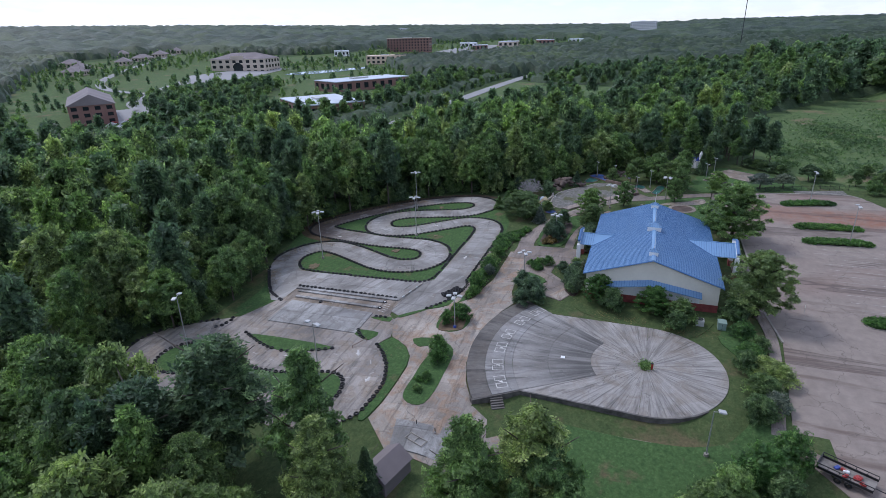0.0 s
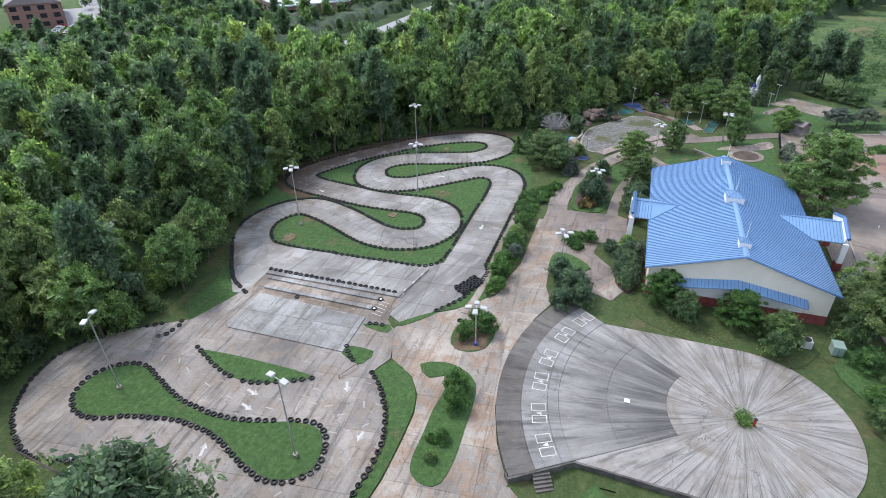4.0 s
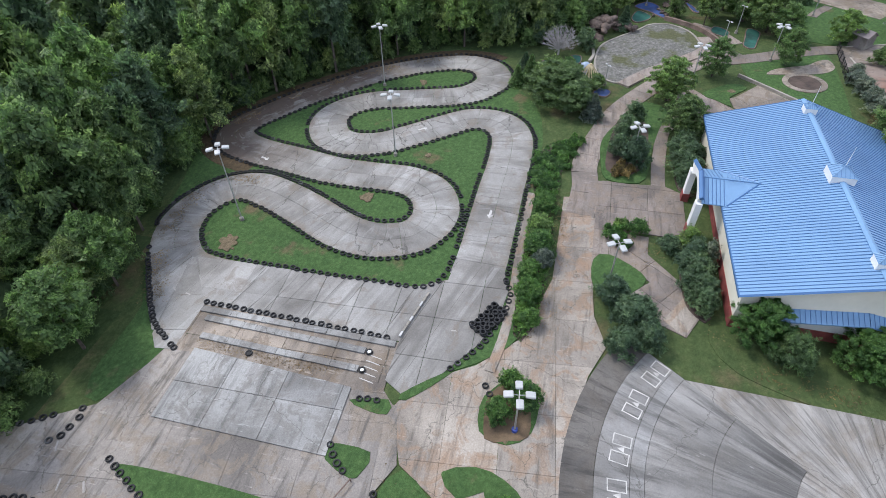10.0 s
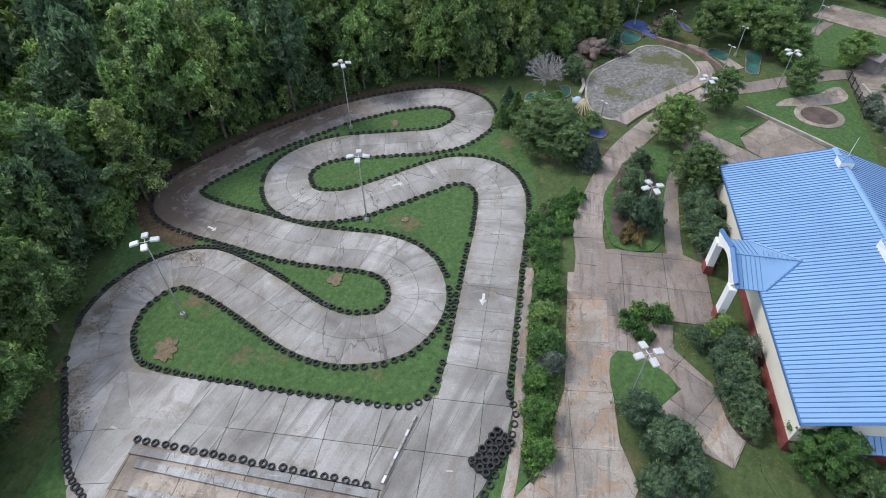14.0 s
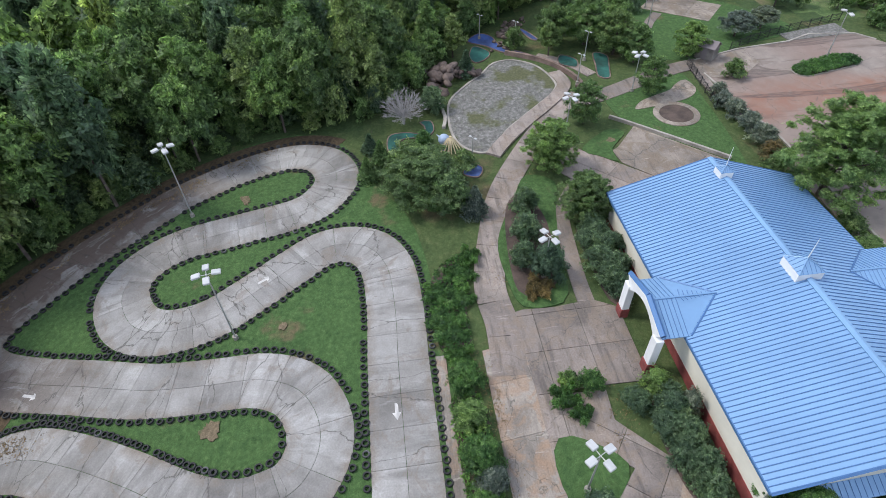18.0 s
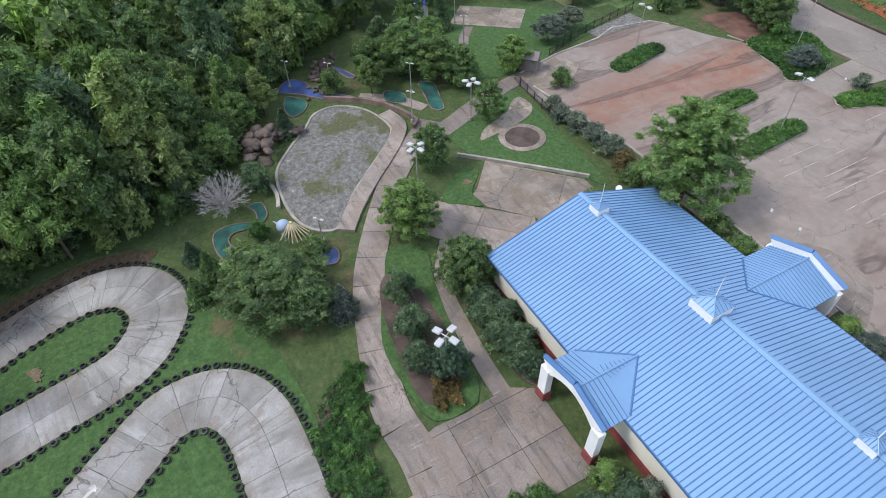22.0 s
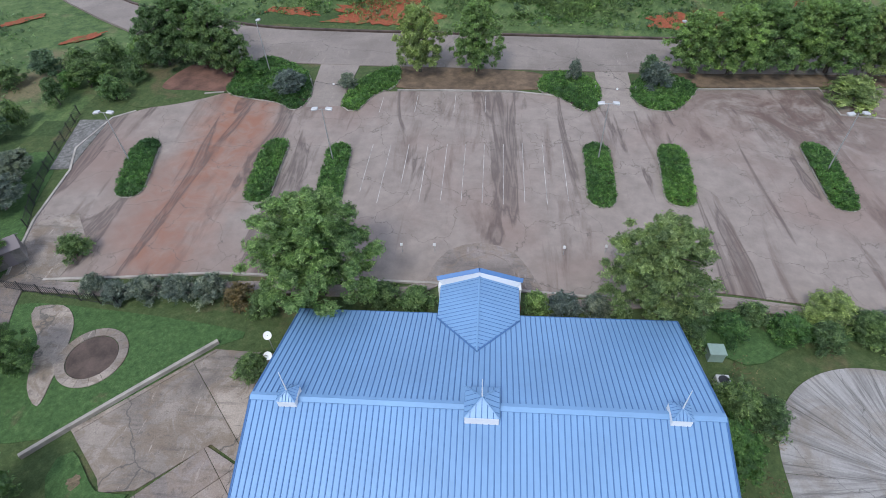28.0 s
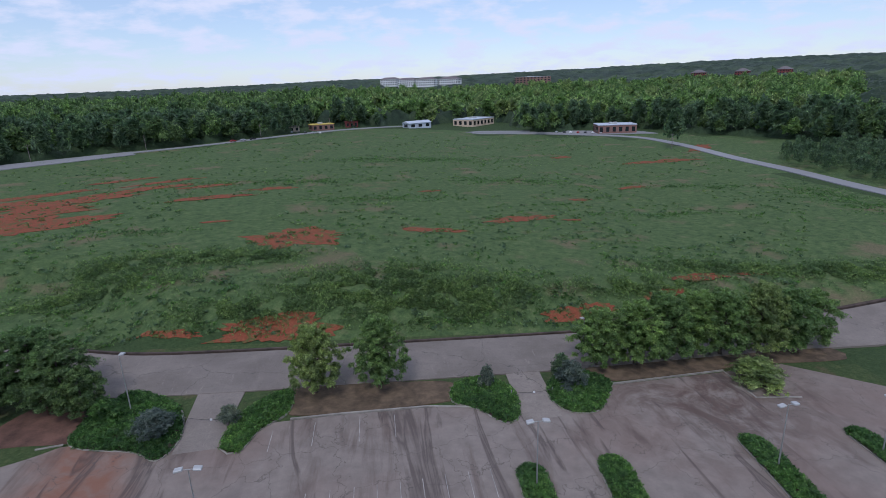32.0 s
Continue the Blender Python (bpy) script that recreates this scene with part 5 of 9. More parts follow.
for a in marks:
    bm = bmesh.new()
    for o in (-0.82, 0.82):
        for u0, u1, v0, v1 in ((-0.82, -0.72, o - 0.55, o + 0.55), (0.72, 0.82, o - 0.55, o + 0.55), (-0.71, 0.71, o - 0.55, o - 0.45), (-0.71, 0.71, o + 0.45, o + 0.55)):
            paint_on_stage(bm, 21.5, a, [(u0, v0), (u1, v0), (u1, v1), (u0, v1)])
    paint_on_stage(bm, 21.5, a, [(-0.28, -0.26), (0.34, 0.0), (-0.28, 0.26)])
    part("painted_mark", bm, M_ROADPAINT, stage, "white painted pair of rectangles round a triangle")
tagged(sheet("weedy_hole", [polar(0.9 + 0.5 * noise.noise((math.cos(k * 0.314) * 1.4, math.sin(k * 0.314) * 1.4, 4.0)), 6.283 * k / 20) for k in range(20)], 0.07, 0.1, M_GROUND, None, 4.0, stage_height), "weeds growing in the stage centre", "weeds", kind="stuff")
stub = thing("red_post", "short red metal post in the stage centre", "post", 36.6, 0.9, stage_height(36.6, 0.9))
part("shaft", rod(bmesh.new(), (0, 0, 0), (0, 0, 1.0), 0.14, n=10), M_REDPAINT, stub)
part("cap", rod(bmesh.new(), (0, 0, 1.0), (0, 0, 1.1), 0.2, 0.12, 10), M_DARK, stub)
crate = thing("cover_plate", "small white square cover on the stage", "cover", 37.0, -11.8, stage_height(37, -11.8) + 0.02)
part("plate", boxed(-0.3, 0.3, -0.3, 0.3, 0, 0.08, bevel=0.02), M_WHITE, crate)

# ---- car park and drive ----
LOT = [(-49.0, 16.6), (-53.6, 17.0), (-56.0, 26.0), (-57.0, 36.0), (-59.0, 41.0), (-57.6, 49.0), (-54.8, 51.0), (-46.0, 56.6), (-8.0, 59.6), (11.8, 60.4), (33.0, 63.6), (54.0, 66.4), (66.0, 68.5), (78.0, 60.0), (72.0, 40.0), (58.0, 24.0), (48.0, 17.0), (24.0, 19.6), (11.4, 17.8), (-5.0, 18.6), (-30.0, 18.6), (-38.0, 17.6)]
lot = thing("car_park", "empty bleached asphalt car park stained with clay", "car park", kind="structure")
sheet("lot_surface", LOT, 0.05, 0.2, M_LOT, lot, 6.0)
kerb("kerb", LOT[17:] + LOT[:1], 0.3, 0.18, M_KERB, lot)
kerb("kerb", LOT[7:8] + [(-43.0, 57.2)], 0.3, 0.18, M_KERB, lot)
kerb("kerb", [(-15.0, 59.4), (-8.0, 59.9), (4.0, 60.4), (10.0, 59.6)], 0.3, 0.18, M_KERB, lot)
kerb("kerb", [(33.4, 64.0), (54.0, 66.9), (53.8, 58.2), (61.0, 57.8)], 0.3, 0.18, M_KERB, lot)
kerb("kerb", LOT[1:7], 0.3, 0.18, M_KERB, lot)
wide_l, wide_r = offset(DRIVE, 6.6), offset(DRIVE, -6.6)
slim = [0.58 + 0.42 * smooth(-82, -48, p[0]) for p in DRIVE]
bm = band(bmesh.new(), [between(p, q, k) for p, q, k in zip(DRIVE, wide_l, slim)], [between(p, q, k) for p, q, k in zip(DRIVE, wide_r, slim)], 0.10, 0.6)
part("drive", bm, M_ROAD, lot, "wide faded asphalt drive")
for poly in ([(-29.6, 69.5), (-22.6, 69.5), (-23.4, 54.0), (-28.6, 53.4)], [(17.6, 70.5), (23.2, 70.5), (22.6, 56.0), (17.0, 55.6)]):
    sheet("drive_throat", poly, 0.056, 0.2, M_ROAD, lot, 5.0)
kerb("verge_kerb", [between(p, q, k) for p, q, k in zip(DRIVE, offset(DRIVE, 7.1), slim)], 0.5, 0.35, M_SOIL, lot, label="dark eroded kerb under the bank")
for i, (x, y0, y1) in enumerate([(-16.4, 33.5, 44.1), (-13.85, 31.4, 44.2), (-11.3, 35.4, 44.4), (-8.6, 32.0, 44.6), (-5.9, 32.4, 44.8), (-3.3, 32.3, 44.9), (-0.65, 32.3, 45.1), (2.0, 32.2, 45.3), (4.7, 32.7, 45.8), (7.5, 32.6, 46.0), (10.2, 33.4, 46.0), (-16.9, 52.5, 57.0), (-11.5, 53.0, 58.2), (-5.5, 53.2, 59.0), (-0.75, 53.6, 58.8)]):
    a, b = [(x, y0 + (y1 - y0) * k / 4) for k in range(5)], None
    part("bay_line", band(bmesh.new(), offset(a, 0.04), offset(a, -0.04), 0.058, 0.02), M_FADED, lot)
walk_ = spline([(-53, 15.9), (-40, 15.6), (-24, 16.9), (-8, 17.2), (-5.2, 20.6), (-3.8, 23.0), (-0.5, 24.4), (2.7, 23.2), (4.2, 20.8), (8, 16.6), (24, 18.2), (46, 15.6)], step=1.5)
part("footway", band(bmesh.new(), offset(walk_, 0.8), offset(walk_, -0.8), 0.10, 0.3), M_PATH, lot)
tagged(sheet("entrance_apron", [(-4.6, 15.0), (3.6, 15.0), (3.2, 22.0), (-0.5, 23.8), (-4.2, 22.0)], 0.085, 0.2, M_PATH), "stained entrance paving", "paving", kind="structure")
tagged(sheet("gravel_strip", [(-62.4, 48.2), (-57.8, 48.4), (-57.2, 36.4), (-60.0, 36.0)], 0.10, 0.2, M_GRAVEL), "pale gravel patch beside the car park", "gravel", kind="structure")
tagged(sheet("gate_paving", [(-53.5, 15.5), (-47.5, 15.6), (-47.0, 22.4), (-51.0, 27.5), (-55.4, 25.4)], 0.09, 0.2, M_PATIO), "pale concrete pad by the gate", "paving", kind="structure")

# ---- fire ring ----
ring = thing("fire_ring", "round dirt ring edged with pale concrete paving", "fire ring", -38.2, 7.2, ground(-38.2, 7.2))
for i in range(16):
    a0, a1 = 2 * math.pi * i / 16, 2 * math.pi * (i + 0.97) / 16
    bm = bmesh.new()
    slab_into(bm, [(r * math.cos(a), r * math.sin(a)) for r, a in ((3.4, a0), (3.4, (a0 + a1) / 2), (3.4, a1), (2.5, a1), (2.5, (a0 + a1) / 2), (2.5, a0))], 0.09, 0.25, lambda x, y: ground(x - 38.2, y + 7.2) - ground(-38.2, 7.2))
    part("paving_segment", bm, M_PATIO, ring)
bm = bmesh.new()
slab_into(bm, [(2.46 * math.cos(k * 0.3307), 2.46 * math.sin(k * 0.3307)) for k in range(19)], 0.05, 0.1, lambda x, y: ground(x - 38.2, y + 7.2) - ground(-38.2, 7.2))
part("dirt_bed", bm, M_SOIL, ring, "dark dirt and ash bed")
tagged(sheet("ring_walk", spline([(-40.8, 4.6), (-40.6, 1.8), (-42.6, 3.4), (-43.9, 6.2), (-45.0, 9.0), (-46.8, 10.9), (-47.6, 12.8), (-44.6, 13.2), (-42.6, 11.6), (-41.6, 9.2), (-41.2, 7.0)], True, 0.7), 0.075, 0.2, M_PATIO), "curved concrete walk to the fire ring", "path", kind="structure")

# ---- drained golf pond and holes ----
POND = spline([(-48.9, -25.9), (-53.6, -22.6), (-57.4, -19.0), (-60.4, -16.6), (-60.8, -13.0), (-57.4, -9.4), (-51.6, -7.9), (-48.6, -8.8), (-45.6, -11.6), (-42.0, -15.4), (-38.6, -18.8), (-34.9, -21.0), (-33.9, -23.3), (-36.6, -26.0), (-41.9, -26.8)], True, 1.0)
tagged(sheet("gravel_pond", POND, 0.03, 0.12, M_GRAVEL), "dry pond bed of grey gravel with weeds", "pond bed", kind="structure")
tagged(kerb("pond_edge", POND, 0.35, 0.14, M_KERB, None, True), "pale concrete pond edging", "edging", kind="structure")


def hole(poly, mat, label, rim_mat=M_STONE):
    line = spline(poly, True, 0.6)
    h = thing("golf_hole", label, "mini golf hole", group="mini golf holes")
    sheet("carpet", line, 0.07, 0.12, mat, h)
    kerb("border", line, 0.16, 0.13, rim_mat, h, True)


hole([(-39.5, -36.5), (-41.3, -35.8), (-41.5, -33.6), (-40.6, -31.0), (-42.6, -30.6), (-43.9, -31.2), (-43.9, -29.5), (-41.0, -29.4), (-39.6, -31.1), (-39.9, -33.9), (-38.3, -34.8), (-34.6, -33.3), (-33.8, -34.4), (-36.5, -36.2)], M_TURF, "curved green mini golf hole with pale border")
hole([(-60.1, 1.5), (-58.6, 3.4), (-54.4, 2.4), (-50.8, 1.2), (-51.7, -0.3), (-55.6, 0.4)], M_TURF, "kidney-shaped green mini golf hole")
hole([(-60.6, -4.4), (-58.4, -2.2), (-55.6, -3.0), (-57.6, -5.4)], M_TURF, "small dark green mini golf hole")
hole([(-68.0, -18.8), (-65.3, -16.5), (-62.9, -17.1), (-61.4, -19.4), (-64.0, -20.2)], M_TURF, "round green mini golf hole by the rocks")
hole([(-70.5, -19.5), (-73.4, -17.0), (-71.4, -14.8), (-67.0, -13.8), (-62.0, -9.5), (-60.6, -10.2), (-64.5, -14.2), (-67.6, -16.6)], M_BLUECARPET, "faded blue painted water channel")
hole([(-73.5, -9.0), (-72.4, -8.0), (-68.0, -6.6), (-68.4, -7.8)], M_BLUECARPET, "narrow blue painted water channel")
hole([(-29.6, -26.6), (-31.6, -25.4), (-30.6, -23.8), (-28.6, -24.6)], M_BLUECARPET, "blue painted pool corner")
kerb_line = spline([(-51.6, -28.2), (-48.2, -27.6), (-44.2, -27.2), (-41.4, -27.8)], step=0.8)
tagged(kerb("pond_wall", kerb_line, 0.5, 0.4, M_KERB), "pale curved concrete wall", "wall", kind="structure")
walls = thing("planter_wall", "low brown block wall above the pond", "wall", kind="structure")
for pts in ([(-63.5, -13.8), (-60.0, -9.2), (-56.6, -6.4), (-52.5, -4.6)], [(-52.4, -4.6), (-49.6, -4.0), (-48.4, -5.2)]):
    kerb("wall_run", spline(pts, step=1.0), 0.45, 0.75, M_STONE, walls)

# ---- tyres ----
def tyre_mesh():
    bm = bmesh.new()
    n, prof = 10, [(0.225, 0.02), (0.34, 0.0), (0.38, 0.05), (0.38, 0.17), (0.34, 0.22), (0.225, 0.20), (0.27, 0.15), (0.27, 0.07)]
    rings = [[bm.verts.new((r * math.cos(2 * math.pi * i / n), r * math.sin(2 * math.pi * i / n), z)) for r, z in prof] for i in range(n)]
    for i in range(n):
        for k in range(len(prof)):
            bm.faces.new((rings[i][k], rings[i - 1][k], rings[i - 1][(k + 1) % 8], rings[i][(k + 1) % 8]))
    bmesh.ops.recalc_face_normals(bm, faces=bm.faces)
    me = bpy.data.meshes.new("tyre")
    bm.to_mesh(me)
    bm.free()
    me.materials.append(M_RUBBER)
    me.polygons.foreach_set("use_smooth", [k % 8 not in (0, 4) for k in range(len(me.polygons))])
    return me


TYRE = tyre_mesh()
WORN = TYRE.copy()
WORN.materials.clear()
WORN.materials.append(plain("chalky_rubber", (0.10, 0.10, 0.10), 0.9, 0, 0.4, 2.0))
rt = random.Random(5)


def tyre_row(line, gap=0.97, closed=False, keep=lambda x, y: True, lift=0.05, label="row of old black tyres edging the kart track", miss=0.02):
    row = thing("tyre_barrier", label, "tyre barrier", group="tyre barriers")
    spots = []
    for x, y, a in evenly(line, gap, closed):
        if not keep(x, y) or rt.random() < miss:
            continue
        x, y = x + rt.uniform(-0.07, 0.07), y + rt.uniform(-0.07, 0.07)
        t = new("tyre", WORN if rt.random() < 0.05 else TYRE)
        t.parent = row
        s = rt.uniform(0.86, 1.0)
        t.matrix_world = pose(x, y, ground(x, y) + lift, rt.uniform(-4, 4), rt.uniform(-4, 4), rt.uniform(0, 360)) @ Matrix.Diagonal((s, s, 1, 1))
        spots.append(t)
    if not spots:
        bpy.data.objects.remove(row)


def clear_of_lane(i0):
    """True where a place on the lane's edge does not lie in another stretch of the lane."""
    def ok(x, y):
        return all((lane[j][0] - x) ** 2 + (lane[j][1] - y) ** 2 > (HALF + 0.1) ** 2 for j in range(0, len(lane), 2))
    return ok


edge_l, edge_r = offset(lane, HALF + 0.38), offset(lane, -HALF - 0.38)
n_lane = len(lane)
pieces = 5
for side in (edge_l, edge_r):
    for k in range(pieces):
        a, b = k * n_lane // pieces, (k + 1) * n_lane // pieces + 1
        seg = side[a:b]
        if side is edge_l and k == 0:
            first = min(range(len(seg)), key=lambda i: (seg[i][0] - 12.6) ** 2 + (seg[i][1] + 81.4) ** 2)
            seg = spline([(31.3, -66.9), (30.3, -68.8), (28.9, -70.8), (27.0, -72.7), (24.5, -74.7), (21.7, -76.8), (18.2, -79.2), (14.6, -80.8)], step=0.5) + seg[first:]
        tyre_row(seg, 0.66 if side is edge_l and k == 0 else 0.98, keep=clear_of_lane(0))
tyre_row(spline([(18.2, -58.6), (18.2, -50.0), (18.2, -44.2), (17.2, -41.8), (15.4, -41.0)], step=0.5))
tyre_row(spline([(15.6, -34.0), (17.6, -33.3), (20.6, -33.8), (24.8, -35.3), (28.6, -38.2)], step=0.5))
tyre_row([(24.9, -66.8), (25.3, -55.0), (25.6, -44.6)], 0.95, label="row of old tyres along the pit strip")
tyre_row(spline([(55.9, -73.5), (54.3, -75.0), (51.3, -75.2), (48.9, -73.2), (48.1, -70.0), (49.6, -66.1), (51.3, -61.8), (52.1, -57.3), (52.2, -53.5), (51.4, -49.8), (50.3, -46.4), (50.1, -43.8), (51.1, -42.0), (53.4, -41.0), (55.2, -40.9), (56.6, -42.0), (57.6, -43.8), (57.8, -45.6), (57.2, -47.6), (56.4, -49.8), (55.1, -52.8), (54.3, -56.3), (54.3, -60.0), (55.3, -65.2), (56.6, -68.7), (56.8, -71.3)], True, 0.5), 0.92, True, label="closed ring of tyres round a grass island")
tyre_row(spline([(43.5, -65.6), (45.5, -61.3), (46.7, -57.6), (46.8, -54.4), (45.5, -50.7), (43.9, -47.4)], step=0.5), 1.05)
tyre_row(spline([(41.2, -41.2), (43.3, -39.1), (46.5, -37.0), (50.2, -35.7), (54.1, -35.7), (57.6, -36.3), (60.0, -38.2), (62.2, -41.8)], step=0.5), 1.0)
tyre_row(spline([(62.4, -73.6), (62.9, -70.8), (61.9, -66.7), (60.2, -61.8), (59.8, -58.6), (60.2, -54.8), (61.4, -51.2), (62.6, -47.0)], step=0.5), 0.95)
tyre_row(spline([(62.3, -73.9), (60.6, -77.2), (58.5, -79.8), (54.4, -82.4), (49.8, -83.2), (45.6, -81.0), (42.7, -77.2), (40.4, -73.4)], step=0.5), 1.0)
tyre_row(spline([(37.9, -46.4), (39.0, -45.6), (39.8, -44.6), (40.3, -43.6)], step=0.4), 0.95)
tyre_row(spline([(39.6, -71.6), (40.6, -71.2), (41.4, -71.4), (42.6, -71.8), (43.4, -72.8)], step=0.4), 1.0, miss=0.1)
tyre_row([(33.0, -45.4), (32.7, -42.9)], 0.85)
tyre_row([(29.2, -33.9), (30.2, -33.2)], 0.9)
heap = thing("tyre_stack", "heap of black tyres stacked in the track corner", "tyre stack")
for i in range(6):
    for j in range(3):
        for k in range(2):
            x, y = 22.4 - 0.62 * i + rt.uniform(-0.1, 0.1) + 0.42 * j, -36.5 + 0.36 * i + 0.62 * j + rt.uniform(-0.1, 0.1)
            t = new("tyre", TYRE)
            t.parent = heap
            t.matrix_world = pose(x, y, ground(x, y) + 0.07 + 0.21 * k, 0, 0, rt.uniform(0, 360))

# ---- pit kerbs, paint ----
for a, b, label in (((27.0, -65.6), (27.7, -46.6), "long pale concrete pit kerb"), ((29.3, -64.8), (29.9, -46.6), "long pale concrete pit kerb"), ((25.9, -66.8), (26.3, -43.8), "long pale concrete pit kerb")):
    k = thing("pit_kerb", label, "kerb", group="pit kerbs")
    pts = [between(a, b, t / 6) for t in range(7)]
    for p, q in zip(pts, pts[1:]):
        q = between(p, q, 0.985)
        part("kerb_block", band(bmesh.new(), offset([p, q], 0.36), offset([p, q], -0.36), 0.24, 0.35), M_PIT, k)
for x, y in ((27.75, -46.2), (29.95, -46.2), (30.4, -58.5)):
    k = thing("tyre_marker", "single tyre standing at a kerb end", "tyre", x, y, ground(x, y) + 0.06, group="marker tyres")
    part_of("casing", TYRE, M_RUBBER, k)
    part("hub", rod(bmesh.new(), (0, 0, 0.02), (0, 0, 0.16), 0.19, n=12), M_WHITE if y > -50 else M_RUBBER, k)
kb = thing("corner_barrier", "low rusty barrier rail across the track bend", "barrier")
for i in range(9):
    p, q = between((25.3, -43.7), (18.8, -42.2), i / 9), between((25.3, -43.7), (18.8, -42.2), (i + 0.9) / 9)
    part("rail_block", band(bmesh.new(), offset([p, q], 0.11), offset([p, q], -0.11), 0.32, 0.3), M_KERB if i % 3 else M_STEEL, kb)
ru = thing("gate_rail", "low rusty swing rail on the circuit", "rail")
part("bar", rod(bmesh.new(), (40.6, -43.4, ground(40.6, -43.4) + 0.5), (43.2, -44.6, ground(43.2, -44.6) + 0.5), 0.06, n=6), M_STONE, ru)
for x, y in ((40.6, -43.4), (43.2, -44.6)):
    part("post", rod(bmesh.new(), (x, y, ground(x, y)), (x, y, ground(x, y) + 0.6), 0.06, n=6), M_STONE, ru)


def arrow(x, y, turn, size=1.0):
    bm = bmesh.new()
    paint_bar(bm, -0.9, 0.1, -0.16, 0.16)
    vs = [bm.verts.new(p) for p in ((0.1, -0.42, 0.006), (0.85, 0, 0.006), (0.1, 0.42, 0.006))]
    lo = [bm.verts.new(v.co - Vector((0, 0, 0.006))) for v in vs]
    bm.faces.new(vs)
    bm.faces.new(lo[::-1])
    for i in range(3):
        bm.faces.new((vs[i - 1], lo[i - 1], lo[i], vs[i]))
    ob = part("arrow_marking", bm, M_ROADPAINT, track)
    ob.matrix_world = pose(x, y, ground(x, y) + 0.064, 0, 0, turn) @ Matrix.Diagonal((size, size, 1, 1))


for x, y, a in ((4.3, -37.9, 0), (-14.6, -51.9, 128), (-3.0, -73.6, 75), (50.0, -38.3, 0), (44.2, -43.0, 30), (48.1, -53.5, 80), (50.2, -52.8, 75), (56.5, -53.8, 200), (37.6, -48.6, 80)):
    arrow(x, y, a, 1.0)
for x, y, a in ((46.1, -66.2, 40), (47.2, -63.9, 60), (48.6, -59.7, 75), (49.5, -55.8, 85), (49.6, -50.1, 95), (48.1, -49.5, 88), (47.5, -45.6, 95), (47.3, -43.6, 120), (48.0, -41.6, 120), (48.5, -38.4, 150), (46.0, -39.9, 30), (52.7, -42.0, 10), (58.5, -43.0, 150), (58.2, -39.3, 140), (46.4, -68.6, 20), (45.5, -46.3, 85), (50.5, -41.4, 100), (24.2, -69.5, 80), (23.8, -71.7, 60), (23.3, -38.1, 100), (51.2, -39.7, 0), (43.4, -71.4, 30), (59.0, -50.0, 80), (58.2, -56.5, 100), (58.8, -63.0, 80)):
    bm = bmesh.new()
    paint_bar(bm, -0.55, 0.55, -0.09, 0.09)
    part("lane_dash", bm, M_FADED, lower).matrix_world = pose(x, y, ground(x, y) + 0.055, 0, 0, a)
for i in range(5):
    bm = bmesh.new()
    paint_bar(bm, -1.0, 1.0, -0.05, 0.05)
    part("bay_line", bm, M_ROADPAINT, pits).matrix_world = pose(28.2 + 0.7 * i, -45.2, ground(28.2 + 0.7 * i, -45.2) + 0.051, 0, 0, 80)

# ---- lamps ----
def lamp_post(x, y, high, heads, turn=0.0, foot=M_KERB, label="tall grey steel floodlight post", group="floodlight posts"):
    z = ground(x, y)
    p = thing("lamp_post", label, "lamp post", x, y, z, turn, group)
    part("footing", rod(bmesh.new(), (0, 0, -0.2), (0, 0, 0.45), 0.28, n=12), foot, p)
    part("pole", rod(bmesh.new(), (0, 0, 0.4), (0, 0, high), 0.10, 0.06, 8), M_STEEL, p)
    spread = 0.8 if high > 5.5 else 0.35
    for k in range(heads):
        a = 2 * math.pi * k / heads
        c, s = math.cos(a), math.sin(a)
        part("arm", rod(bmesh.new(), (0, 0, high - 0.05), (c * spread, s * spread, high + 0.02), 0.035, n=6), M_STEEL, p)
        w = 0.42 if high > 5.5 else 0.19
        bm = boxed(-w, w, -w * 0.75, w * 0.75, -w * 0.3, w * 0.3, bevel=w * 0.14)
        h = part("lamp_head", bm, M_LAMPHEAD, p, "square pale lamp housing")
        h.matrix_local = pose(c * (spread + 0.12), s * (spread + 0.12), high + 0.03, 0, 8, math.degrees(a))


lamp_post(52.2, -69.9, 11.0, 2, 20)
lamp_post(54.3, -43.7, 11.1, 2, 75)
lamp_post(10.9, -70.0, 11.1, 4, 30)
lamp_post(-6.7, -54.1, 9.8, 4, 12)
lamp_post(-28.1, -62.8, 10.6, 4, 30)
lamp_post(33.1, -30.5, 6.0, 4, 10, M_BLUEPAINT, "grey lamp post on a blue-painted base")
lamp_post(13.6, -22.9, 6.3, 4, 25)
lamp_post(-9.5, -20.6, 6.2, 4, 25)
lamp_post(-35.9, -10.6, 6.2, 4, 20)
lamp_post(-46.0, 3.2, 6.1, 4, 40)
lamp_post(51.0, 7.3, 6.5, 1, 100)
for x, y, h, n, a in ((14.9, 42.4, 8.8, 2, 0), (-21.1, 39.4, 8.3, 2, 0), (-37.4, 64.0, 8.6, 1, 90), (45.3, 42.6, 8.9, 2, 5), (-49.2, 37.8, 8.0, 2, 0), (31.6, 71.8, 7.6, 1, 90), (61.0, 44.0, 8.6, 2, 0)):
    lamp_post(x, y, h, n, a, M_KERB, "slim grey car park lamp post", "car park lamps")
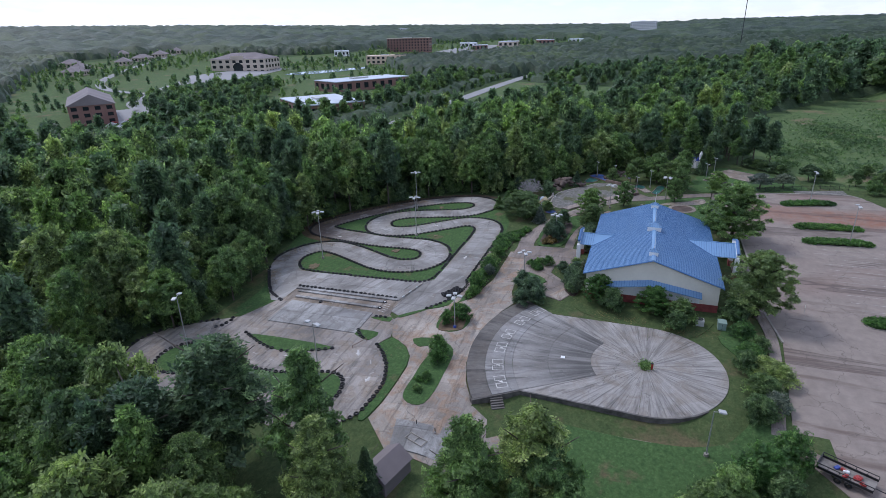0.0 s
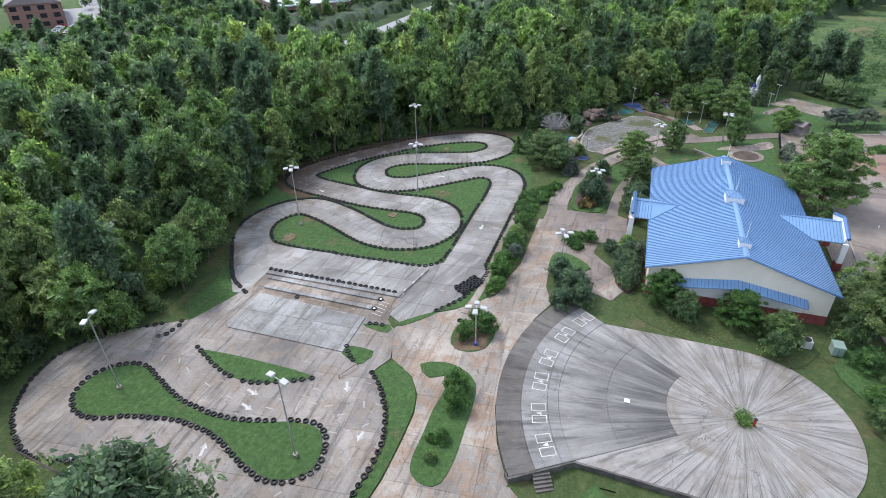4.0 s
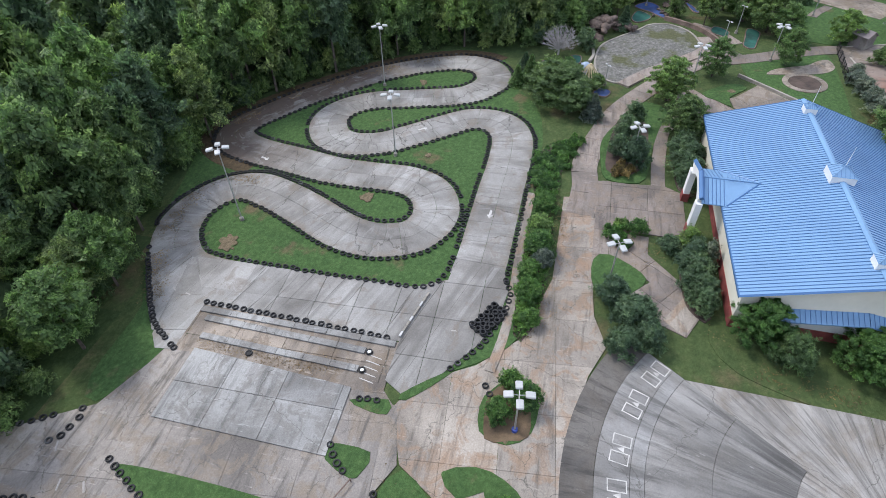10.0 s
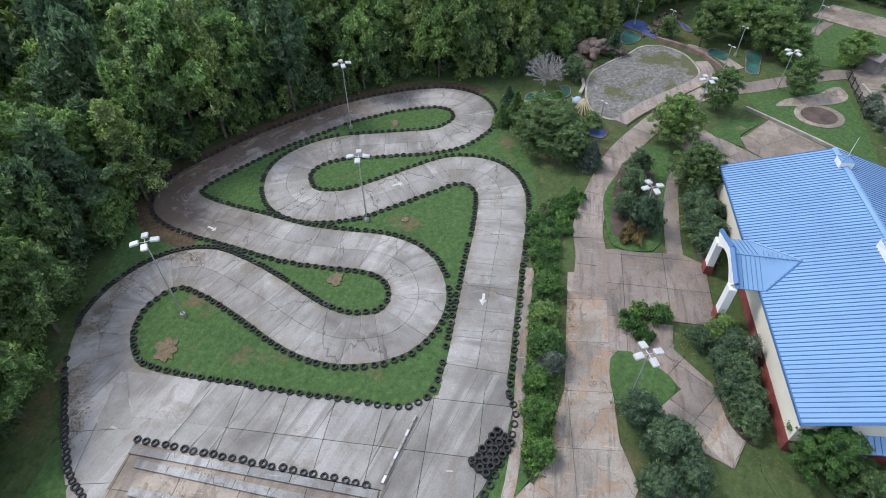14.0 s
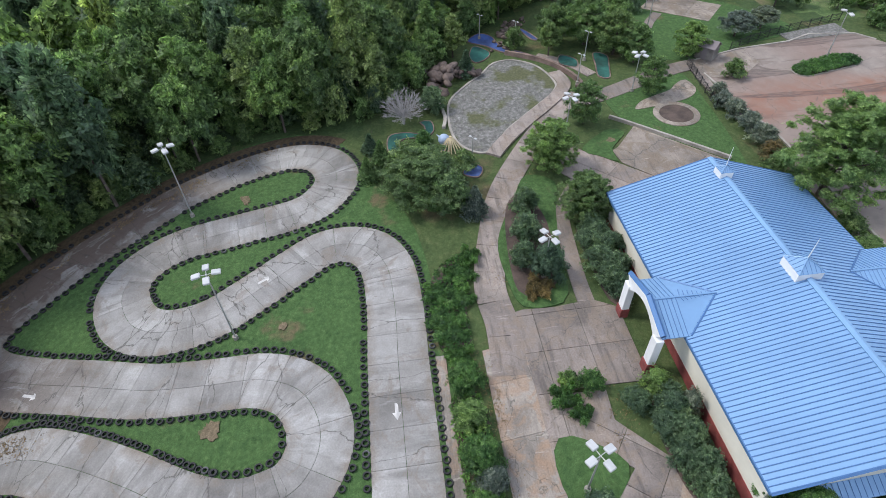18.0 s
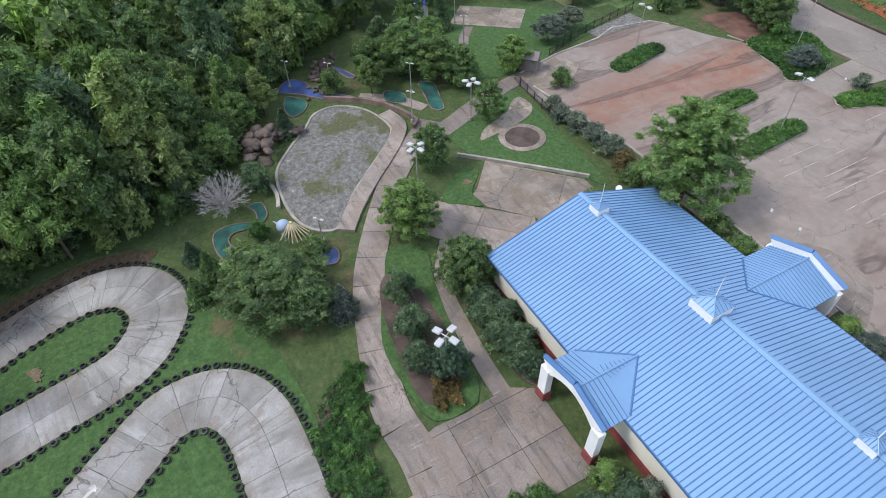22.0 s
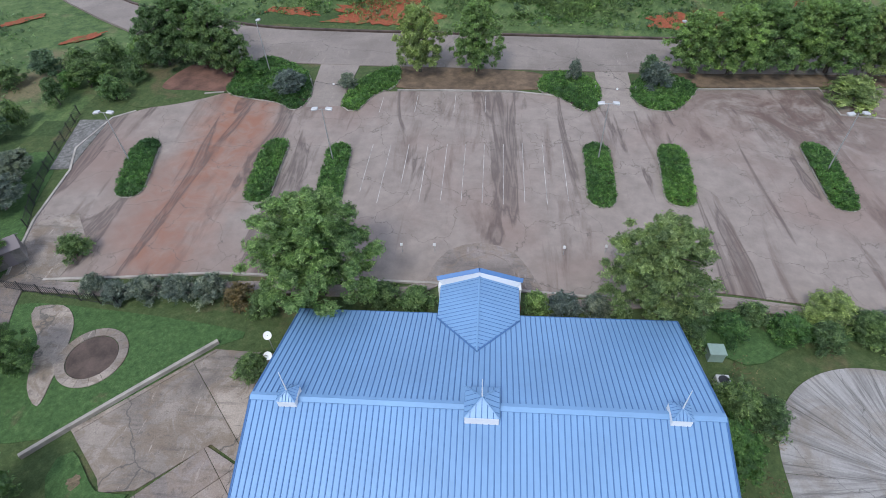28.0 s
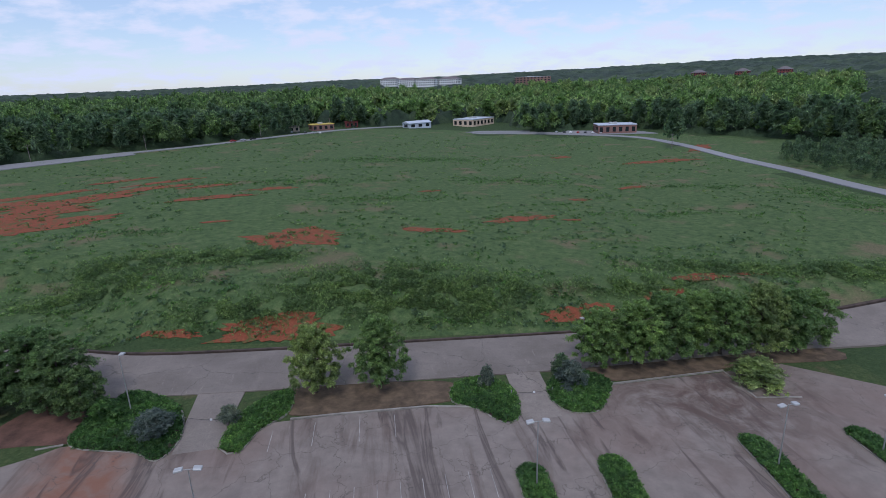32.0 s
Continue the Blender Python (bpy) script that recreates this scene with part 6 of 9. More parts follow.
for x, y, h in ((-50.1, -4.5, 5.0), (-57.9, -0.9, 5.0), (-71.2, -17.2, 4.5), (-32.7, -24.8, 3.6), (-60.2, -28.5, 5.0), (-68.4, 14.7, 5.0), (-76.9, 17.6, 5.0), (-66.4, -11.5, 4.5)):
    lamp_post(x, y, h, 2, 40, M_KERB, "slim pale path lamp in the golf garden", "path lamps")

# ---- small things round the hall ----
cab = thing("utility_cabinet", "grey-green metal utility cabinet on the grass", "cabinet", 22.1, 11.2, ground(22.1, 11.2))
part("body", boxed(-0.72, 0.72, -0.6, 0.6, 0, 1.2, bevel=0.04), M_GREENBOX, cab)
part("lid", boxed(-0.78, 0.78, -0.66, 0.66, 1.2, 1.34, bevel=0.04), M_GREENBOX, cab)
part("door_seam", boxed(0.72, 0.735, -0.02, 0.02, 0.12, 1.1), M_DARK, cab)
unit = thing("air_conditioner", "pale metal air conditioning unit beside the hall", "air conditioner", 21.9, 8.0, ground(21.9, 8.0))
part("body", boxed(-0.6, 0.6, -0.6, 0.6, 0.05, 1.1, bevel=0.05), M_LAMPHEAD, unit)
part("fan_grille", rod(bmesh.new(), (0, 0, 1.1), (0, 0, 1.15), 0.48, n=16), M_DARK, unit)
for x, y, z in ((-20.4, 9.0, 3.0), (-20.0, 7.2, 2.2)):
    d = thing("satellite_dish", "white satellite dish on a steel mast", "satellite dish", x, y, ground(x, y), group="satellite dishes")
    d.scale = (0.72, 0.72, 0.8)
    part("mast", rod(bmesh.new(), (0, 0, 0), (0, 0, z), 0.05, n=8), M_STEEL, d)
    bm = bmesh.new()
    rows_ = [[bm.verts.new((r * math.cos(k * math.pi / 9), r * math.sin(k * math.pi / 9), 0.35 * r * r + o)) for k in range(18)] for r, o in ((0.06, 0), (0.3, 0), (0.55, 0), (0.55, -0.03), (0.3, -0.03), (0.06, -0.03))]
    for p, q in zip(rows_, rows_[1:]):
        for k in range(18):
            bm.faces.new((p[k - 1], p[k], q[k], q[k - 1]))
    bmesh.ops.recalc_face_normals(bm, faces=bm.faces)
    part("reflector", bm, M_WHITE, d).matrix_local = pose(0, 0, z + 0.1, 30, 15, 0)
for x, y in ((-5.8, 23.3), (-9.5, 23.1), (8.8, 23.9), (13.5, 24.4)):
    s = thing("bay_sign", "small faded sign plate on a thin post", "sign", x, y, ground(x, y), group="bay signs")
    part("post", rod(bmesh.new(), (0, 0, 0), (0, 0, 1.5), 0.03, n=6), M_STEEL, s)
    part("plate", boxed(-0.16, 0.16, -0.035, -0.02, 1.05, 1.5), M_WHITE, s)
# chains across the drive mouths
for a, b in (((-29.4, 60.6), (-22.4, 59.6)), ((16.8, 62.0), (23.2, 62.2))):
    c = thing("chain_barrier", "rusty chain hung across the drive mouth", "chain", group="chain barriers")
    bm = bmesh.new()
    pts = [Vector((*between(a, b, k / 10), 0.75 - 0.35 * (1 - (k / 5 - 1) ** 2))) for k in range(11)]
    for p in pts:
        p.z += ground(p.x, p.y)
    for p, q in zip(pts, pts[1:]):
        rod(bm, p, q, 0.035, n=5)
    part("chain", bm, M_WALLSTONE, c)
    for p in (a, b):
        part("post", rod(bmesh.new(), (*p, ground(*p) - 0.1), (*p, ground(*p) + 0.95), 0.07, n=8), M_STEEL, c)
    m = between(a, b, 0.55)
    part("tag", boxed(m[0] - 0.16, m[0] + 0.16, m[1] - 0.06, m[1] - 0.04, ground(*m) + 0.3, ground(*m) + 0.6), M_WHITE, c)

# iron fence west of the car park
FENCE = [(-39.4, 13.6), (-46.2, 14.4), (-53.0, 15.2)]
for line in ([(-38.4, 13.4), (-46.2, 14.4), (-52.6, 15.2)], [(-55.8, 24.5), (-58.2, 30.0), (-60.4, 37.0), (-62.0, 44.0), (-63.4, 50.0)]):
    f = thing("iron_fence", "black iron picket fence", "fence", group="iron fences")
    for x, y, a in evenly(line, 2.4):
        part("post", boxed(x - 0.05, x + 0.05, y - 0.05, y + 0.05, ground(x, y) - 0.1, ground(x, y) + 1.65), M_DARK, f)
    for x, y, a in evenly(line, 0.3):
        part("picket", boxed(x - 0.018, x + 0.018, y - 0.018, y + 0.018, ground(x, y) + 0.05, ground(x, y) + 1.5), M_DARK, f)
    for h in (0.25, 1.3):
        for p, q in zip(line, line[1:]):
            part("rail", rod(bmesh.new(), (*p, ground(*p) + h), (*q, ground(*q) + h), 0.03, n=5), M_DARK, f)


def shed(x, y, turn, w, d, h, label, wall=M_WOOD, top=M_SHINGLE):
    z = ground(x, y)
    s = thing("shed", label, "shed", x, y, z, turn)
    for x0, x1, y0, y1 in ((-w, w, -d, -d + 0.08), (-w, w, d - 0.08, d), (-w, -w + 0.08, -d + 0.08, d - 0.08), (w - 0.08, w, -d + 0.08, d - 0.08)):
        part("wall", boxed(x0, x1, y0, y1, -0.3, h), wall, s)
    for sgn in (-1, 1):
        bm = bmesh.new()
        q = [(-w - 0.2, sgn * (d + 0.25), h - 0.1), (w + 0.2, sgn * (d + 0.25), h - 0.1), (w + 0.2, 0, h + d * 0.7), (-w - 0.2, 0, h + d * 0.7)]
        a = [bm.verts.new(p) for p in q]
        b = [bm.verts.new((p[0], p[1], p[2] - 0.08)) for p in q]
        bm.faces.new(a)
        bm.faces.new(b[::-1])
        for i in range(4):
            bm.faces.new((a[i - 1], b[i - 1], b[i], a[i]))
        bmesh.ops.recalc_face_normals(bm, faces=bm.faces)
        part("roof_slope", bm, top, s)
    for sgn in (-1, 1):
        bm = bmesh.new()
        v = [bm.verts.new((sgn * w, yy, zz)) for yy, zz in ((-d, h), (d, h), (0, h + d * 0.68))]
        u = [bm.verts.new((sgn * (w - 0.08), p.co.y, p.co.z)) for p in v]
        bm.faces.new(v)
        bm.faces.new(u[::-1])
        for i in range(3):
            bm.faces.new((v[i - 1], u[i - 1], u[i], v[i]))
        bmesh.ops.recalc_face_normals(bm, faces=bm.faces)
        part("gable", bm, wall, s)
    part("door", boxed(-0.45, 0.45, -d - 0.03, -d - 0.002, 0, min(2.0, h - 0.2), bevel=0.005), M_SHINGLE, s)


shed(-54.4, 19.4, 40, 1.5, 1.2, 2.3, "small weathered grey timber kiosk by the gate")
shed(66.0, -27.6, -15, 2.3, 1.7, 1.9, "grey timber shed under the trees", M_SHINGLE, M_SHINGLE)
gr_slab = thing("service_slab", "bleached concrete slab with old pipe stubs", "slab", kind="structure")
slabs(gr_slab, "panel", [(56.7, -30.6), (61.6, -29.4), (61.8, -18.3), (58.0, -18.0), (56.2, -21.3)], 4.2, 0.1, 0.04, 0.09, 0.2, M_PIT)
for x, y in ((57.0, -27.6), (57.6, -24.8), (58.0, -22.0), (60.0, -20.0)):
    s = thing("pipe_stub", "short dark pipe stub standing in the slab", "pipe", x, y, ground(x, y) + 0.08, group="pipe stubs")
    part("pipe", rod(bmesh.new(), (0, 0, 0), (0, 0, 0.7), 0.07, n=8), M_WALLSTONE, s)
    part("flange", rod(bmesh.new(), (0, 0, 0), (0, 0, 0.05), 0.14, n=10), M_STEEL, s)
hat = thing("floor_hatch", "pale rectangular frame lying on the slab", "hatch", 59.6, -26.6, ground(59.6, -26.6) + 0.1, 70)
for x0, x1, y0, y1 in ((-1.4, 1.4, -0.6, -0.5), (-1.4, 1.4, 0.5, 0.6), (-1.4, -1.3, -0.49, 0.49), (1.3, 1.4, -0.49, 0.49), (-0.05, 0.05, -0.49, 0.49)):
    part("frame_bar", boxed(x0, x1, y0, y1, 0, 0.1, bevel=0.01), M_KERB, hat)

# trailer with scrap at the east end of the car park
tr = thing("cargo_trailer", "dark open cargo trailer loaded with red scrap", "trailer", 51.2, 21.2, ground(51.2, 21.2), 62)
part("bed", boxed(-2.6, 2.6, -1.15, 1.15, 0.6, 0.72, bevel=0.02), M_WOOD, tr)
for x0, x1, y0, y1 in ((-2.6, 2.6, -1.2, -1.13), (-2.6, 2.6, 1.13, 1.2), (-2.67, -2.6, -1.2, 1.2)):
    sd = part("side_panel", boxed(x0, x1, y0, y1, 0.72, 1.0), M_DARK, tr)
    part("top_rail", boxed(x0, x1, y0, y1, 1.35, 1.42), M_DARK, tr)
for i in range(6):
    for y in (-1.16, 1.16):
        part("stake", boxed(-2.6 + 1.04 * i - 0.03, -2.6 + 1.04 * i + 0.03, y - 0.03, y + 0.03, 1.0, 1.35), M_DARK, tr)
for x, y in ((-0.5, -1.3), (0.5, -1.3), (-0.5, 1.3), (0.5, 1.3)):
    w = part_of("wheel", TYRE, M_RUBBER, tr)
    w.matrix_local = pose(x, y + 0.1, 0.38, 90, 0, 0)
part("drawbar", rod(bmesh.new(), (2.6, 0, 0.6), (4.0, 0, 0.55), 0.06, n=6), M_DARK, tr)
for i in range(9):
    sc = part("scrap", boxed(-0.3, 0.3, -0.2, 0.2, 0, 0.3, bevel=0.06), (M_REDPAINT, M_BLUEPAINT, M_WHITE)[0 if i < 6 else i - 6], tr)
    sc.matrix_local = pose(rt.uniform(-1.8, 1.6), rt.uniform(-0.7, 0.7), 0.72, rt.uniform(-25, 25), rt.uniform(-25, 25), rt.uniform(0, 180))

# rock outcrop and ornaments of the golf garden
def boulder(x, y, z, sx, sy, sz, seed, parent):
    bm = bmesh.new()
    bmesh.ops.create_icosphere(bm, subdivisions=2, radius=1)
    for v in bm.verts:
        v.co *= 0.82 + 0.36 * noise.noise(v.co * 1.3 + Vector((seed * 7.1, seed, 3)))
        v.co = Vector((v.co.x * sx, v.co.y * sy, v.co.z * sz))
    part("boulder", bm, M_ROCK, parent, "", True).matrix_world = pose(x, y, z, rt.uniform(-20, 20), rt.uniform(-20, 20), rt.uniform(0, 360))


rocks = thing("rock_waterfall", "brown artificial rock waterfall by the pond", "rockwork")
rk = random.Random(11)
for i in range(40):
    k = rk.random()
    line = ((-53.0, -27.2), (-56.9, -26.4), (-56.4, -22.2), (-56.6, -18.8))
    x, y = between(line[int(k * 2.999)], line[int(k * 2.999) + 1], k * 2.999 % 1)
    spread = 1.5 if k < 0.5 else 0.6
    x, y = x + rk.uniform(-spread, spread), y + rk.uniform(-spread, spread)
    tall = 2.6 if k < 0.5 else 1.5
    big = rk.uniform(0.8, 1.0) if k < 0.5 else 0.62
    boulder(x, y, ground(x, y) + rk.uniform(0.2, tall), big * rk.uniform(0.9, 1.7), big * rk.uniform(0.8, 1.2), big * rk.uniform(0.55, 0.9), i, rocks)
creek = thing("rock_creek", "tumbled pale rocks along a dry creek", "rocks")
for i in range(60):
    k = rk.random()
    x, y = between((-66.0, -14.5), (-78.0, -8.5), k)
    x, y = x + rk.uniform(-1.8, 1.8), y + rk.uniform(-1.8, 1.8)
    boulder(x, y, ground(x, y) + 0.2, rk.uniform(0.3, 0.9), rk.uniform(0.3, 0.8), rk.uniform(0.2, 0.5), i + 100, creek)
bm = bmesh.new()
bmesh.ops.create_icosphere(bm, subdivisions=3, radius=1.15, matrix=Matrix.Translation((0, 0, 2.3)))
rod(bm, (0, 0, 0), (0, 0, 1.4), 0.5, 0.7, 10)
rod(bm, (-0.9, -0.6, 2.2), (-2.0, -1.2, 2.3), 0.22, 0.08, 8)
orn = part("round_statue", bm, plain("pale_blue_fibreglass", (0.34, 0.42, 0.55), 0.5, 0, 0.2, 1.0), None, "", True)
orn.matrix_world = pose(-36.0, -28.4, ground(-36.0, -28.4)) @ Matrix.Scale(0.72, 4)
tagged(orn, "round pale blue fibreglass golf statue", "statue")
frame_ = thing("wooden_ribs", "pale timber ribs fanned over a golf tunnel", "timber frame", -35.0, -27.6, ground(-35.0, -27.6))
for i in range(9):
    a = radians(-70 + 17 * i)
    part("rib", rod(bmesh.new(), (0.3 * math.cos(a), 0.3 * math.sin(a), 2.6), (1.9 * math.cos(a), 1.9 * math.sin(a), 1.0), 0.09, 0.07, 6), plain("bleached_timber", (0.55, 0.45, 0.28), 0.8, 0, 0.2, 3) if i == 0 else bpy.data.materials["bleached_timber"], frame_)
part("hub", rod(bmesh.new(), (0, 0, 0), (0, 0, 2.7), 0.2, n=8), bpy.data.materials["bleached_timber"], frame_)
cas = thing("toy_castle", "small white and blue mini golf castle", "castle", -84.6, 13.2, ground(-84.6, 13.2), 30)
for x, y, h in ((-1.0, -0.8, 3.2), (1.0, -0.8, 2.8), (0, 0.9, 4.4), (1.9, 0.4, 2.4)):
    tw = part("tower", rod(bmesh.new(), (x, y, 0), (x, y, h), 0.5, n=12), M_WHITE, cas)
    part("spire", rod(bmesh.new(), (x, y, h), (x, y, h + 1.3), 0.62, 0.02, 12), M_BLUEPAINT if h < 4 else M_WHITE, tw)
part("wall", boxed(-1.2, 1.2, -0.9, 0.9, 0, 1.9, bevel=0.03), M_WHITE, cas)

# ---- plants ----
def quad_mesh(name, corners, mats=None, slots=()):
    """A mesh of loose leaves from an array of n x 3 x 3 corners."""
    n = len(corners)
    me = bpy.data.meshes.new(name)
    me.vertices.add(3 * n)
    me.vertices.foreach_set("co", np.ascontiguousarray(corners, dtype=np.float32).ravel())
    me.loops.add(3 * n)
    me.loops.foreach_set("vertex_index", np.arange(3 * n, dtype=np.int32))
    me.polygons.add(n)
    me.polygons.foreach_set("loop_start", np.arange(0, 3 * n, 3, dtype=np.int32))
    me.polygons.foreach_set("loop_total", np.full(n, 3, dtype=np.int32))
    for m in slots:
        me.materials.append(m)
    if mats is not None:
        me.polygons.foreach_set("material_index", np.asarray(mats, dtype=np.int32))
    me.uv_layers.new(name="spray").data.foreach_set("uv", np.tile(np.array([0, 0, 1, 0, 0.5, 1.1], dtype=np.float32), n))
    me.update(calc_edges=True)
    return me


def leaf_quads(places, normals, size, rng, long=1.25, limp=0.0):
    """Small leaf sprays at the places, roughly square to the normals."""
    n = len(places)
    nrm = normals + rng.normal(0, 0.85, (n, 3))
    nrm[:, 2] += 0.25
    nrm /= np.linalg.norm(nrm, axis=1, keepdims=True) + 1e-9
    side = np.cross(nrm, rng.normal(0, 1, (n, 3)))
    side /= np.linalg.norm(side, axis=1, keepdims=True) + 1e-9
    up = np.cross(nrm, side)
    if limp:
        up[:, 2] -= limp
    s = 1.22 * size * rng.uniform(0.65, 1.4, (n, 1))
    a, b = side * s * 0.5, up * s * 0.5 * long
    k = rng.uniform(0.35, 1.0, (n, 1))
    return np.stack([places - a - b * k, places + a - b * (1.35 - k), places + a * (k - 0.6) + b], 1)


def crown_quads(kind, seed, count, leaf):
    """The leaves of a crown about 8 m high: lobes set round a stem, with gaps between them."""
    rng = np.random.default_rng(seed)
    places, normals = [], []
    if kind in ("round", "tall", "full", "great", "shrub", "low"):
        lobes = min({"round": 64, "tall": 56, "full": 90, "great": 240, "shrub": 30, "low": 14}[kind], max(6, count // 8))
        for i in range(lobes):
            a = i * 2.399 + rng.uniform(-0.4, 0.4)
            f = (i + 0.5) / lobes
            if kind == "round":
                z, reach = 3.0 + 4.6 * f, 2.5 * math.sin(math.pi * min(1, 0.25 + 0.72 * f)) ** 0.8 * rng.uniform(0.7, 1.15)
                r = rng.uniform(0.5, 1.1) * (1.1 - 0.4 * f)
            elif kind == "great":
                z, reach = 1.3 + 6.4 * f, 2.9 * math.sin(math.pi * min(1, 0.22 + 0.74 * f)) ** 0.6 * rng.uniform(0.45, 1.08)
                r = rng.uniform(0.28, 0.6) * (1.1 - 0.3 * f)
            elif kind == "full":
                z, reach = 1.1 + 6.5 * f, 2.7 * math.sin(math.pi * min(1, 0.2 + 0.76 * f)) ** 0.7 * rng.uniform(0.55, 1.15)
                r = rng.uniform(0.4, 0.95) * (1.1 - 0.35 * f)
            elif kind == "tall":
                z, reach = 2.4 + 6.2 * f, 1.75 * (1.06 - f) ** 0.7 * rng.uniform(0.6, 1.2)
                r = rng.uniform(0.42, 0.9) * (1.1 - 0.5 * f)
            elif kind == "shrub":
                z, reach = 0.7 + 3.2 * f, 1.75 * math.cos(f * 1.35) * rng.uniform(0.8, 1.1)
                r = rng.uniform(0.6, 1.1)
            else:
                z, reach = 0.25 + 0.5 * rng.random(), 1.7 * math.sqrt(f)
                r = rng.uniform(0.5, 0.85)
            if i % 3 == 0:
                reach *= 0.4
            c = np.array([reach * math.cos(a), reach * math.sin(a), z])
            m = max(1, int(count / lobes))
            d = rng.normal(0, 1, (m, 3))
            d /= np.linalg.norm(d, axis=1, keepdims=True)
            d[:, 2] = np.where(d[:, 2] < -0.35, -d[:, 2], d[:, 2])
            rad = r * rng.uniform(0.5, 1.18, (m, 1)) * (0.82 + 0.3 * np.sin(5 * d[:, :1] + i) * np.cos(4 * d[:, 1:2]))
            p = c + d * rad * np.array([1, 1, 0.82])
            places.append(p)
            out = p - np.array([0, 0, 0.55 * z])
            normals.append(d * 0.7 + out / (np.linalg.norm(out, axis=1, keepdims=True) + 1e-9) * 0.5)
        long, limp = 1.2, 0.0
    elif kind == "pine":
        tiers = min(26, max(6, count // 3))
        for i in range(tiers):
            f = (i + 0.5) / tiers
            a = i * 2.399 + rng.uniform(-0.5, 0.5)
            reach = 2.3 * (1 - f) ** 0.6 * rng.uniform(0.55, 1.15)
            z = 3.4 + 5.4 * f
            m = max(1, int(count / tiers))
            t = rng.uniform(0.35, 1.05, (m, 1))
            c = np.array([reach * math.cos(a), reach * math.sin(a), 0.5 * rng.uniform(-0.4, 0.6)])
            p = np.array([0, 0, z]) + c * t + rng.normal(0, 0.36, (m, 3)) * np.array([1, 1, 0.6])
            places.append(p)
            normals.append(rng.normal(0, 0.6, (m, 3)) + np.array([0, 0, 0.9]))
        long, limp = 1.5, 0.2
    else:  # cone
        m = count
        f = rng.random(m) ** 0.75
        a = rng.uniform(0, 2 * math.pi, m)
        tier = 0.78 + 0.22 * np.sin(f * 40)
        r = 1.55 * (1 - f) * tier * rng.uniform(0.75, 1.08, m)
        places.append(np.stack([r * np.cos(a), r * np.sin(a), 0.15 + 4.6 * f], 1))
        normals.append(np.stack([np.cos(a), np.sin(a), np.full(m, 0.5)], 1))
        long, limp = 1.4, 0.35
    return leaf_quads(np.concatenate(places), np.concatenate(normals), leaf, rng, long, limp)


def trunk_mesh(name, seed, high, r, limbs, lean=0.25):
    rng = random.Random(seed)
    bm = bmesh.new()
    p = Vector((0, 0, -0.3))
    n = 4
    for i in range(n):
        q = Vector((rng.uniform(-lean, lean) * (i + 1) / n, rng.uniform(-lean, lean) * (i + 1) / n, high * (i + 1) / n))
        rod(bm, p, q, r * (1 - 0.7 * i / n), r * (1 - 0.7 * (i + 1) / n), 7)
        p = q
    for i in range(limbs):
        a, z = i * 2.4 + rng.uniform(-0.3, 0.3), high * rng.uniform(0.35, 0.9)
        k = high * rng.uniform(0.2, 0.34)
        rod(bm, (0, 0, z), (k * math.cos(a), k * math.sin(a), z + k * 0.8), r * 0.35, r * 0.12, 5)
    me = bpy.data.meshes.new(name)
    bm.to_mesh(me)
    bm.free()
    me.materials.append(M_BARK)
    return me


PROTO = {}
for kind, count, leaf, variants in (("round", 7000, 0.36, 3), ("tall", 6000, 0.34, 2), ("full", 13000, 0.24, 2), ("great", 22000, 0.19, 2), ("shrub", 2200, 0.35, 3), ("pine", 4400, 0.43, 2), ("cone", 2800, 0.32, 1), ("low", 1700, 0.28, 2)):
    for v in range(variants):
        q = crown_quads(kind, 31 * v + len(kind) * 7, count, leaf)
        t = trunk_mesh("trunk", v + len(kind), {"round": 6.0, "full": 6.0, "great": 6.0, "tall": 7.0, "shrub": 2.2, "pine": 8.2, "cone": 4.2, "low": 0.4}[kind], {"round": 0.2, "full": 0.2, "great": 0.2, "tall": 0.17, "shrub": 0.1, "pine": 0.19, "cone": 0.1, "low": 0.04}[kind], {"round": 8, "full": 8, "great": 10, "tall": 8, "shrub": 5, "pine": 8, "cone": 3, "low": 2}[kind])
        PROTO[kind, v] = (q, t)
CROWN = {}
pr = random.Random(3)


def plant(kind, x, y, high, wide, leaf, label, category="tree", group="", name="tree"):
    """A tree or shrub: trunk with limbs, and a crown of leaf sprays, scaled to its height and breadth."""
    tall, broad = {"round": (8.2, 3.7), "full": (8.2, 3.4), "great": (8.2, 3.3), "tall": (9.2, 2.6), "shrub": (4.4, 2.5), "pine": (9.2, 2.5), "cone": (4.9, 1.5), "low": (1.4, 2.3)}[kind]
    v = pr.randrange(max(k[1] for k in PROTO if k[0] == kind) + 1)
    key = (kind, v, leaf)
    if key not in CROWN:
        CROWN[key] = quad_mesh("crown", PROTO[kind, v][0], None, (LEAF[leaf],))
    t = thing(name, label, category, x, y, ground(x, y), pr.uniform(0, 360), group)
    t.scale = (wide / broad, wide / broad, high / tall)
    part_of("trunk", PROTO[kind, v][1], M_BARK, t)
    part_of("crown", CROWN[key], LEAF[leaf], t)
    return t


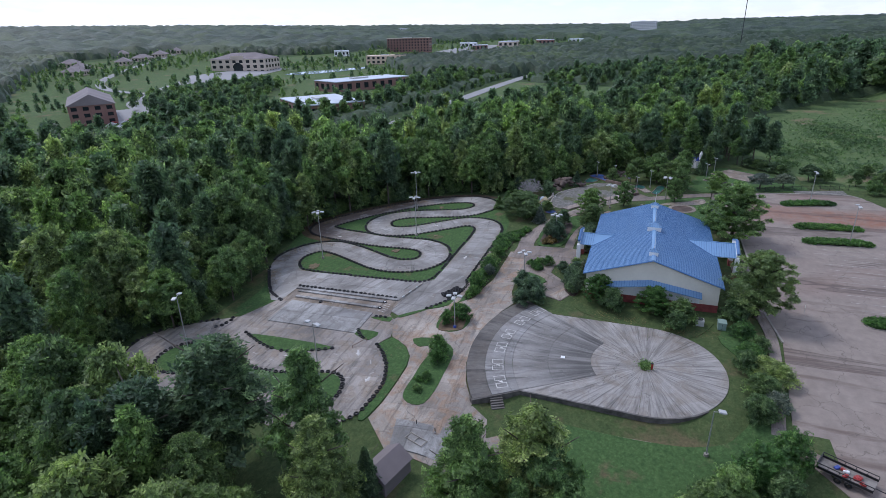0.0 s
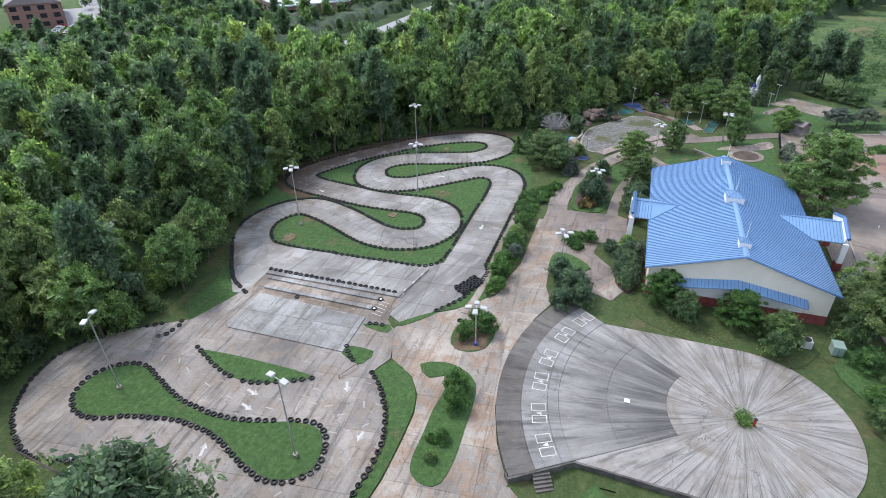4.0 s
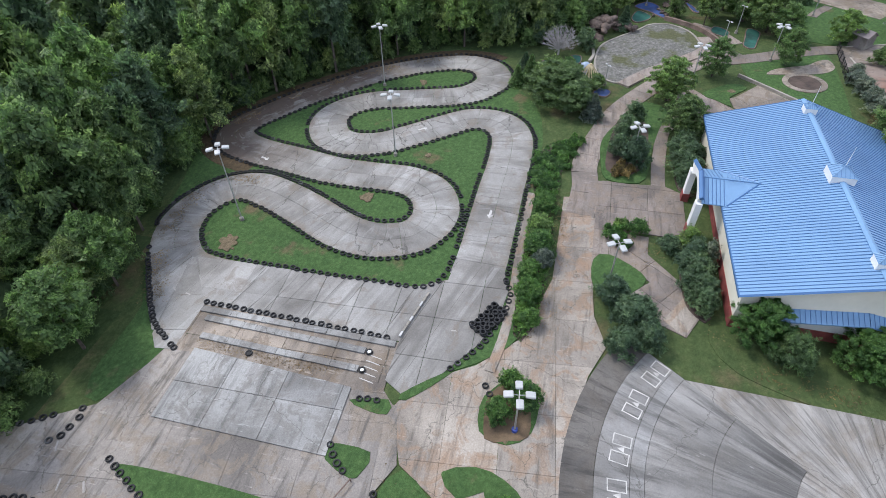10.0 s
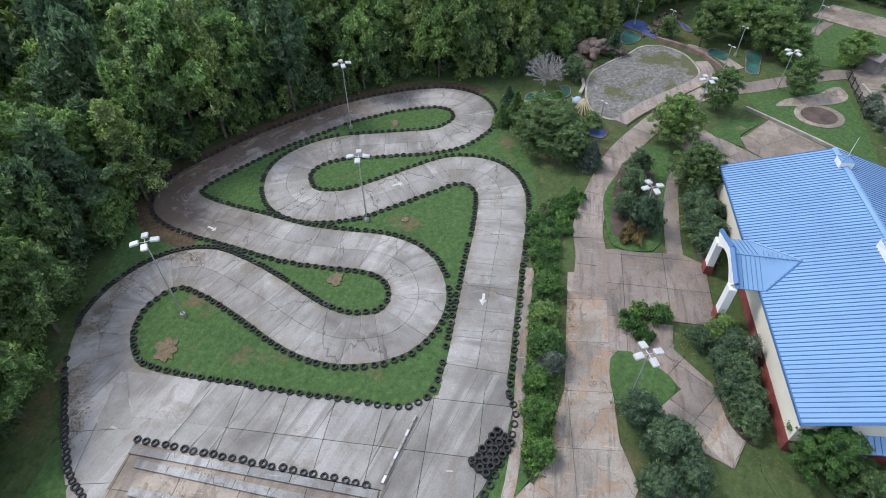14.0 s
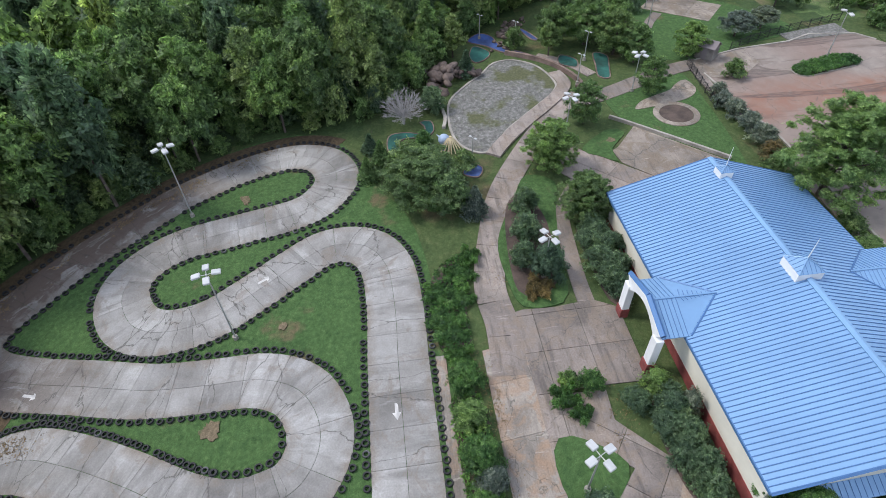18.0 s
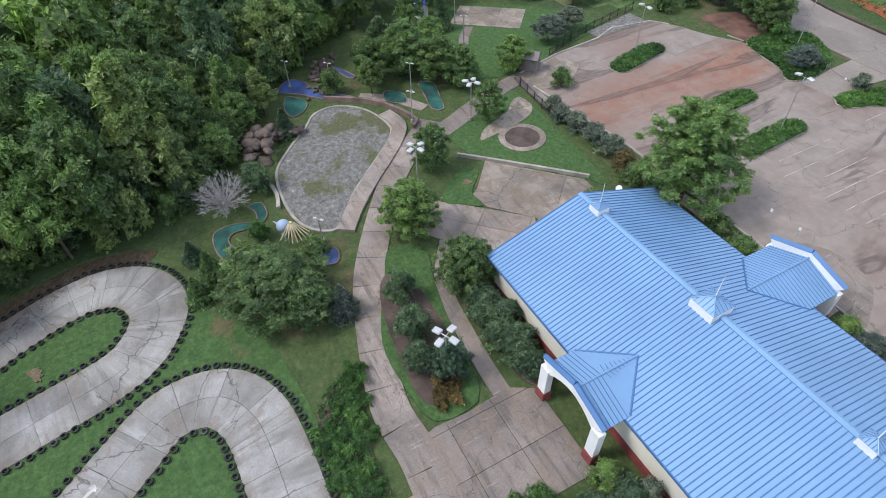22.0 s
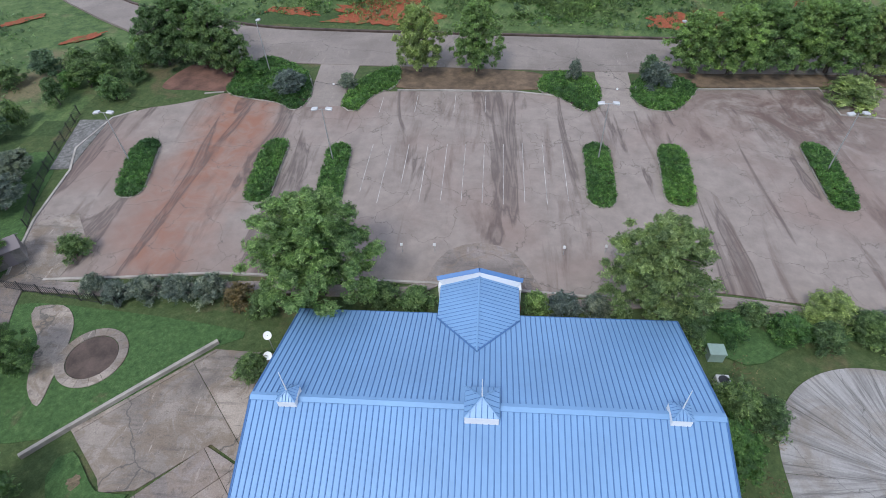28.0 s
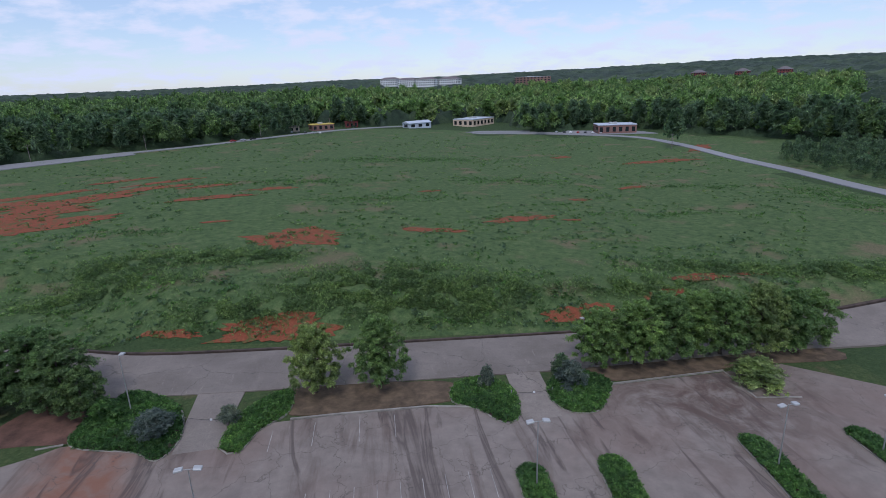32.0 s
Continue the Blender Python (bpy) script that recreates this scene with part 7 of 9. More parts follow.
# trees that stand alone on the site: kind, x, y, height, half breadth, leaf
TREES = [
    ("great", -29, -15, 7.2, 4.1, 1), ("full", -38.5, -7.2, 7.0, 3.0, 1), ("great", -18.5, -13.5, 6.4, 3.8, 0), ("full", -44.6, 5.4, 6.6, 2.9, 1),
    ("great", -17.2, 16.4, 13.4, 7.4, 1), ("great", 16.8, 16.8, 12.0, 6.0, 2), ("great", -12, 66, 11.5, 4.6, 2), ("great", -2.5, 67, 12.0, 4.8, 1),
    ("full", -46.4, 65.4, 10.5, 5.4, 0), ("great", -51.4, 68.4, 12.0, 6.4, 1), ("full", -56.0, 66.0, 10.5, 5.0, 0), ("full", -43.0, 63.4, 8.0, 3.6, 0), ("great", 33.5, 70.5, 10.5, 5.2, 1), ("great", 40, 70, 12.0, 5.6, 1), ("great", 46, 72, 12.6, 6.2, 1), ("great", 52, 73, 12.5, 5.4, 1),
    ("great", 57.5, 73, 12.6, 6.2, 1), ("great", 64.5, 72.5, 14.0, 5.4, 2), ("full", 71, 74, 12.4, 6.0, 1), ("full", 77, 76, 11.5, 5.6, 1),
]
for kind, x, y, h, w, leaf in TREES:
    plant(kind, x, y, h, w, leaf, ("leafy green shade tree on the lawn", "bright green maple beside the paving", "yellow-green tree with loose foliage")[min(leaf, 2)], group="lawn trees")
BUSHES = [
    ("great", -26.2, -31.6, 6.4, 6.2, 0), ("shrub", -29.5, -33.5, 5.4, 4.6, 0), ("shrub", -23, -29.6, 5.2, 4.0, 0), ("cone", -21.4, -26.4, 4.2, 1.9, 4), ("cone", -33, -37.5, 4.6, 1.9, 1), ("cone", -31, -39.5, 3.6, 1.6, 1), ("shrub", -46.8, -29, 4.2, 2.6, 3), ("shrub", -31, -26.2, 2.8, 1.9, 0), ("shrub", -37.4, -31.2, 2.6, 1.6, 5), ("cone", -37.6, -39.0, 3.0, 1.5, 3),
    ("shrub", -20, -20.4, 4.2, 2.1, 3), ("shrub", -15, -21.4, 4.4, 2.3, 3), ("shrub", -9.6, -20.2, 4.6, 2.5, 3), ("shrub", -11.6, -22.4, 3.6, 1.9, 3), ("low", -7.6, -22.0, 1.6, 2.2, 6),
    ("great", 18, -8.5, 5.4, 3.3, 5), ("great", 19.8, 0.8, 5.0, 3.3, 5), ("shrub", 21.8, 5.0, 4.2, 2.7, 0), ("shrub", 19.4, 13.5, 4.4, 2.6, 0), ("shrub", 20.6, -6.0, 4.2, 2.6, 0), ("shrub", 24.5, 4.4, 3.4, 2.0, 0),
    ("shrub", 10, -31, 3.2, 2.2, 5), ("shrub", 17.6, -31.4, 3.2, 2.0, 5), ("shrub", 2.4, -31.2, 2.8, 2.1, 5), ("shrub", 14, -31.6, 2.2, 1.8, 5), ("shrub", 6.2, -31.4, 2.4, 1.8, 1), ("shrub", 20.8, -30.8, 2.0, 1.5, 5), ("shrub", 12.0, -30.4, 2.4, 1.6, 4),
    ("shrub", 30.2, -30, 3.0, 1.9, 5), ("shrub", 32, -32.2, 2.6, 1.6, 5), ("shrub", 28.6, -31.6, 2.2, 1.4, 5),
    ("shrub", 18.8, -20.4, 4.0, 3.0, 3), ("shrub", 16, -22.6, 3.6, 2.1, 3), ("shrub", 22.4, -21.4, 3.2, 2.1, 3), ("shrub", 21.2, -19.0, 3.4, 1.9, 3),
    ("shrub", 41.2, -30.4, 3.4, 1.8, 5), ("shrub", 43.4, -29.8, 3.0, 1.7, 5), ("shrub", 48, -29.8, 1.6, 1.0, 5), ("shrub", 50.5, -30.2, 1.2, 0.9, 1),
    ("shrub", -9, -12.8, 2.8, 2.1, 3), ("shrub", -12, -12.4, 3.0, 2.2, 3), ("shrub", -14.6, -13.2, 2.8, 2.0, 3), ("shrub", -6, -13, 2.4, 1.6, 3),
    ("shrub", 5.4, -14, 2.6, 1.6, 1), ("shrub", 8, -13.6, 3.0, 1.9, 3), ("shrub", 10.6, -13.2, 2.8, 1.9, 3), ("shrub", 13.2, -12.8, 2.6, 1.6, 3), ("shrub", 8.2, -12.2, 3.4, 1.2, 4), ("shrub", 6.8, -16.4, 2.2, 1.6, 3),
    ("low", 5.6, -22.4, 1.5, 1.9, 5), ("low", 7.2, -21.2, 1.3, 1.5, 5), ("shrub", 4.4, -19.8, 2.0, 1.5, 5), ("low", 3.6, -21.4, 1.2, 1.5, 1),
    ("low", -7.6, -30.2, 1.1, 2.4, 5), ("low", -3.4, -31.6, 1.1, 2.5, 5), ("low", -11.4, -30.0, 1.2, 2.4, 5), ("low", -5.2, -33.0, 1.0, 2.2, 5), ("low", -9.0, -32.6, 1.0, 2.0, 5), ("low", -13.6, -28.6, 1.5, 1.8, 5), ("low", -0.6, -31.4, 1.2, 1.9, 5),
    ("shrub", 57, 62.6, 4.0, 4.6, 2), ("shrub", -32, 58, 3.6, 3.3, 4), ("shrub", -23, 59.6, 2.6, 1.9, 4), ("shrub", 13.6, 65.0, 3.6, 1.5, 4), ("shrub", 26.6, 64.0, 4.2, 2.9, 4), ("shrub", 26.0, 66.4, 4.4, 2.0, 3), ("shrub", -40, 62, 3.4, 2.6, 5),
    ("shrub", 24, 14, 2.6, 2.2, 5), ("shrub", 30, 14.2, 2.6, 2.5, 5), ("shrub", 35, 17, 3.0, 2.7, 2), ("shrub", 33, 15.6, 2.6, 2.2, 2), ("shrub", 38, 15.4, 2.6, 2.3, 0), ("shrub", 43, 14, 2.8, 2.4, 0), ("shrub", 27, 16, 2.2, 1.9, 0), ("shrub", 41, 16, 2.4, 2.0, 4),
    ("shrub", 8, 15.6, 2.4, 2.0, 4), ("shrub", 5.4, 16, 2.0, 1.6, 1), ("shrub", -7, 15.4, 2.4, 2.2, 1), ("shrub", 11.4, 15.8, 2.2, 1.8, 4), ("shrub", -10.6, 15.6, 2.6, 2.2, 0), ("shrub", -47, 20.4, 3.0, 2.1, 0), ("shrub", -21.4, 6.4, 2.6, 2.0, 0),
    ("shrub", -39, 14.6, 2.4, 1.9, 4), ("shrub", -36, 15, 2.6, 2.1, 4), ("shrub", -32.4, 15.2, 2.8, 2.2, 4), ("shrub", -29, 15.4, 2.8, 2.2, 4), ("shrub", -25.4, 14.6, 2.6, 2.0, 6), ("shrub", -22.6, 13.6, 3.0, 2.0, 0), ("shrub", -42.4, 15.6, 2.0, 1.6, 4),
    ("low", 48.4, -30.8, 0.8, 0.9, 5),
    ("shrub", -60.3, 66.0, 4.6, 2.8, 1), ("shrub", -65.0, 65.0, 5.0, 3.0, 0), ("shrub", -70.0, 63.4, 4.2, 3.0, 0), ("shrub", -75.6, 62.0, 4.4, 3.2, 3), ("shrub", -64.4, 60.0, 3.2, 2.4, 1), ("shrub", -69.0, 57.6, 3.0, 2.4, 5), ("shrub", -80.0, 58.0, 3.6, 3.0, 0),
    ("shrub", -10.4, -14.2, 2.6, 2.0, 3), ("shrub", -13.2, -14.4, 2.6, 2.0, 3), ("shrub", -7.4, -13.8, 2.4, 1.8, 3), ("shrub", 9.4, -14.6, 2.4, 1.8, 3), ("shrub", 12.0, -14.2, 2.4, 1.8, 3), ("shrub", 15.0, -13.0, 2.2, 1.6, 3),
]
for kind, x, y, h, w, leaf in BUSHES:
    plant(kind, x, y, h, w, leaf, {0: "dense dark green rounded shrub", 1: "bright green rounded garden shrub", 2: "loose yellow-green garden shrub", 3: "dark green spreading evergreen shrub", 4: "shaggy grey-green garden shrub", 5: "fresh green leafy garden shrub", 6: "half-dead rust-brown garden shrub"}[leaf], "shrub", "garden shrubs", "shrub")
GOLF = [
    ("shrub", -65, -12, 4.2, 2.3, 0), ("round", -61, -27.6, 7.0, 3.4, 1), ("tall", -64.9, -23.2, 8.0, 2.8, 2), ("round", -55.2, -32.0, 6.5, 3.2, 1), ("round", -50.2, -37.0, 5.5, 2.8, 0), ("round", -68.7, -26.4, 8.0, 3.4, 1), ("tall", -80.9, -14.8, 9.0, 3.0, 0), ("round", -58.6, -29.4, 6.0, 2.8, 0), ("tall", -72.6, -19.6, 8.0, 2.6, 1), ("round", -65, -5, 7.5, 3.8, 0), ("full", -64, 1, 9.2, 5.2, 1), ("full", -59, 4.6, 8.0, 4.2, 0), ("full", -55.4, 7, 7.0, 3.4, 1), ("cone", -57, -22, 4.6, 1.9, 3), ("round", -67, 7, 7.5, 3.8, 1), ("tall", -72, 0, 7.5, 2.8, 3), ("cone", -76, 14, 7.0, 2.2, 3), ("round", -79, 9, 7.5, 3.2, 1),
    ("full", -55.4, 16.6, 6.2, 3.4, 1), ("round", -61, 28, 4.6, 3.8, 4), ("round", -63, 34, 4.2, 3.2, 4), ("tall", -77, -21, 8.5, 3.2, 2), ("tall", -67, -28, 8.5, 3.2, 2), ("round", -84, -9, 9, 4.6, 1), ("round", -86, 1, 9, 4.6, 0), ("round", -71, -25, 8, 3.6, 1), ("tall", -62, -33, 8, 3.0, 2), ("round", -56, -36, 7.5, 3.8, 0), ("round", -70, -33, 9, 4.0, 1), ("round", -80, -15, 9, 4.0, 0), ("tall", -82, 16, 8, 2.8, 0), ("round", -72, 42, 5, 3.4, 3), ("round", -66, 58, 5, 3.0, 0), ("shrub", -59, 60, 3.2, 2.1, 0), ("shrub", -59.8, 54.5, 3.8, 2.6, 1), ("shrub", -68.3, 52.6, 4.6, 2.2, 0), ("shrub", -70.9, 46.4, 4.2, 2.0, 0), ("shrub", -74.8, 44.8, 3.4, 2.2, 1), ("shrub", -84.1, 32.6, 3.0, 3.0, 0), ("shrub", -88.5, 28.9, 3.0, 3.0, 3), ("shrub", -79.4, 36.4, 3.0, 2.8, 0), ("shrub", -81.8, 34.6, 3.0, 2.6, 3), ("shrub", -86.4, 30.8, 3.0, 2.6, 0), ("tall", -70, -2, 7.0, 2.6, 0), ("round", -61, -6.5, 6.0, 2.6, 0),
]
for kind, x, y, h, w, leaf in GOLF:
    plant(kind, x, y, h, w, leaf, ("dark green tree in the golf garden", "mid green tree in the golf garden", "yellow-green poplar by the golf garden", "dark conifer in the golf garden", "grey-green thin tree by the fence")[leaf], group="golf garden trees")
FRONT = [("pine", 70.0, -46.5, 17.5, 6.4, 3), ("pine", 76.0, -52.0, 15.0, 5.4, 3), ("tall", 70.6, -34.2, 19.5, 5.2, 1), ("tall", 74.5, -30.6, 15.0, 4.6, 2), ("tall", 66.5, -10.6, 15.5, 5.6, 2), ("tall", 70.5, -16.5, 16.0, 4.8, 1), ("round", 68.0, -9.0, 12.0, 5.0, 1), ("shrub", 55, 12.4, 6.0, 3.6, 5), ("shrub", 51.6, 15.4, 6.0, 3.0, 5), ("shrub", 57.5, 9.4, 5.0, 3.2, 1), ("round", 78.0, -44.0, 12.0, 5.0, 0), ("round", 82.0, -38.0, 11.0, 5.0, 0), ("cone", 69, -28.5, 6.5, 2.0, 3), ("shrub", 60, 7, 4.6, 3.2, 0), ("shrub", 57, 14, 5.2, 2.8, 0), ("shrub", 38, 14.4, 3.0, 2.1, 0), ("shrub", 44, 13.4, 3.6, 2.1, 0), ("shrub", 33, 13.4, 3.0, 2.0, 0), ("shrub", 65, -3, 3.6, 2.4, 0), ("shrub", 65.0, 3, 3.6, 2.6, 5), ("shrub", 62.0, 12.0, 4.0, 2.6, 5)]
for kind, x, y, h, w, leaf in FRONT:
    plant(kind, x, y, h, w, leaf, ("dark green shrub on the east lawn", "tall open green tree east of the circuit", "tall yellow-green tree east of the circuit", "tall dark pine east of the circuit", "", "fresh green shrub on the east lawn")[leaf], group="east trees")

# bare tree
bare = thing("bare_tree", "leafless grey tree with fine branching twigs", "tree", -44.2, -33.6, ground(-44.2, -33.6))
bare.scale = (1.25, 1.25, 1.2)
part("trunk", rod(bmesh.new(), (0, 0, -0.2), (0, 0, 1.5), 0.16, 0.12, 8), M_PALEBARK, bare)
bt = random.Random(8)
for i in range(64):
    bm = bmesh.new()
    a, e = i * 2.4, math.asin(0.12 + 0.86 * (i + 0.5) / 64)
    d = Vector((math.cos(a) * math.cos(e), math.sin(a) * math.cos(e), math.sin(e)))
    p = Vector((0, 0, 1.0))
    for step in range(4):
        q = p + d * bt.uniform(0.5, 0.68) + Vector((bt.uniform(-0.18, 0.18), bt.uniform(-0.18, 0.18), 0.1))
        rod(bm, p, q, 0.04 * (1 - step / 5), 0.04 * (1 - (step + 1) / 5), 4)
        for _ in range(3 + 2 * step):
            w = d + Vector((bt.uniform(-0.8, 0.8), bt.uniform(-0.8, 0.8), bt.uniform(-0.35, 0.75)))
            rod(bm, q, q + w.normalized() * bt.uniform(0.35, 0.8), 0.018, 0.008, 3)
        p = q
    part("limb", bm, M_PALEBARK, bare)

# weeds in the middle of the stage
wr = np.random.default_rng(44)
wp = np.stack([CX + wr.normal(0, 0.55, 500), CY + wr.normal(0, 0.45, 500), wr.uniform(0.12, 0.55, 500) + stage_height(CX, CY)], 1)
tagged(new("stage_weeds", quad_mesh("stage_weeds", leaf_quads(wp, np.tile((0, 0, 0.4), (500, 1)), 0.22, wr), None, (LEAF[1],))), "green weeds sprouting in the stage centre", "weeds", kind="stuff")

# ivy beds in the car park and on its islands
def leaf_bed(name, poly, high, per_m2, leaf, size, label, with_kerb=True, category="hedge", group="ivy beds"):
    rng = np.random.default_rng(int(abs(poly[0][0]) * 10))
    t = thing(name, label, category, group=group)
    xs_, ys_ = [p[0] for p in poly], [p[1] for p in poly]
    pts = []
    n = int(abs(area(poly)) * per_m2 * 2)
    while len(pts) < n:
        x, y = rng.uniform(min(xs_), max(xs_)), rng.uniform(min(ys_), max(ys_))
        if inside(poly, x, y):
            d = min(math.hypot(x - px, y - py) for px, py in poly)
            pts.append((x, y, ground(x, y) + 0.1 + high * (0.25 + 0.75 * smooth(0, 0.9, d)) * rng.uniform(0.5, 1.05) * (0.85 + 0.3 * noise.noise((x * 0.9, y * 0.9, 0)))))
    pts = np.array(pts)
    part_of("leaves", quad_mesh("leaves", leaf_quads(pts, np.tile((0, 0, 0.8), (n, 1)), size, rng), None, (LEAF[leaf],)), LEAF[leaf], t)
    sheet("soil", poly, 0.12, 0.2, M_SOIL, t)
    if with_kerb:
        kerb("kerb", poly, 0.2, 0.16, M_KERB, t, True)


def capsule(a, b, r):
    t = math.atan2(b[1] - a[1], b[0] - a[0])
    out = []
    for c, s in ((b, -90), (a, 90)):
        out += [(c[0] + r * math.cos(t + radians(s + k * 22.5)), c[1] + r * math.sin(t + radians(s + k * 22.5))) for k in range(9)]
    return out


for a, b, r in (((-46.6, 32.4), (-48.6, 41.6), 1.8), ((-29.4, 32.2), (-30.0, 42.6), 1.7), ((-20.1, 32.0), (-20.8, 42.2), 1.6), ((14.4, 34.2), (14.9, 44.6), 1.75), ((24.3, 35.2), (25.3, 45.0), 1.9), ((44.7, 36.0), (45.6, 47.6), 1.75), ((61.0, 36.0), (61.6, 48.0), 1.7)):
    leaf_bed("ivy_bed", capsule(a, b, r), 0.75, 26, 5, 0.42, "long kerbed bed of dense ivy in the car park")
for poly in ([(-16.6, -14.8), (-10.0, -14.9), (-5.0, -14.4), (-4.6, -12.3), (-16.9, -12.2)], [(6.6, -14.6), (11.0, -15.2), (15.6, -14.6), (16.4, -12.4), (6.2, -12.3)]):
    leaf_bed("hedge", spline(poly, True, 0.6), 2.7, 55, 3, 0.3, "shaggy dark evergreen hedge along the hall wall", False, "hedge", "hall hedges")
leaf_bed("ground_cover", spline([(-14.4, -28.4), (-6.0, -29.8), (-1.6, -30.0), (-1.0, -32.6), (-6.0, -33.6), (-12.0, -32.6)], True, 1.0), 0.35, 12, 5, 0.42, "low spreading green ground cover beside the path", False, "ground cover", "planting beds")
leaf_bed("ground_cover", spline([(3.6, -30.2), (12.0, -29.6), (21.6, -30.4), (22.6, -32.2), (12.0, -32.8), (4.0, -32.8)], True, 1.0), 0.35, 12, 5, 0.42, "low spreading green ground cover beside the track", False, "ground cover", "planting beds")
leaf_bed("ivy_bed", spline([(-42.6, 57.6), (-40.5, 68.6), (-36.0, 68.4), (-30.6, 63.6), (-28.6, 56.4), (-30.1, 52.4), (-33.4, 54.4)], True, 1.0), 0.5, 16, 5, 0.5, "kerbed island of ground cover at the drive mouth")
leaf_bed("ivy_bed", spline([(-22.9, 53.9), (-22.4, 60.0), (-19.4, 65.0), (-15.8, 67.0), (-15.4, 61.3), (-18.7, 57.2), (-20.4, 52.8)], True, 1.0), 0.6, 18, 5, 0.5, "kerbed island of ground cover at the drive mouth")
leaf_bed("ivy_bed", spline([(7.8, 61.4), (8.8, 66.0), (13.4, 67.6), (17.4, 63.8), (16.8, 57.0), (14.2, 55.2), (11.2, 58.8)], True, 1.0), 0.6, 18, 5, 0.5, "kerbed island of ground cover at the drive mouth")
leaf_bed("ivy_bed", spline([(23.3, 64.7), (26.4, 68.0), (30.3, 68.4), (33.4, 64.6), (31.0, 60.0), (27.9, 56.6), (24.0, 57.0), (22.4, 60.8)], True, 1.0), 0.6, 18, 5, 0.5, "kerbed island of ground cover at the drive mouth")
tagged(sheet("verge", spline([(-15.4, 67.4), (2.9, 67.6), (8.6, 66.6), (7.6, 61.6), (-15.0, 60.4)], True, 2), 0.09, 0.15, M_STRAW), "verge of bare soil and leaf litter", "grass", kind="structure")
tagged(sheet("verge", spline([(33.4, 65.0), (31.2, 69.6), (60.0, 73.4), (78.0, 76.0), (80.0, 70.0), (60.0, 68.8), (54.0, 67.4)], True, 2), 0.09, 0.15, M_STRAW), "verge of brown leaf litter under the trees", "verge", kind="structure")
tagged(sheet("verge", spline([(-42.0, 58.0), (-41.0, 69.5), (-52.0, 74.0), (-62.0, 78.0), (-60.0, 60.0), (-55.0, 52.0)], True, 2), 0.07, 0.15, M_GROUND), "thin grass and bare soil under the trees", "verge", kind="structure")
tagged(sheet("clay_verge", spline([(-40.6, 58.2), (-41.4, 66.0), (-46.0, 69.0), (-52.0, 66.0), (-54.0, 58.4), (-48.0, 57.6)], True, 1.5), 0.10, 0.15, M_CLAYSOIL), "bare red clay under the corner trees", "verge", kind="structure")
tagged(sheet("straw_bed", spline([(34.4, -33.0), (30.0, -33.4), (28.4, -31.4), (29.8, -29.6), (33.4, -29.2), (34.2, -31.0)], True, 1), 0.13, 0.1, M_STRAW), "pine straw bed round the lamp post", "planting bed", kind="structure")
tagged(sheet("straw_bed", spline([(-8.0, -23.8), (-20.0, -22.8), (-24.0, -20.2), (-19.0, -18.0), (-8.4, -19.4)], True, 1), 0.115, 0.1, M_SOIL), "dark mulch under the path trees", "planting bed", kind="structure")
tagged(sheet("straw_bed", spline([(16.6, -11.8), (22.6, -10.6), (26.6, 4.0), (24.0, 8.6), (18.0, 10.0), (17.2, 0)], True, 1.5), 0.02, 0.1, M_GROUND), "thin grass and fallen leaves along the gable", "planting bed", kind="structure")

# ---- woods: loose leaf sprays, joined ----
ROADS = [spline([(-40, -150), (-98, -146), (-185, -144), (-283, -145), (-369, -145), (-455, -144), (-560, -140)], step=8), spline([(-250, -50), (-272, -38), (-356, -31), (-450, -26)], step=8), spline([(-209, 325), (-179, 357), (-109, 415), (-32, 507), (30, 560)], step=8), spline([(188, 110), (192, 150), (193, 178), (194, 196), (198, 233), (200, 280), (207, 343), (205, 400), (184, 434), (140, 472), (90, 500)], step=8)]
CLEAR = [(50, 500, 60), (100, 530, 50), (205, 448, 40), (108, 592, 44), (45, 545, 40), (-50, 520, 30), (140, 1650, 130), (375, 1300, 60), (100, 1700, 110), (120, 1500, 90), (370, 1240, 40)]
PINE_BLOCK = [(206, 256), (204, 219), (204, 172), (300, 190), (302, 286), (248, 298)]


def wooded(x, y):
    if inside(LAWN_EDGE, x, y) or inside(FIELD_EDGE, x, y) or inside(FIELD_EAST, x, y) or inside(MEADOW_WEST, x, y):
        return False
    if inside(TOWN, x, y):
        return False
    if x > 64 and y > -34 and x < 130 and y < 130:
        return False
    if y > 60 and y < 110 and x > -75 and x < 190:
        return False
    for cx, cy, r in CLEAR:
        if (x - cx) ** 2 + (y - cy) ** 2 < r * r:
            return False
    if math.hypot(x, y) < 700:
        for road in ROADS:
            for px, py in road:
                if (x - px) ** 2 + (y - py) ** 2 < 81:
                    return False
        for (ax, ay), (bx, by) in zip(DRIVE, DRIVE[1:]):
            if (x - ax) ** 2 + (y - ay) ** 2 < 100:
                return False
    return True


def in_view(x, y):
    """Within the wedges that the walk looks along, with a margin."""
    a = math.degrees(math.atan2(y + 5, x - 112))
    b = math.degrees(math.atan2(y + 12, x))
    return (156 < a % 360 < 246) or 38 < b < 140 or math.hypot(x, y) < 160


def edge_gap(x, y):
    return min(math.hypot(x - px, y - py) for px, py in EDGE)


EDGE = [(a[0] + (b[0] - a[0]) * k / 6, a[1] + (b[1] - a[1]) * k / 6) for a, b in zip(LAWN_EDGE, LAWN_EDGE[1:] + LAWN_EDGE[:1]) for k in range(6)]


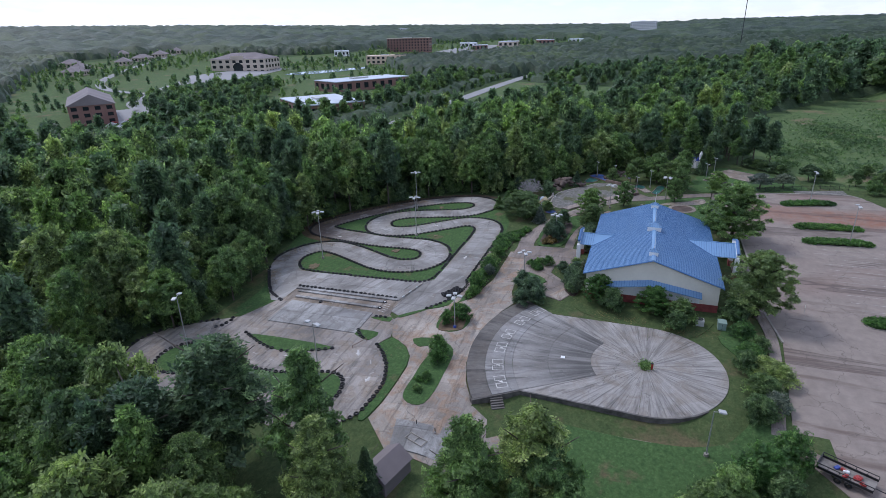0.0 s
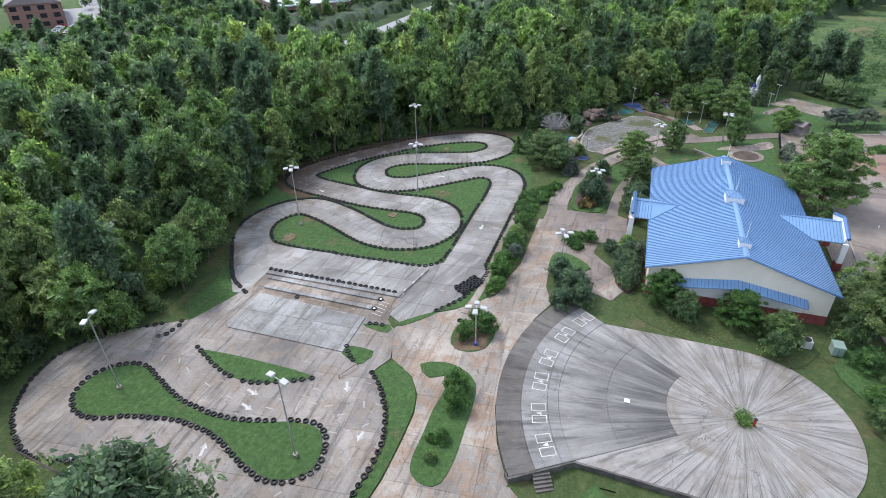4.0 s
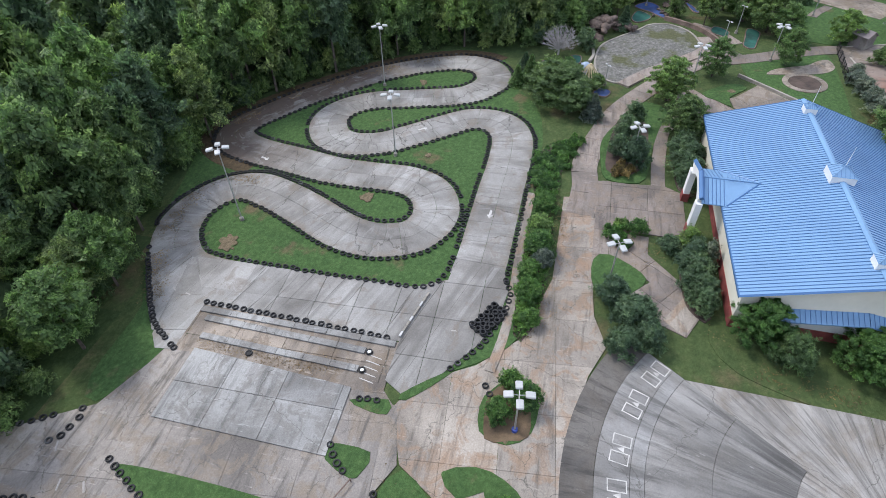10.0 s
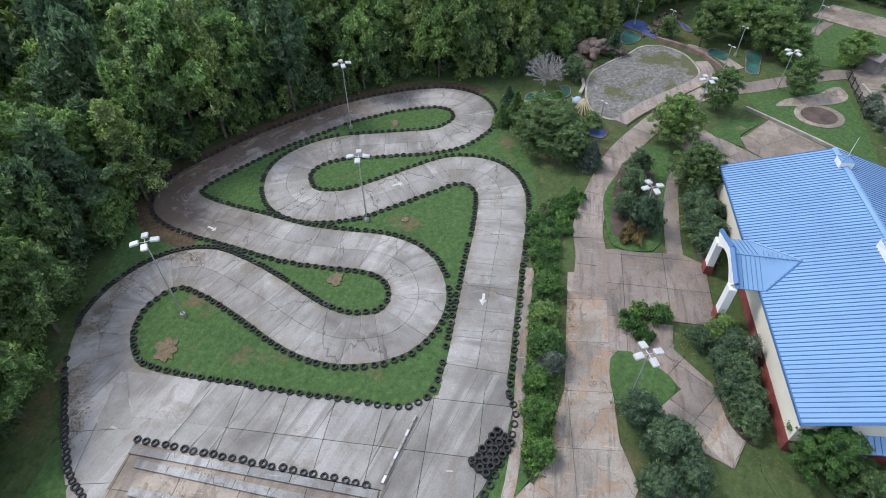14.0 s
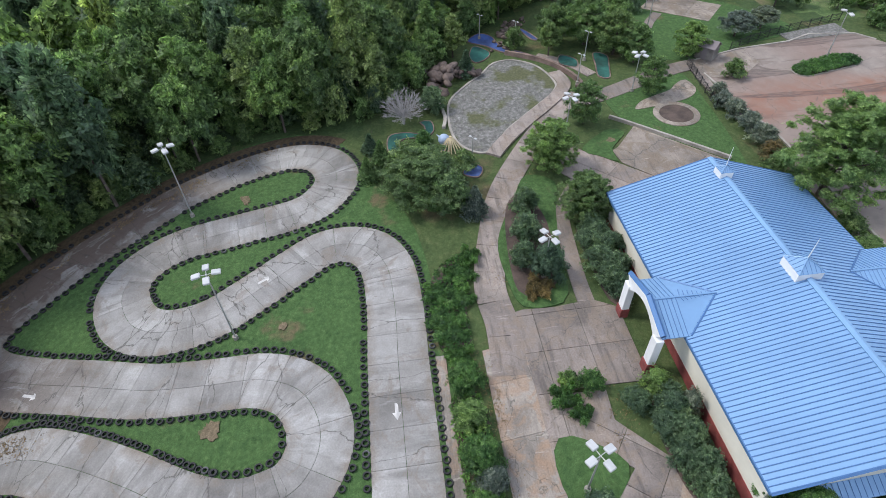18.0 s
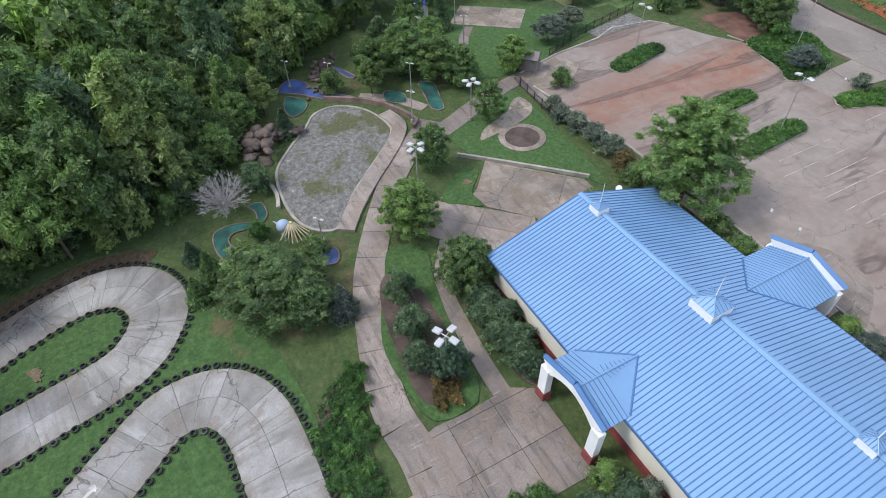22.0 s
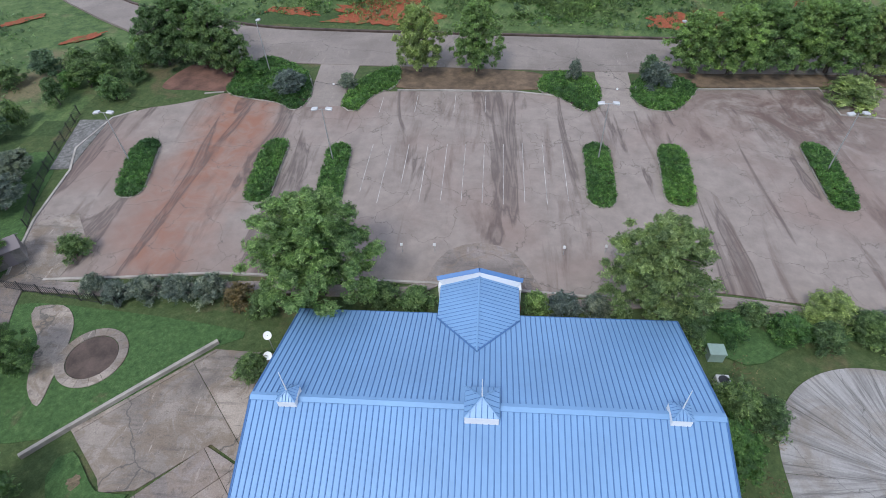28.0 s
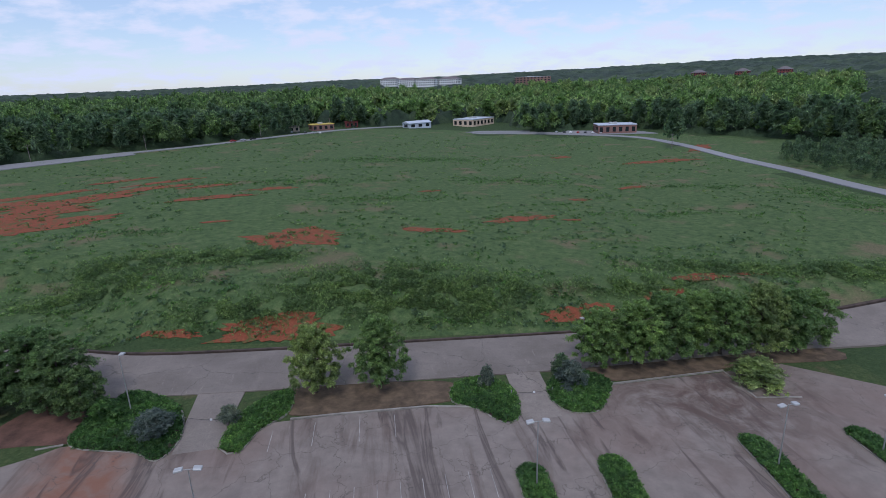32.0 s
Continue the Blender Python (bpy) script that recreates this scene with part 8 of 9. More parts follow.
def woods(name, lo, hi, gap, count, leaf, scale, seed, label, trunks=False, near=None, only=None):
    """A wood of loose crowns in one mesh."""
    rng = np.random.default_rng(seed)
    protos = []
    for n_, kind in enumerate(("round", "tall", "round", "pine", "tall", "round", "pine", "round")):
        protos.append(crown_quads(kind, seed * 13 + n_, count, leaf))
    chunks, mats, stems = [], [], []
    n = int(hi / gap) + 1
    for i in range(-n, n + 1):
        for j in range(-n, n + 1):
            x, y = (i + rng.uniform(-0.45, 0.45)) * gap, (j + rng.uniform(-0.45, 0.45)) * gap
            r = math.hypot(x, y)
            s = scale * rng.uniform(0.7, 1.3)
            pick, a, tint, high = rng.random(), rng.uniform(0, 6.283), rng.random(), rng.uniform(0.95, 1.3)
            if r < lo or r >= hi or not in_view(x, y):
                continue
            if not inside(only, x, y) if only else not wooded(x, y):
                continue
            if name == "far_crowns" and (y < 200 or abs(x) > 0.95 * y):
                continue
            if only is TOWN and any((x - bx - 0.05 * r) ** 2 + (y - by - 0.03 * r) ** 2 < 3200 for bx, by in ((-171, -365), (-592, -570), (-222, -214), (-400, -276), (-990, -478), (-738, -410), (-140, -310), (-560, -410), (-100, -280), (-480, -480))):
                continue
            if only is TOWN and noise.noise((x * 0.011, y * 0.011, 5.0)) + 0.4 * noise.noise((x * 0.04, y * 0.04, 1.0)) < 0.02:
                continue
            if near is not None and (edge_gap(x, y) < 24) != near:
                continue
            pick += 0.6 * noise.noise((x * 0.012, y * 0.012, 2.0))
            k = (3, 6)[i % 2] if pick < 0.32 else (1, 4)[j % 2] if pick > 0.84 else (0, 2, 5, 7)[(i + 2 * j) % 4]
            if any((x - px - 34) ** 2 + (y - py - 6) ** 2 < 1500 for px, py in ROADS[0][12:]):
                s *= 0.55
            # Dark oak and pine leaves stand in for cloud shade on the north treeline.
            if lo == 175 and y > 100:
                k = (0, 3, 6, 7, 6, 3)[(i + 2 * j) % 6]
            if lo == 175 and y > 100 and only is None:
                s *= 1.0
                high *= 0.9
                tint *= 0.6
            if lo == 175 and only is None and y < 80:
                s *= 0.64
                high *= 0.88
                tint *= 0.75
                if k in (1, 4):
                    k = (0, 3, 5, 6)[(i + j) % 4]
            if lo == 40 and x > 15 and 1 <= k <= 6 and k in (3, 6) and tint > 0.4:
                k = (1, 0, 4, 2)[(i + j) % 4]
            if lo == 40 and y < -40 and x < 22:
                s *= 1.18
                high *= 1.08
                tint *= 0.8
            if inside(PINE_BLOCK, x, y):
                k = 3
            # Paler leaf tints east of x = -80 paint sunlight onto the far hillside.
            if name == "far_crowns":
                k, tint = (0, 2, 5, 7)[(i + j) % 4], 0.5 + 0.55 * tint if x > -80 else tint * 0.6
            c, sn = math.cos(a), math.sin(a)
            rot = np.array([[c, sn, 0], [-sn, c, 0], [0, 0, 1]]) * np.array([s, s, s * high])
            chunks.append(protos[k] @ rot + np.array([x, y, ground(x, y) - 0.4 * s]))
            mats.append(np.full(len(protos[k]), 3 if k in (3, 6) else (2 if tint < 0.5 else 1) if k in (1, 4) else (0 if tint < 0.45 else 1 if tint < 0.9 else 2)))
            if trunks:
                w, h = 0.16 * s, 6.5 * s
                b = np.array([x, y, ground(x, y)])
                for d in range(4):
                    p, q = (math.cos(d * 1.571) * w, math.sin(d * 1.571) * w), (math.cos((d + 1) * 1.571) * w, math.sin((d + 1) * 1.571) * w)
                    lo_p, lo_q, hi_q, hi_p = b + (p[0], p[1], -0.5), b + (q[0], q[1], -0.5), b + (q[0] * 0.3, q[1] * 0.3, h), b + (p[0] * 0.3, p[1] * 0.3, h)
                    stems += [[lo_p, lo_q, hi_q], [lo_p, hi_q, hi_p]]
    if stems:
        chunks.append(np.array(stems))
        mats.append(np.full(len(stems), 4))
    ob = new(name, quad_mesh(name, np.concatenate(chunks), np.concatenate(mats), LEAF[:4] + [M_BARK]))
    return tagged(ob, label, "woods", kind="stuff")


def inside_all(poly, x, y):
    hit = np.zeros(x.shape, bool)
    for (ax, ay), (bx, by) in zip(poly, poly[1:] + poly[:1]):
        if ay != by:
            hit ^= ((ay > y) != (by > y)) & (x < (bx - ax) * (y - ay) / (by - ay) + ax)
    return hit


def wooded_all(x, y):
    """wooded() for arrays of places."""
    open_ = inside_all(LAWN_EDGE, x, y) | inside_all(FIELD_EDGE, x, y) | inside_all(FIELD_EAST, x, y) | inside_all(MEADOW_WEST, x, y) | inside_all(TOWN, x, y)
    open_ |= (x > 64) & (y > -34) & (x < 130) & (y < 130) | (y > 60) & (y < 110) & (x > -75) & (x < 190)
    for cx, cy, r in CLEAR:
        open_ |= (x - cx) ** 2 + (y - cy) ** 2 < r * r
    for road in ROADS + [DRIVE]:
        for px, py in road:
            open_ |= (x - px) ** 2 + (y - py) ** 2 < 100
    a, b = np.degrees(np.arctan2(y + 5, x - 112)) % 360, np.degrees(np.arctan2(y + 12, x))
    return ~open_ & (((a > 156) & (a < 246)) | ((b > 38) & (b < 140)) | (np.hypot(x, y) < 160))


def canopy(name, lo, hi, step, gap, high, seed, label, inset=0.0, mats=None):
    """Closed tops of a wood: a sheet domed over every crown."""
    rng = np.random.default_rng(seed)
    n = int(hi / step) + 1
    gx, gy = np.meshgrid(np.arange(-n, n + 1) * step, np.arange(-n, n + 1) * step)
    gx, gy = gx + rng.uniform(-0.3, 0.3, gx.shape) * step, gy + rng.uniform(-0.3, 0.3, gx.shape) * step
    r = np.hypot(gx, gy)
    live = (r >= lo) & (r < hi) & wooded_all(gx, gy)
    if inset:
        for dx, dy in ((inset, 0), (-inset, 0), (0, inset), (0, -inset)):
            live &= wooded_all(gx + dx, gy + dy)
    m = int(hi / gap) + 3
    cx, cy = rng.uniform(-0.42, 0.42, (2 * m + 1, 2 * m + 1)) * gap, rng.uniform(-0.42, 0.42, (2 * m + 1, 2 * m + 1)) * gap
    ch, kind = rng.uniform(0.72, 1.25, cx.shape), rng.random(cx.shape)
    ix, iy = np.rint(gx / gap).astype(int), np.rint(gy / gap).astype(int)
    top, own = np.full(gx.shape, 0.25), np.zeros(gx.shape)
    for dx in (-1, 0, 1):
        for dy in (-1, 0, 1):
            a, b = np.clip(iy + dy + m, 0, 2 * m), np.clip(ix + dx + m, 0, 2 * m)
            d2 = ((ix + dx) * gap + cx[a, b] - gx) ** 2 + ((iy + dy) * gap + cy[a, b] - gy) ** 2
            h = ch[a, b] * (1 - 1.15 * d2 / gap ** 2)
            own = np.where(h > top, kind[a, b], own)
            top = np.maximum(top, h)
    grow = live.copy()
    grow[1:-1, 1:-1] |= live[2:, 1:-1] | live[:-2, 1:-1] | live[1:-1, 2:] | live[1:-1, :-2]
    quad = live[:-1, :-1] | live[1:, :-1] | live[:-1, 1:] | live[1:, 1:]
    used = np.zeros(gx.shape, bool)
    for s0 in (slice(0, -1), slice(1, None)):
        for s1 in (slice(0, -1), slice(1, None)):
            used[s0, s1] |= quad
    index = np.full(gx.shape, -1)
    index[used] = np.arange(used.sum())
    verts = [(x, y, ground(x, y) + (high * t if on else -0.5)) for x, y, t, on in zip(gx[used], gy[used], top[used], live[used])]
    faces = np.stack([index[:-1, :-1], index[:-1, 1:], index[1:, 1:], index[1:, :-1]], -1)[quad]
    me = bpy.data.meshes.new(name)
    me.from_pydata(verts, [], faces.tolist())
    for mat in mats or CANOPY:
        me.materials.append(mat)
    k = own[:-1, :-1][quad] + 0.5 * np.array([noise.noise((x * 0.004, y * 0.004, 3.0)) for x, y in zip(gx[:-1, :-1][quad], gy[:-1, :-1][quad])])
    me.polygons.foreach_set("material_index", np.where(k < 0.3, 1, np.where(k > 0.72, 2, 0)).astype(np.int32) * (0 if mats else 1))
    me.polygons.foreach_set("use_smooth", [True] * len(faces))
    return tagged(new(name, me), label, "woods", kind="stuff")


def undergrowth(name, inner, outer, gap, count, leaf, seed, label):
    """Shrubs and saplings filling the wood's edge down to the ground."""
    rng = np.random.default_rng(seed)
    protos = [crown_quads("shrub", seed * 7 + n_, count, leaf) for n_ in range(4)]
    chunks, mats = [], []
    n = int(150 / gap)
    for i in range(-n, n + 1):
        for j in range(-n, n + 1):
            x, y = (i + rng.uniform(-0.5, 0.5)) * gap, (j + rng.uniform(-0.5, 0.5)) * gap
            s, k, a, tint = rng.uniform(0.55, 1.3), rng.integers(0, 4), rng.uniform(0, 6.283), rng.random()
            if y > 0 or not wooded(x, y) or not inner < edge_gap(x, y) < outer:
                continue
            c, sn = math.cos(a), math.sin(a)
            chunks.append(protos[k] @ (np.array([[c, sn, 0], [-sn, c, 0], [0, 0, 1]]) * np.array([s, s, s * rng.uniform(0.9, 1.5)])) + np.array([x, y, ground(x, y) - 0.2]))
            mats.append(np.full(len(protos[k]), 0 if tint < 0.4 else 1 if tint < 0.75 else 3 if tint < 0.92 else 2))
    ob = new(name, quad_mesh(name, np.concatenate(chunks), np.concatenate(mats), LEAF[:4]))
    return tagged(ob, label, "undergrowth", kind="stuff")


undergrowth("wood_edge", 0.3, 7.0, 2.9, 620, 0.40, 9, "leafy shrubs and saplings along the wood's edge")
undergrowth("wood_floor_shrubs", 7.0, 20.0, 5.2, 420, 0.5, 10, "shrubs between the woodland trees")
woods("near_woods", 40, 175, 5.8, 1400, 0.56, 1.36, 1, "dense mixed green woodland edging the site", True, True)
woods("inner_woods", 40, 175, 6.6, 340, 1.08, 1.42, 6, "dense mixed green woodland behind the site", True, False)
woods("middle_woods", 175, 560, 10.6, 165, 1.6, 2.1, 2, "mixed woodland beyond the roads")
woods("pine_plantation", 200, 430, 5.4, 130, 0.9, 0.78, 7, "dense young pine plantation beside the road", only=PINE_BLOCK)
woods("far_crowns", 560, 1180, 15.0, 60, 3.0, 2.2, 11, "distant mixed trees standing out of the woodland")
woods("town_trees", 175, 1400, 14.0, 70, 1.6, 0.95, 8, "scattered trees among the distant buildings", only=TOWN)
# Added sheet that fills gaps between the crowns with shade-dark leaf colour.
canopy("wood_filler", 60, 560, 3.8, 8.4, 6.0, 5, "added filler sheet between the crowns, coloured as shaded leaves", 9.0, [M_UNDERSHADE])
canopy("far_woods", 555, 1150, 6.0, 12.0, 13.5, 3, "distant unbroken green woodland")
canopy("horizon_woods", 1140, 3400, 17.0, 36.0, 17.0, 4, "wooded ridge on the horizon")

# ---- roads beyond the site ----
far_roads = thing("far_roads", "pale two-lane roads beyond the woods", "road", kind="structure")
for k, line in enumerate(ROADS):
    part("carriageway", band(bmesh.new(), offset(line, (5.5, 5.0, 4.5, 4.0)[k]), offset(line, -(5.5, 5.0, 4.5, 4.0)[k]), 0.35, 0.4), M_FARROAD, far_roads)
for pts, half in (([(-145, -289), (-175, -318), (-212, -365), (-254, -420), (-315, -462), (-389, -511), (-535, -572)], 6), ([(-315, -462), (-340, -553), (-425, -657), (-596, -779), (-779, -887)], 5), ([(-803, -401), (-950, -389), (-1121, -285), (-1304, -182)], 8), ([(-450, -511), (-559, -535), (-620, -523)], 14)):
    ln_ = spline(pts, step=15)
    part("carriageway", band(bmesh.new(), offset(ln_, half), offset(ln_, -half), 0.4, 0.5), M_FARROAD, far_roads)
lots = thing("far_lots", "grey asphalt lots round distant buildings", "car park", kind="structure")
for poly in ([(-135, -287), (-167, -294), (-230, -374), (-206, -392), (-167, -345)], [(-389, -511), (-486, -487), (-596, -511), (-608, -572), (-486, -584)], [(-950, -365), (-1121, -291), (-1243, -304), (-1194, -413), (-999, -426)], [(84, 506), (140, 478), (190, 438), (232, 428), (228, 452), (160, 494), (100, 522)], [(-200, 312), (-150, 360), (-160, 380), (-220, 330)]):
    sheet("lot_surface", poly, 0.42, 0.5, M_FARROAD, lots, 30.0)
WATER = spline([(-533, -460), (-559, -428), (-608, -411), (-657, -401), (-662, -416), (-608, -440), (-566, -467)], True, 6)
tagged(sheet("pond", WATER, 0.5, 0.4, M_WATER, None, 30.0), "still pond coloured pale like reflected sky", "pond", kind="structure")


def building(name, label, cx, cy, w, d, h, turn, storeys, bays, roof="flat", wall=None, top=None, rise=4.0, z=None):
    """A distant house: walls, roof and a window for each bay and storey."""
    wall, top = wall or M_FARWALL, top or M_SHINGLE
    b = thing(name, label, "building", cx, cy, ground(cx, cy) if z is None else z, turn)
    part("wall", boxed(-w / 2, w / 2, -d / 2, d / 2, -3, h), wall, b)
    if roof == "flat":
        part("roof", boxed(-w / 2 - 0.3, w / 2 + 0.3, -d / 2 - 0.3, d / 2 + 0.3, h, h + 0.7, bevel=0.1), top, b)
        part("roof_unit", boxed(-w * 0.15, w * 0.05, -d * 0.1, d * 0.1, h + 0.7, h + 2.0, bevel=0.1), M_LAMPHEAD, b)
    else:
        bm = bmesh.new()
        o = 0.8
        k = 0.0 if roof == "gable" else min(w, d) * 0.5
        long_x = w >= d
        e = [bm.verts.new((x, y, h)) for x, y in ((-w / 2 - o, -d / 2 - o), (w / 2 + o, -d / 2 - o), (w / 2 + o, d / 2 + o), (-w / 2 - o, d / 2 + o))]
        if long_x:
            r0, r1 = bm.verts.new((-w / 2 - o + k, 0, h + rise)), bm.verts.new((w / 2 + o - k, 0, h + rise))
            for f in ((e[0], e[1], r1, r0), (e[2], e[3], r0, r1), (e[1], e[2], r1), (e[3], e[0], r0), tuple(e[::-1])):
                bm.faces.new(f)
        else:
            r0, r1 = bm.verts.new((0, -d / 2 - o + k, h + rise)), bm.verts.new((0, d / 2 + o - k, h + rise))
            for f in ((e[1], e[2], r1, r0), (e[3], e[0], r0, r1), (e[0], e[1], r0), (e[2], e[3], r1), tuple(e[::-1])):
                bm.faces.new(f)
        bmesh.ops.recalc_face_normals(bm, faces=bm.faces)
        part("roof", bm, top, b)
    fw, fh = w / bays * 0.5, h / storeys * 0.55
    dn = max(1, round(bays * d / w))
    for s in range(storeys):
        zz = h / storeys * (s + 0.25)
        for i in range(bays):
            x = -w / 2 + w / bays * (i + 0.5)
            for y0, y1 in ((-d / 2 - 0.08, -d / 2 + 0.02), (d / 2 - 0.02, d / 2 + 0.08)):
                part("window", boxed(x - fw / 2, x + fw / 2, y0, y1, zz, zz + fh), M_GLASS, b)
        for i in range(dn):
            y = -d / 2 + d / dn * (i + 0.5)
            for x0, x1 in ((-w / 2 - 0.08, -w / 2 + 0.02), (w / 2 - 0.02, w / 2 + 0.08)):
                part("window", boxed(x0, x1, y - d / dn * 0.25, y + d / dn * 0.25, zz, zz + fh), M_GLASS, b)
    return b


building("apartment_block", "three-storey brown brick apartments with gabled grey roof", -171, -365, 74, 26, 12.5, 52, 3, 10, "gable", M_FARBRICK, M_SHINGLE, 6.5, -4)
of = building("office_block", "tan stone office with tall dark windows", -592, -570, 84, 48, 21, 101, 3, 8, "hip", M_FARWALL, M_SHINGLE, 8, -3)
part("arch_window", rod(bmesh.new(), (0, -24.3, 9), (0, -23.9, 9), 7.4, n=24), M_GLASS, of)
part("pediment", boxed(-10, 10, -24.6, -23.5, 19.5, 25.5, bevel=0.3), M_FARWALL, of)
building("warehouse", "long brown warehouse with bright white roof", -222, -214, 58, 40, 9, 50, 1, 6, "flat", M_FARBRICK, M_FARROOF, z=-4)
building("school", "low brown building with white membrane roof", -400, -276, 86, 40, 9, 152, 1, 9, "flat", M_FARBRICK, M_FARROOF, z=-4)
building("hotel", "five-storey brown brick hotel", -990, -478, 88, 24, 26, 97, 5, 14, "flat", M_FARBRICK, M_FARWALL)
building("store", "tan stucco store with flat roof", -738, -410, 62, 38, 12, 110, 2, 8, "flat", M_TANBRIGHT, M_TANBRIGHT)
for x, y, w, d, h, t, m in ((-1145, -401, 72, 36, 9, 20, M_WHITE), (-1188, -318, 84, 43, 10, 10, M_FARWALL), (-1255, -249, 72, 36, 10, 15, M_FARBRICK), (-1316, -182, 60, 36, 9, 0, M_WHITE), (-1511, -169, 96, 36, 12, 95, M_WHITE), (-877, -572, 48, 28, 8, 30, M_WHITE), (-1706, -828, 72, 28, 14, 60, M_WHITE), (-1072, -352, 52, 31, 9, 15, M_FARBRICK)):
    building("shop", "distant low shop building with flat roof", x, y, w, d, h, t, 1, 7, "flat", m, M_FARROOF)
building("white_block", "distant white five-storey office block", -1640, -44, 70, 30, 20, 92, 5, 14, "flat", M_WHITE, M_FARROOF, z=ground(-1640, -44) + 14)
for i, (x, y) in enumerate(((-452, -738), (-491, -779), (-596, -814), (-657, -838), (-730, -872), (-803, -904), (-877, -936), (-535, -853), (-706, -938))):
    building("bungalow", "long low bungalow with brown hipped roof", x, y, 42, 22, 5.5, 25 + 9 * (i % 3), 1, 7, "hip", M_FARWALL, M_SHINGLE, 6)
building("burger_shop", "small dark shop with yellow roof edge", -48, 514, 20, 14, 5, 20, 1, 4, "flat", M_FARBRICK, plain("yellow_trim", (0.6, 0.45, 0.08), 0.6))
building("side_shop", "small grey roadside shop with flat roof", -76, 500, 18, 12, 4.5, 20, 1, 4, "flat", M_FARWALL, M_SHINGLE)
building("metal_shed", "pale grey metal storage shed", 42, 546, 26, 12, 5, 30, 1, 3, "gable", M_FARROOF, M_FARROOF, 2)
building("pale_store", "pale storage building with flat roof", 108, 596, 40, 26, 7, 45, 1, 6, "flat", M_TANBRIGHT, M_FARROOF)
building("brick_office", "brick office with flat white roof", 205, 452, 32, 20, 7, -10, 1, 6, "flat", M_FARBRICK, M_FARROOF)
building("red_kiosk", "small dark red roadside kiosk", -22, 545, 12, 8, 5, 10, 1, 3, "flat", M_BRICK, M_BRICK)
for x, y in ((60, 1740), (110, 1690), (160, 1620), (215, 1540)):
    building("apartments", "white distant apartment house", x, y, 60, 22, 18, -40, 3, 9, "hip", M_WHITE, M_SHINGLE, 6, ground(x, y) + 10)
building("glass_office", "distant office with bands of dark glass", 376, 1300, 80, 30, 15, -8, 3, 10, "flat", M_FARBRICK, M_FARROOF, z=ground(376, 1300) + 14)
for x, y in ((700, 1150), (760, 1090), (830, 1060)):
    building("brick_house", "distant red brick house in woods", x, y, 26, 18, 9, 20, 2, 4, "hip", M_BRICK, M_SHINGLE, 6, ground(x, y) + 12)


# ---- parked cars, far off ----
def car(paint):
    c = thing("car", "parked car beside the distant building", "car", group="parked cars")
    bm = bmesh.new()
    prof = [(-2.2, 0.35), (2.2, 0.35), (2.25, 0.75), (1.2, 0.9), (0.6, 1.42), (-1.1, 1.45), (-1.8, 0.98), (-2.2, 0.92)]
    a = [bm.verts.new((x, -0.88 if z < 1.0 else -0.7, z)) for x, z in prof]
    b = [bm.verts.new((x, 0.88 if z < 1.0 else 0.7, z)) for x, z in prof]
    bm.faces.new(a)
    bm.faces.new(b[::-1])
    for i in range(len(prof)):
        bm.faces.new((a[i - 1], b[i - 1], b[i], a[i]))
    bmesh.ops.recalc_face_normals(bm, faces=bm.faces)
    part("body", bm, paint, c)
    for y in (-0.80, 0.80):
        part("side_glass", boxed(-1.4, 0.7, y - 0.02, y + 0.02, 1.0, 1.32), M_GLASS, c)
    for x in (-1.4, 1.4):
        for y in (-0.86, 0.66):
            part("wheel", rod(bmesh.new(), (x, y, 0.32), (x, y + 0.2, 0.32), 0.32, n=12), M_RUBBER, c)
    return c


paints = [plain("white_car_paint", (0.7, 0.7, 0.7), 0.3), plain("black_car_paint", (0.03, 0.03, 0.035), 0.3), plain("silver_car_paint", (0.4, 0.42, 0.44), 0.3), plain("red_car_paint", (0.3, 0.03, 0.03), 0.3)]
models = [car(p) for p in paints]
rc = random.Random(4)
spots = [(-120 - 4.2 * i + (4 if k else 0), -288 - 3.6 * i - (6 if k else 0), 142) for k in range(2) for i in range(11)] + [(-70 + 6 * i, 482 - 3 * i, 100) for i in range(5)] + [(160 + 5 * i, 470 - 4 * i, 60) for i in range(7)] + [(-1096 - 10 * i, -326 - 2 * i, 15) for i in range(10)] + [(-1010 - 10 * i, -377, 15) for i in range(8)] + [(-98, 424, 40), (-104, 419, 40), (-92, 430, 40)]
for n, (x, y, a) in enumerate(spots):
    m = models[n] if n < 4 else models[rc.randrange(4)]
    place = pose(x + rc.uniform(-0.4, 0.4), y, ground(x, y) + 0.45, 0, 0, a + rc.uniform(-3, 3))
    if n < 4:
        m.matrix_world = place
    else:
        copy_thing(m, place)

# ---- masts and utility poles ----
def utility_pole(x, y, h, label="tall wooden utility pole with crossarm"):
    p = thing("utility_pole", label, "utility pole", x, y, ground(x, y), rc.uniform(0, 180), "utility poles")
    part("pole", rod(bmesh.new(), (0, 0, -1), (0, 0, h), 0.22, 0.14, 7), M_WOOD, p)
    part("crossarm", boxed(-1.4, 1.4, -0.08, 0.08, h - 1.0, h - 0.75), M_WOOD, p)


for x, y, h in ((-453, -732, 40), (-578, -415, 36), (-1339, -246, 42), (-1348, -157, 42), (-1068, -273, 36), (-803, -194, 26), (-150, 378, 11), (-88, 440, 11), (-40, 512, 11), (-200, 340, 11), (-20, 535, 11), (190, 330, 10)):
    utility_pole(x, y, h)
mast = thing("radio_mast", "thin guyed radio mast on the ridge", "mast", -900, 118, ground(-900, 118))
part("pole", rod(bmesh.new(), (0, 0, 0), (0, 0, 95), 0.7, 0.4, 6), M_DARK, mast)

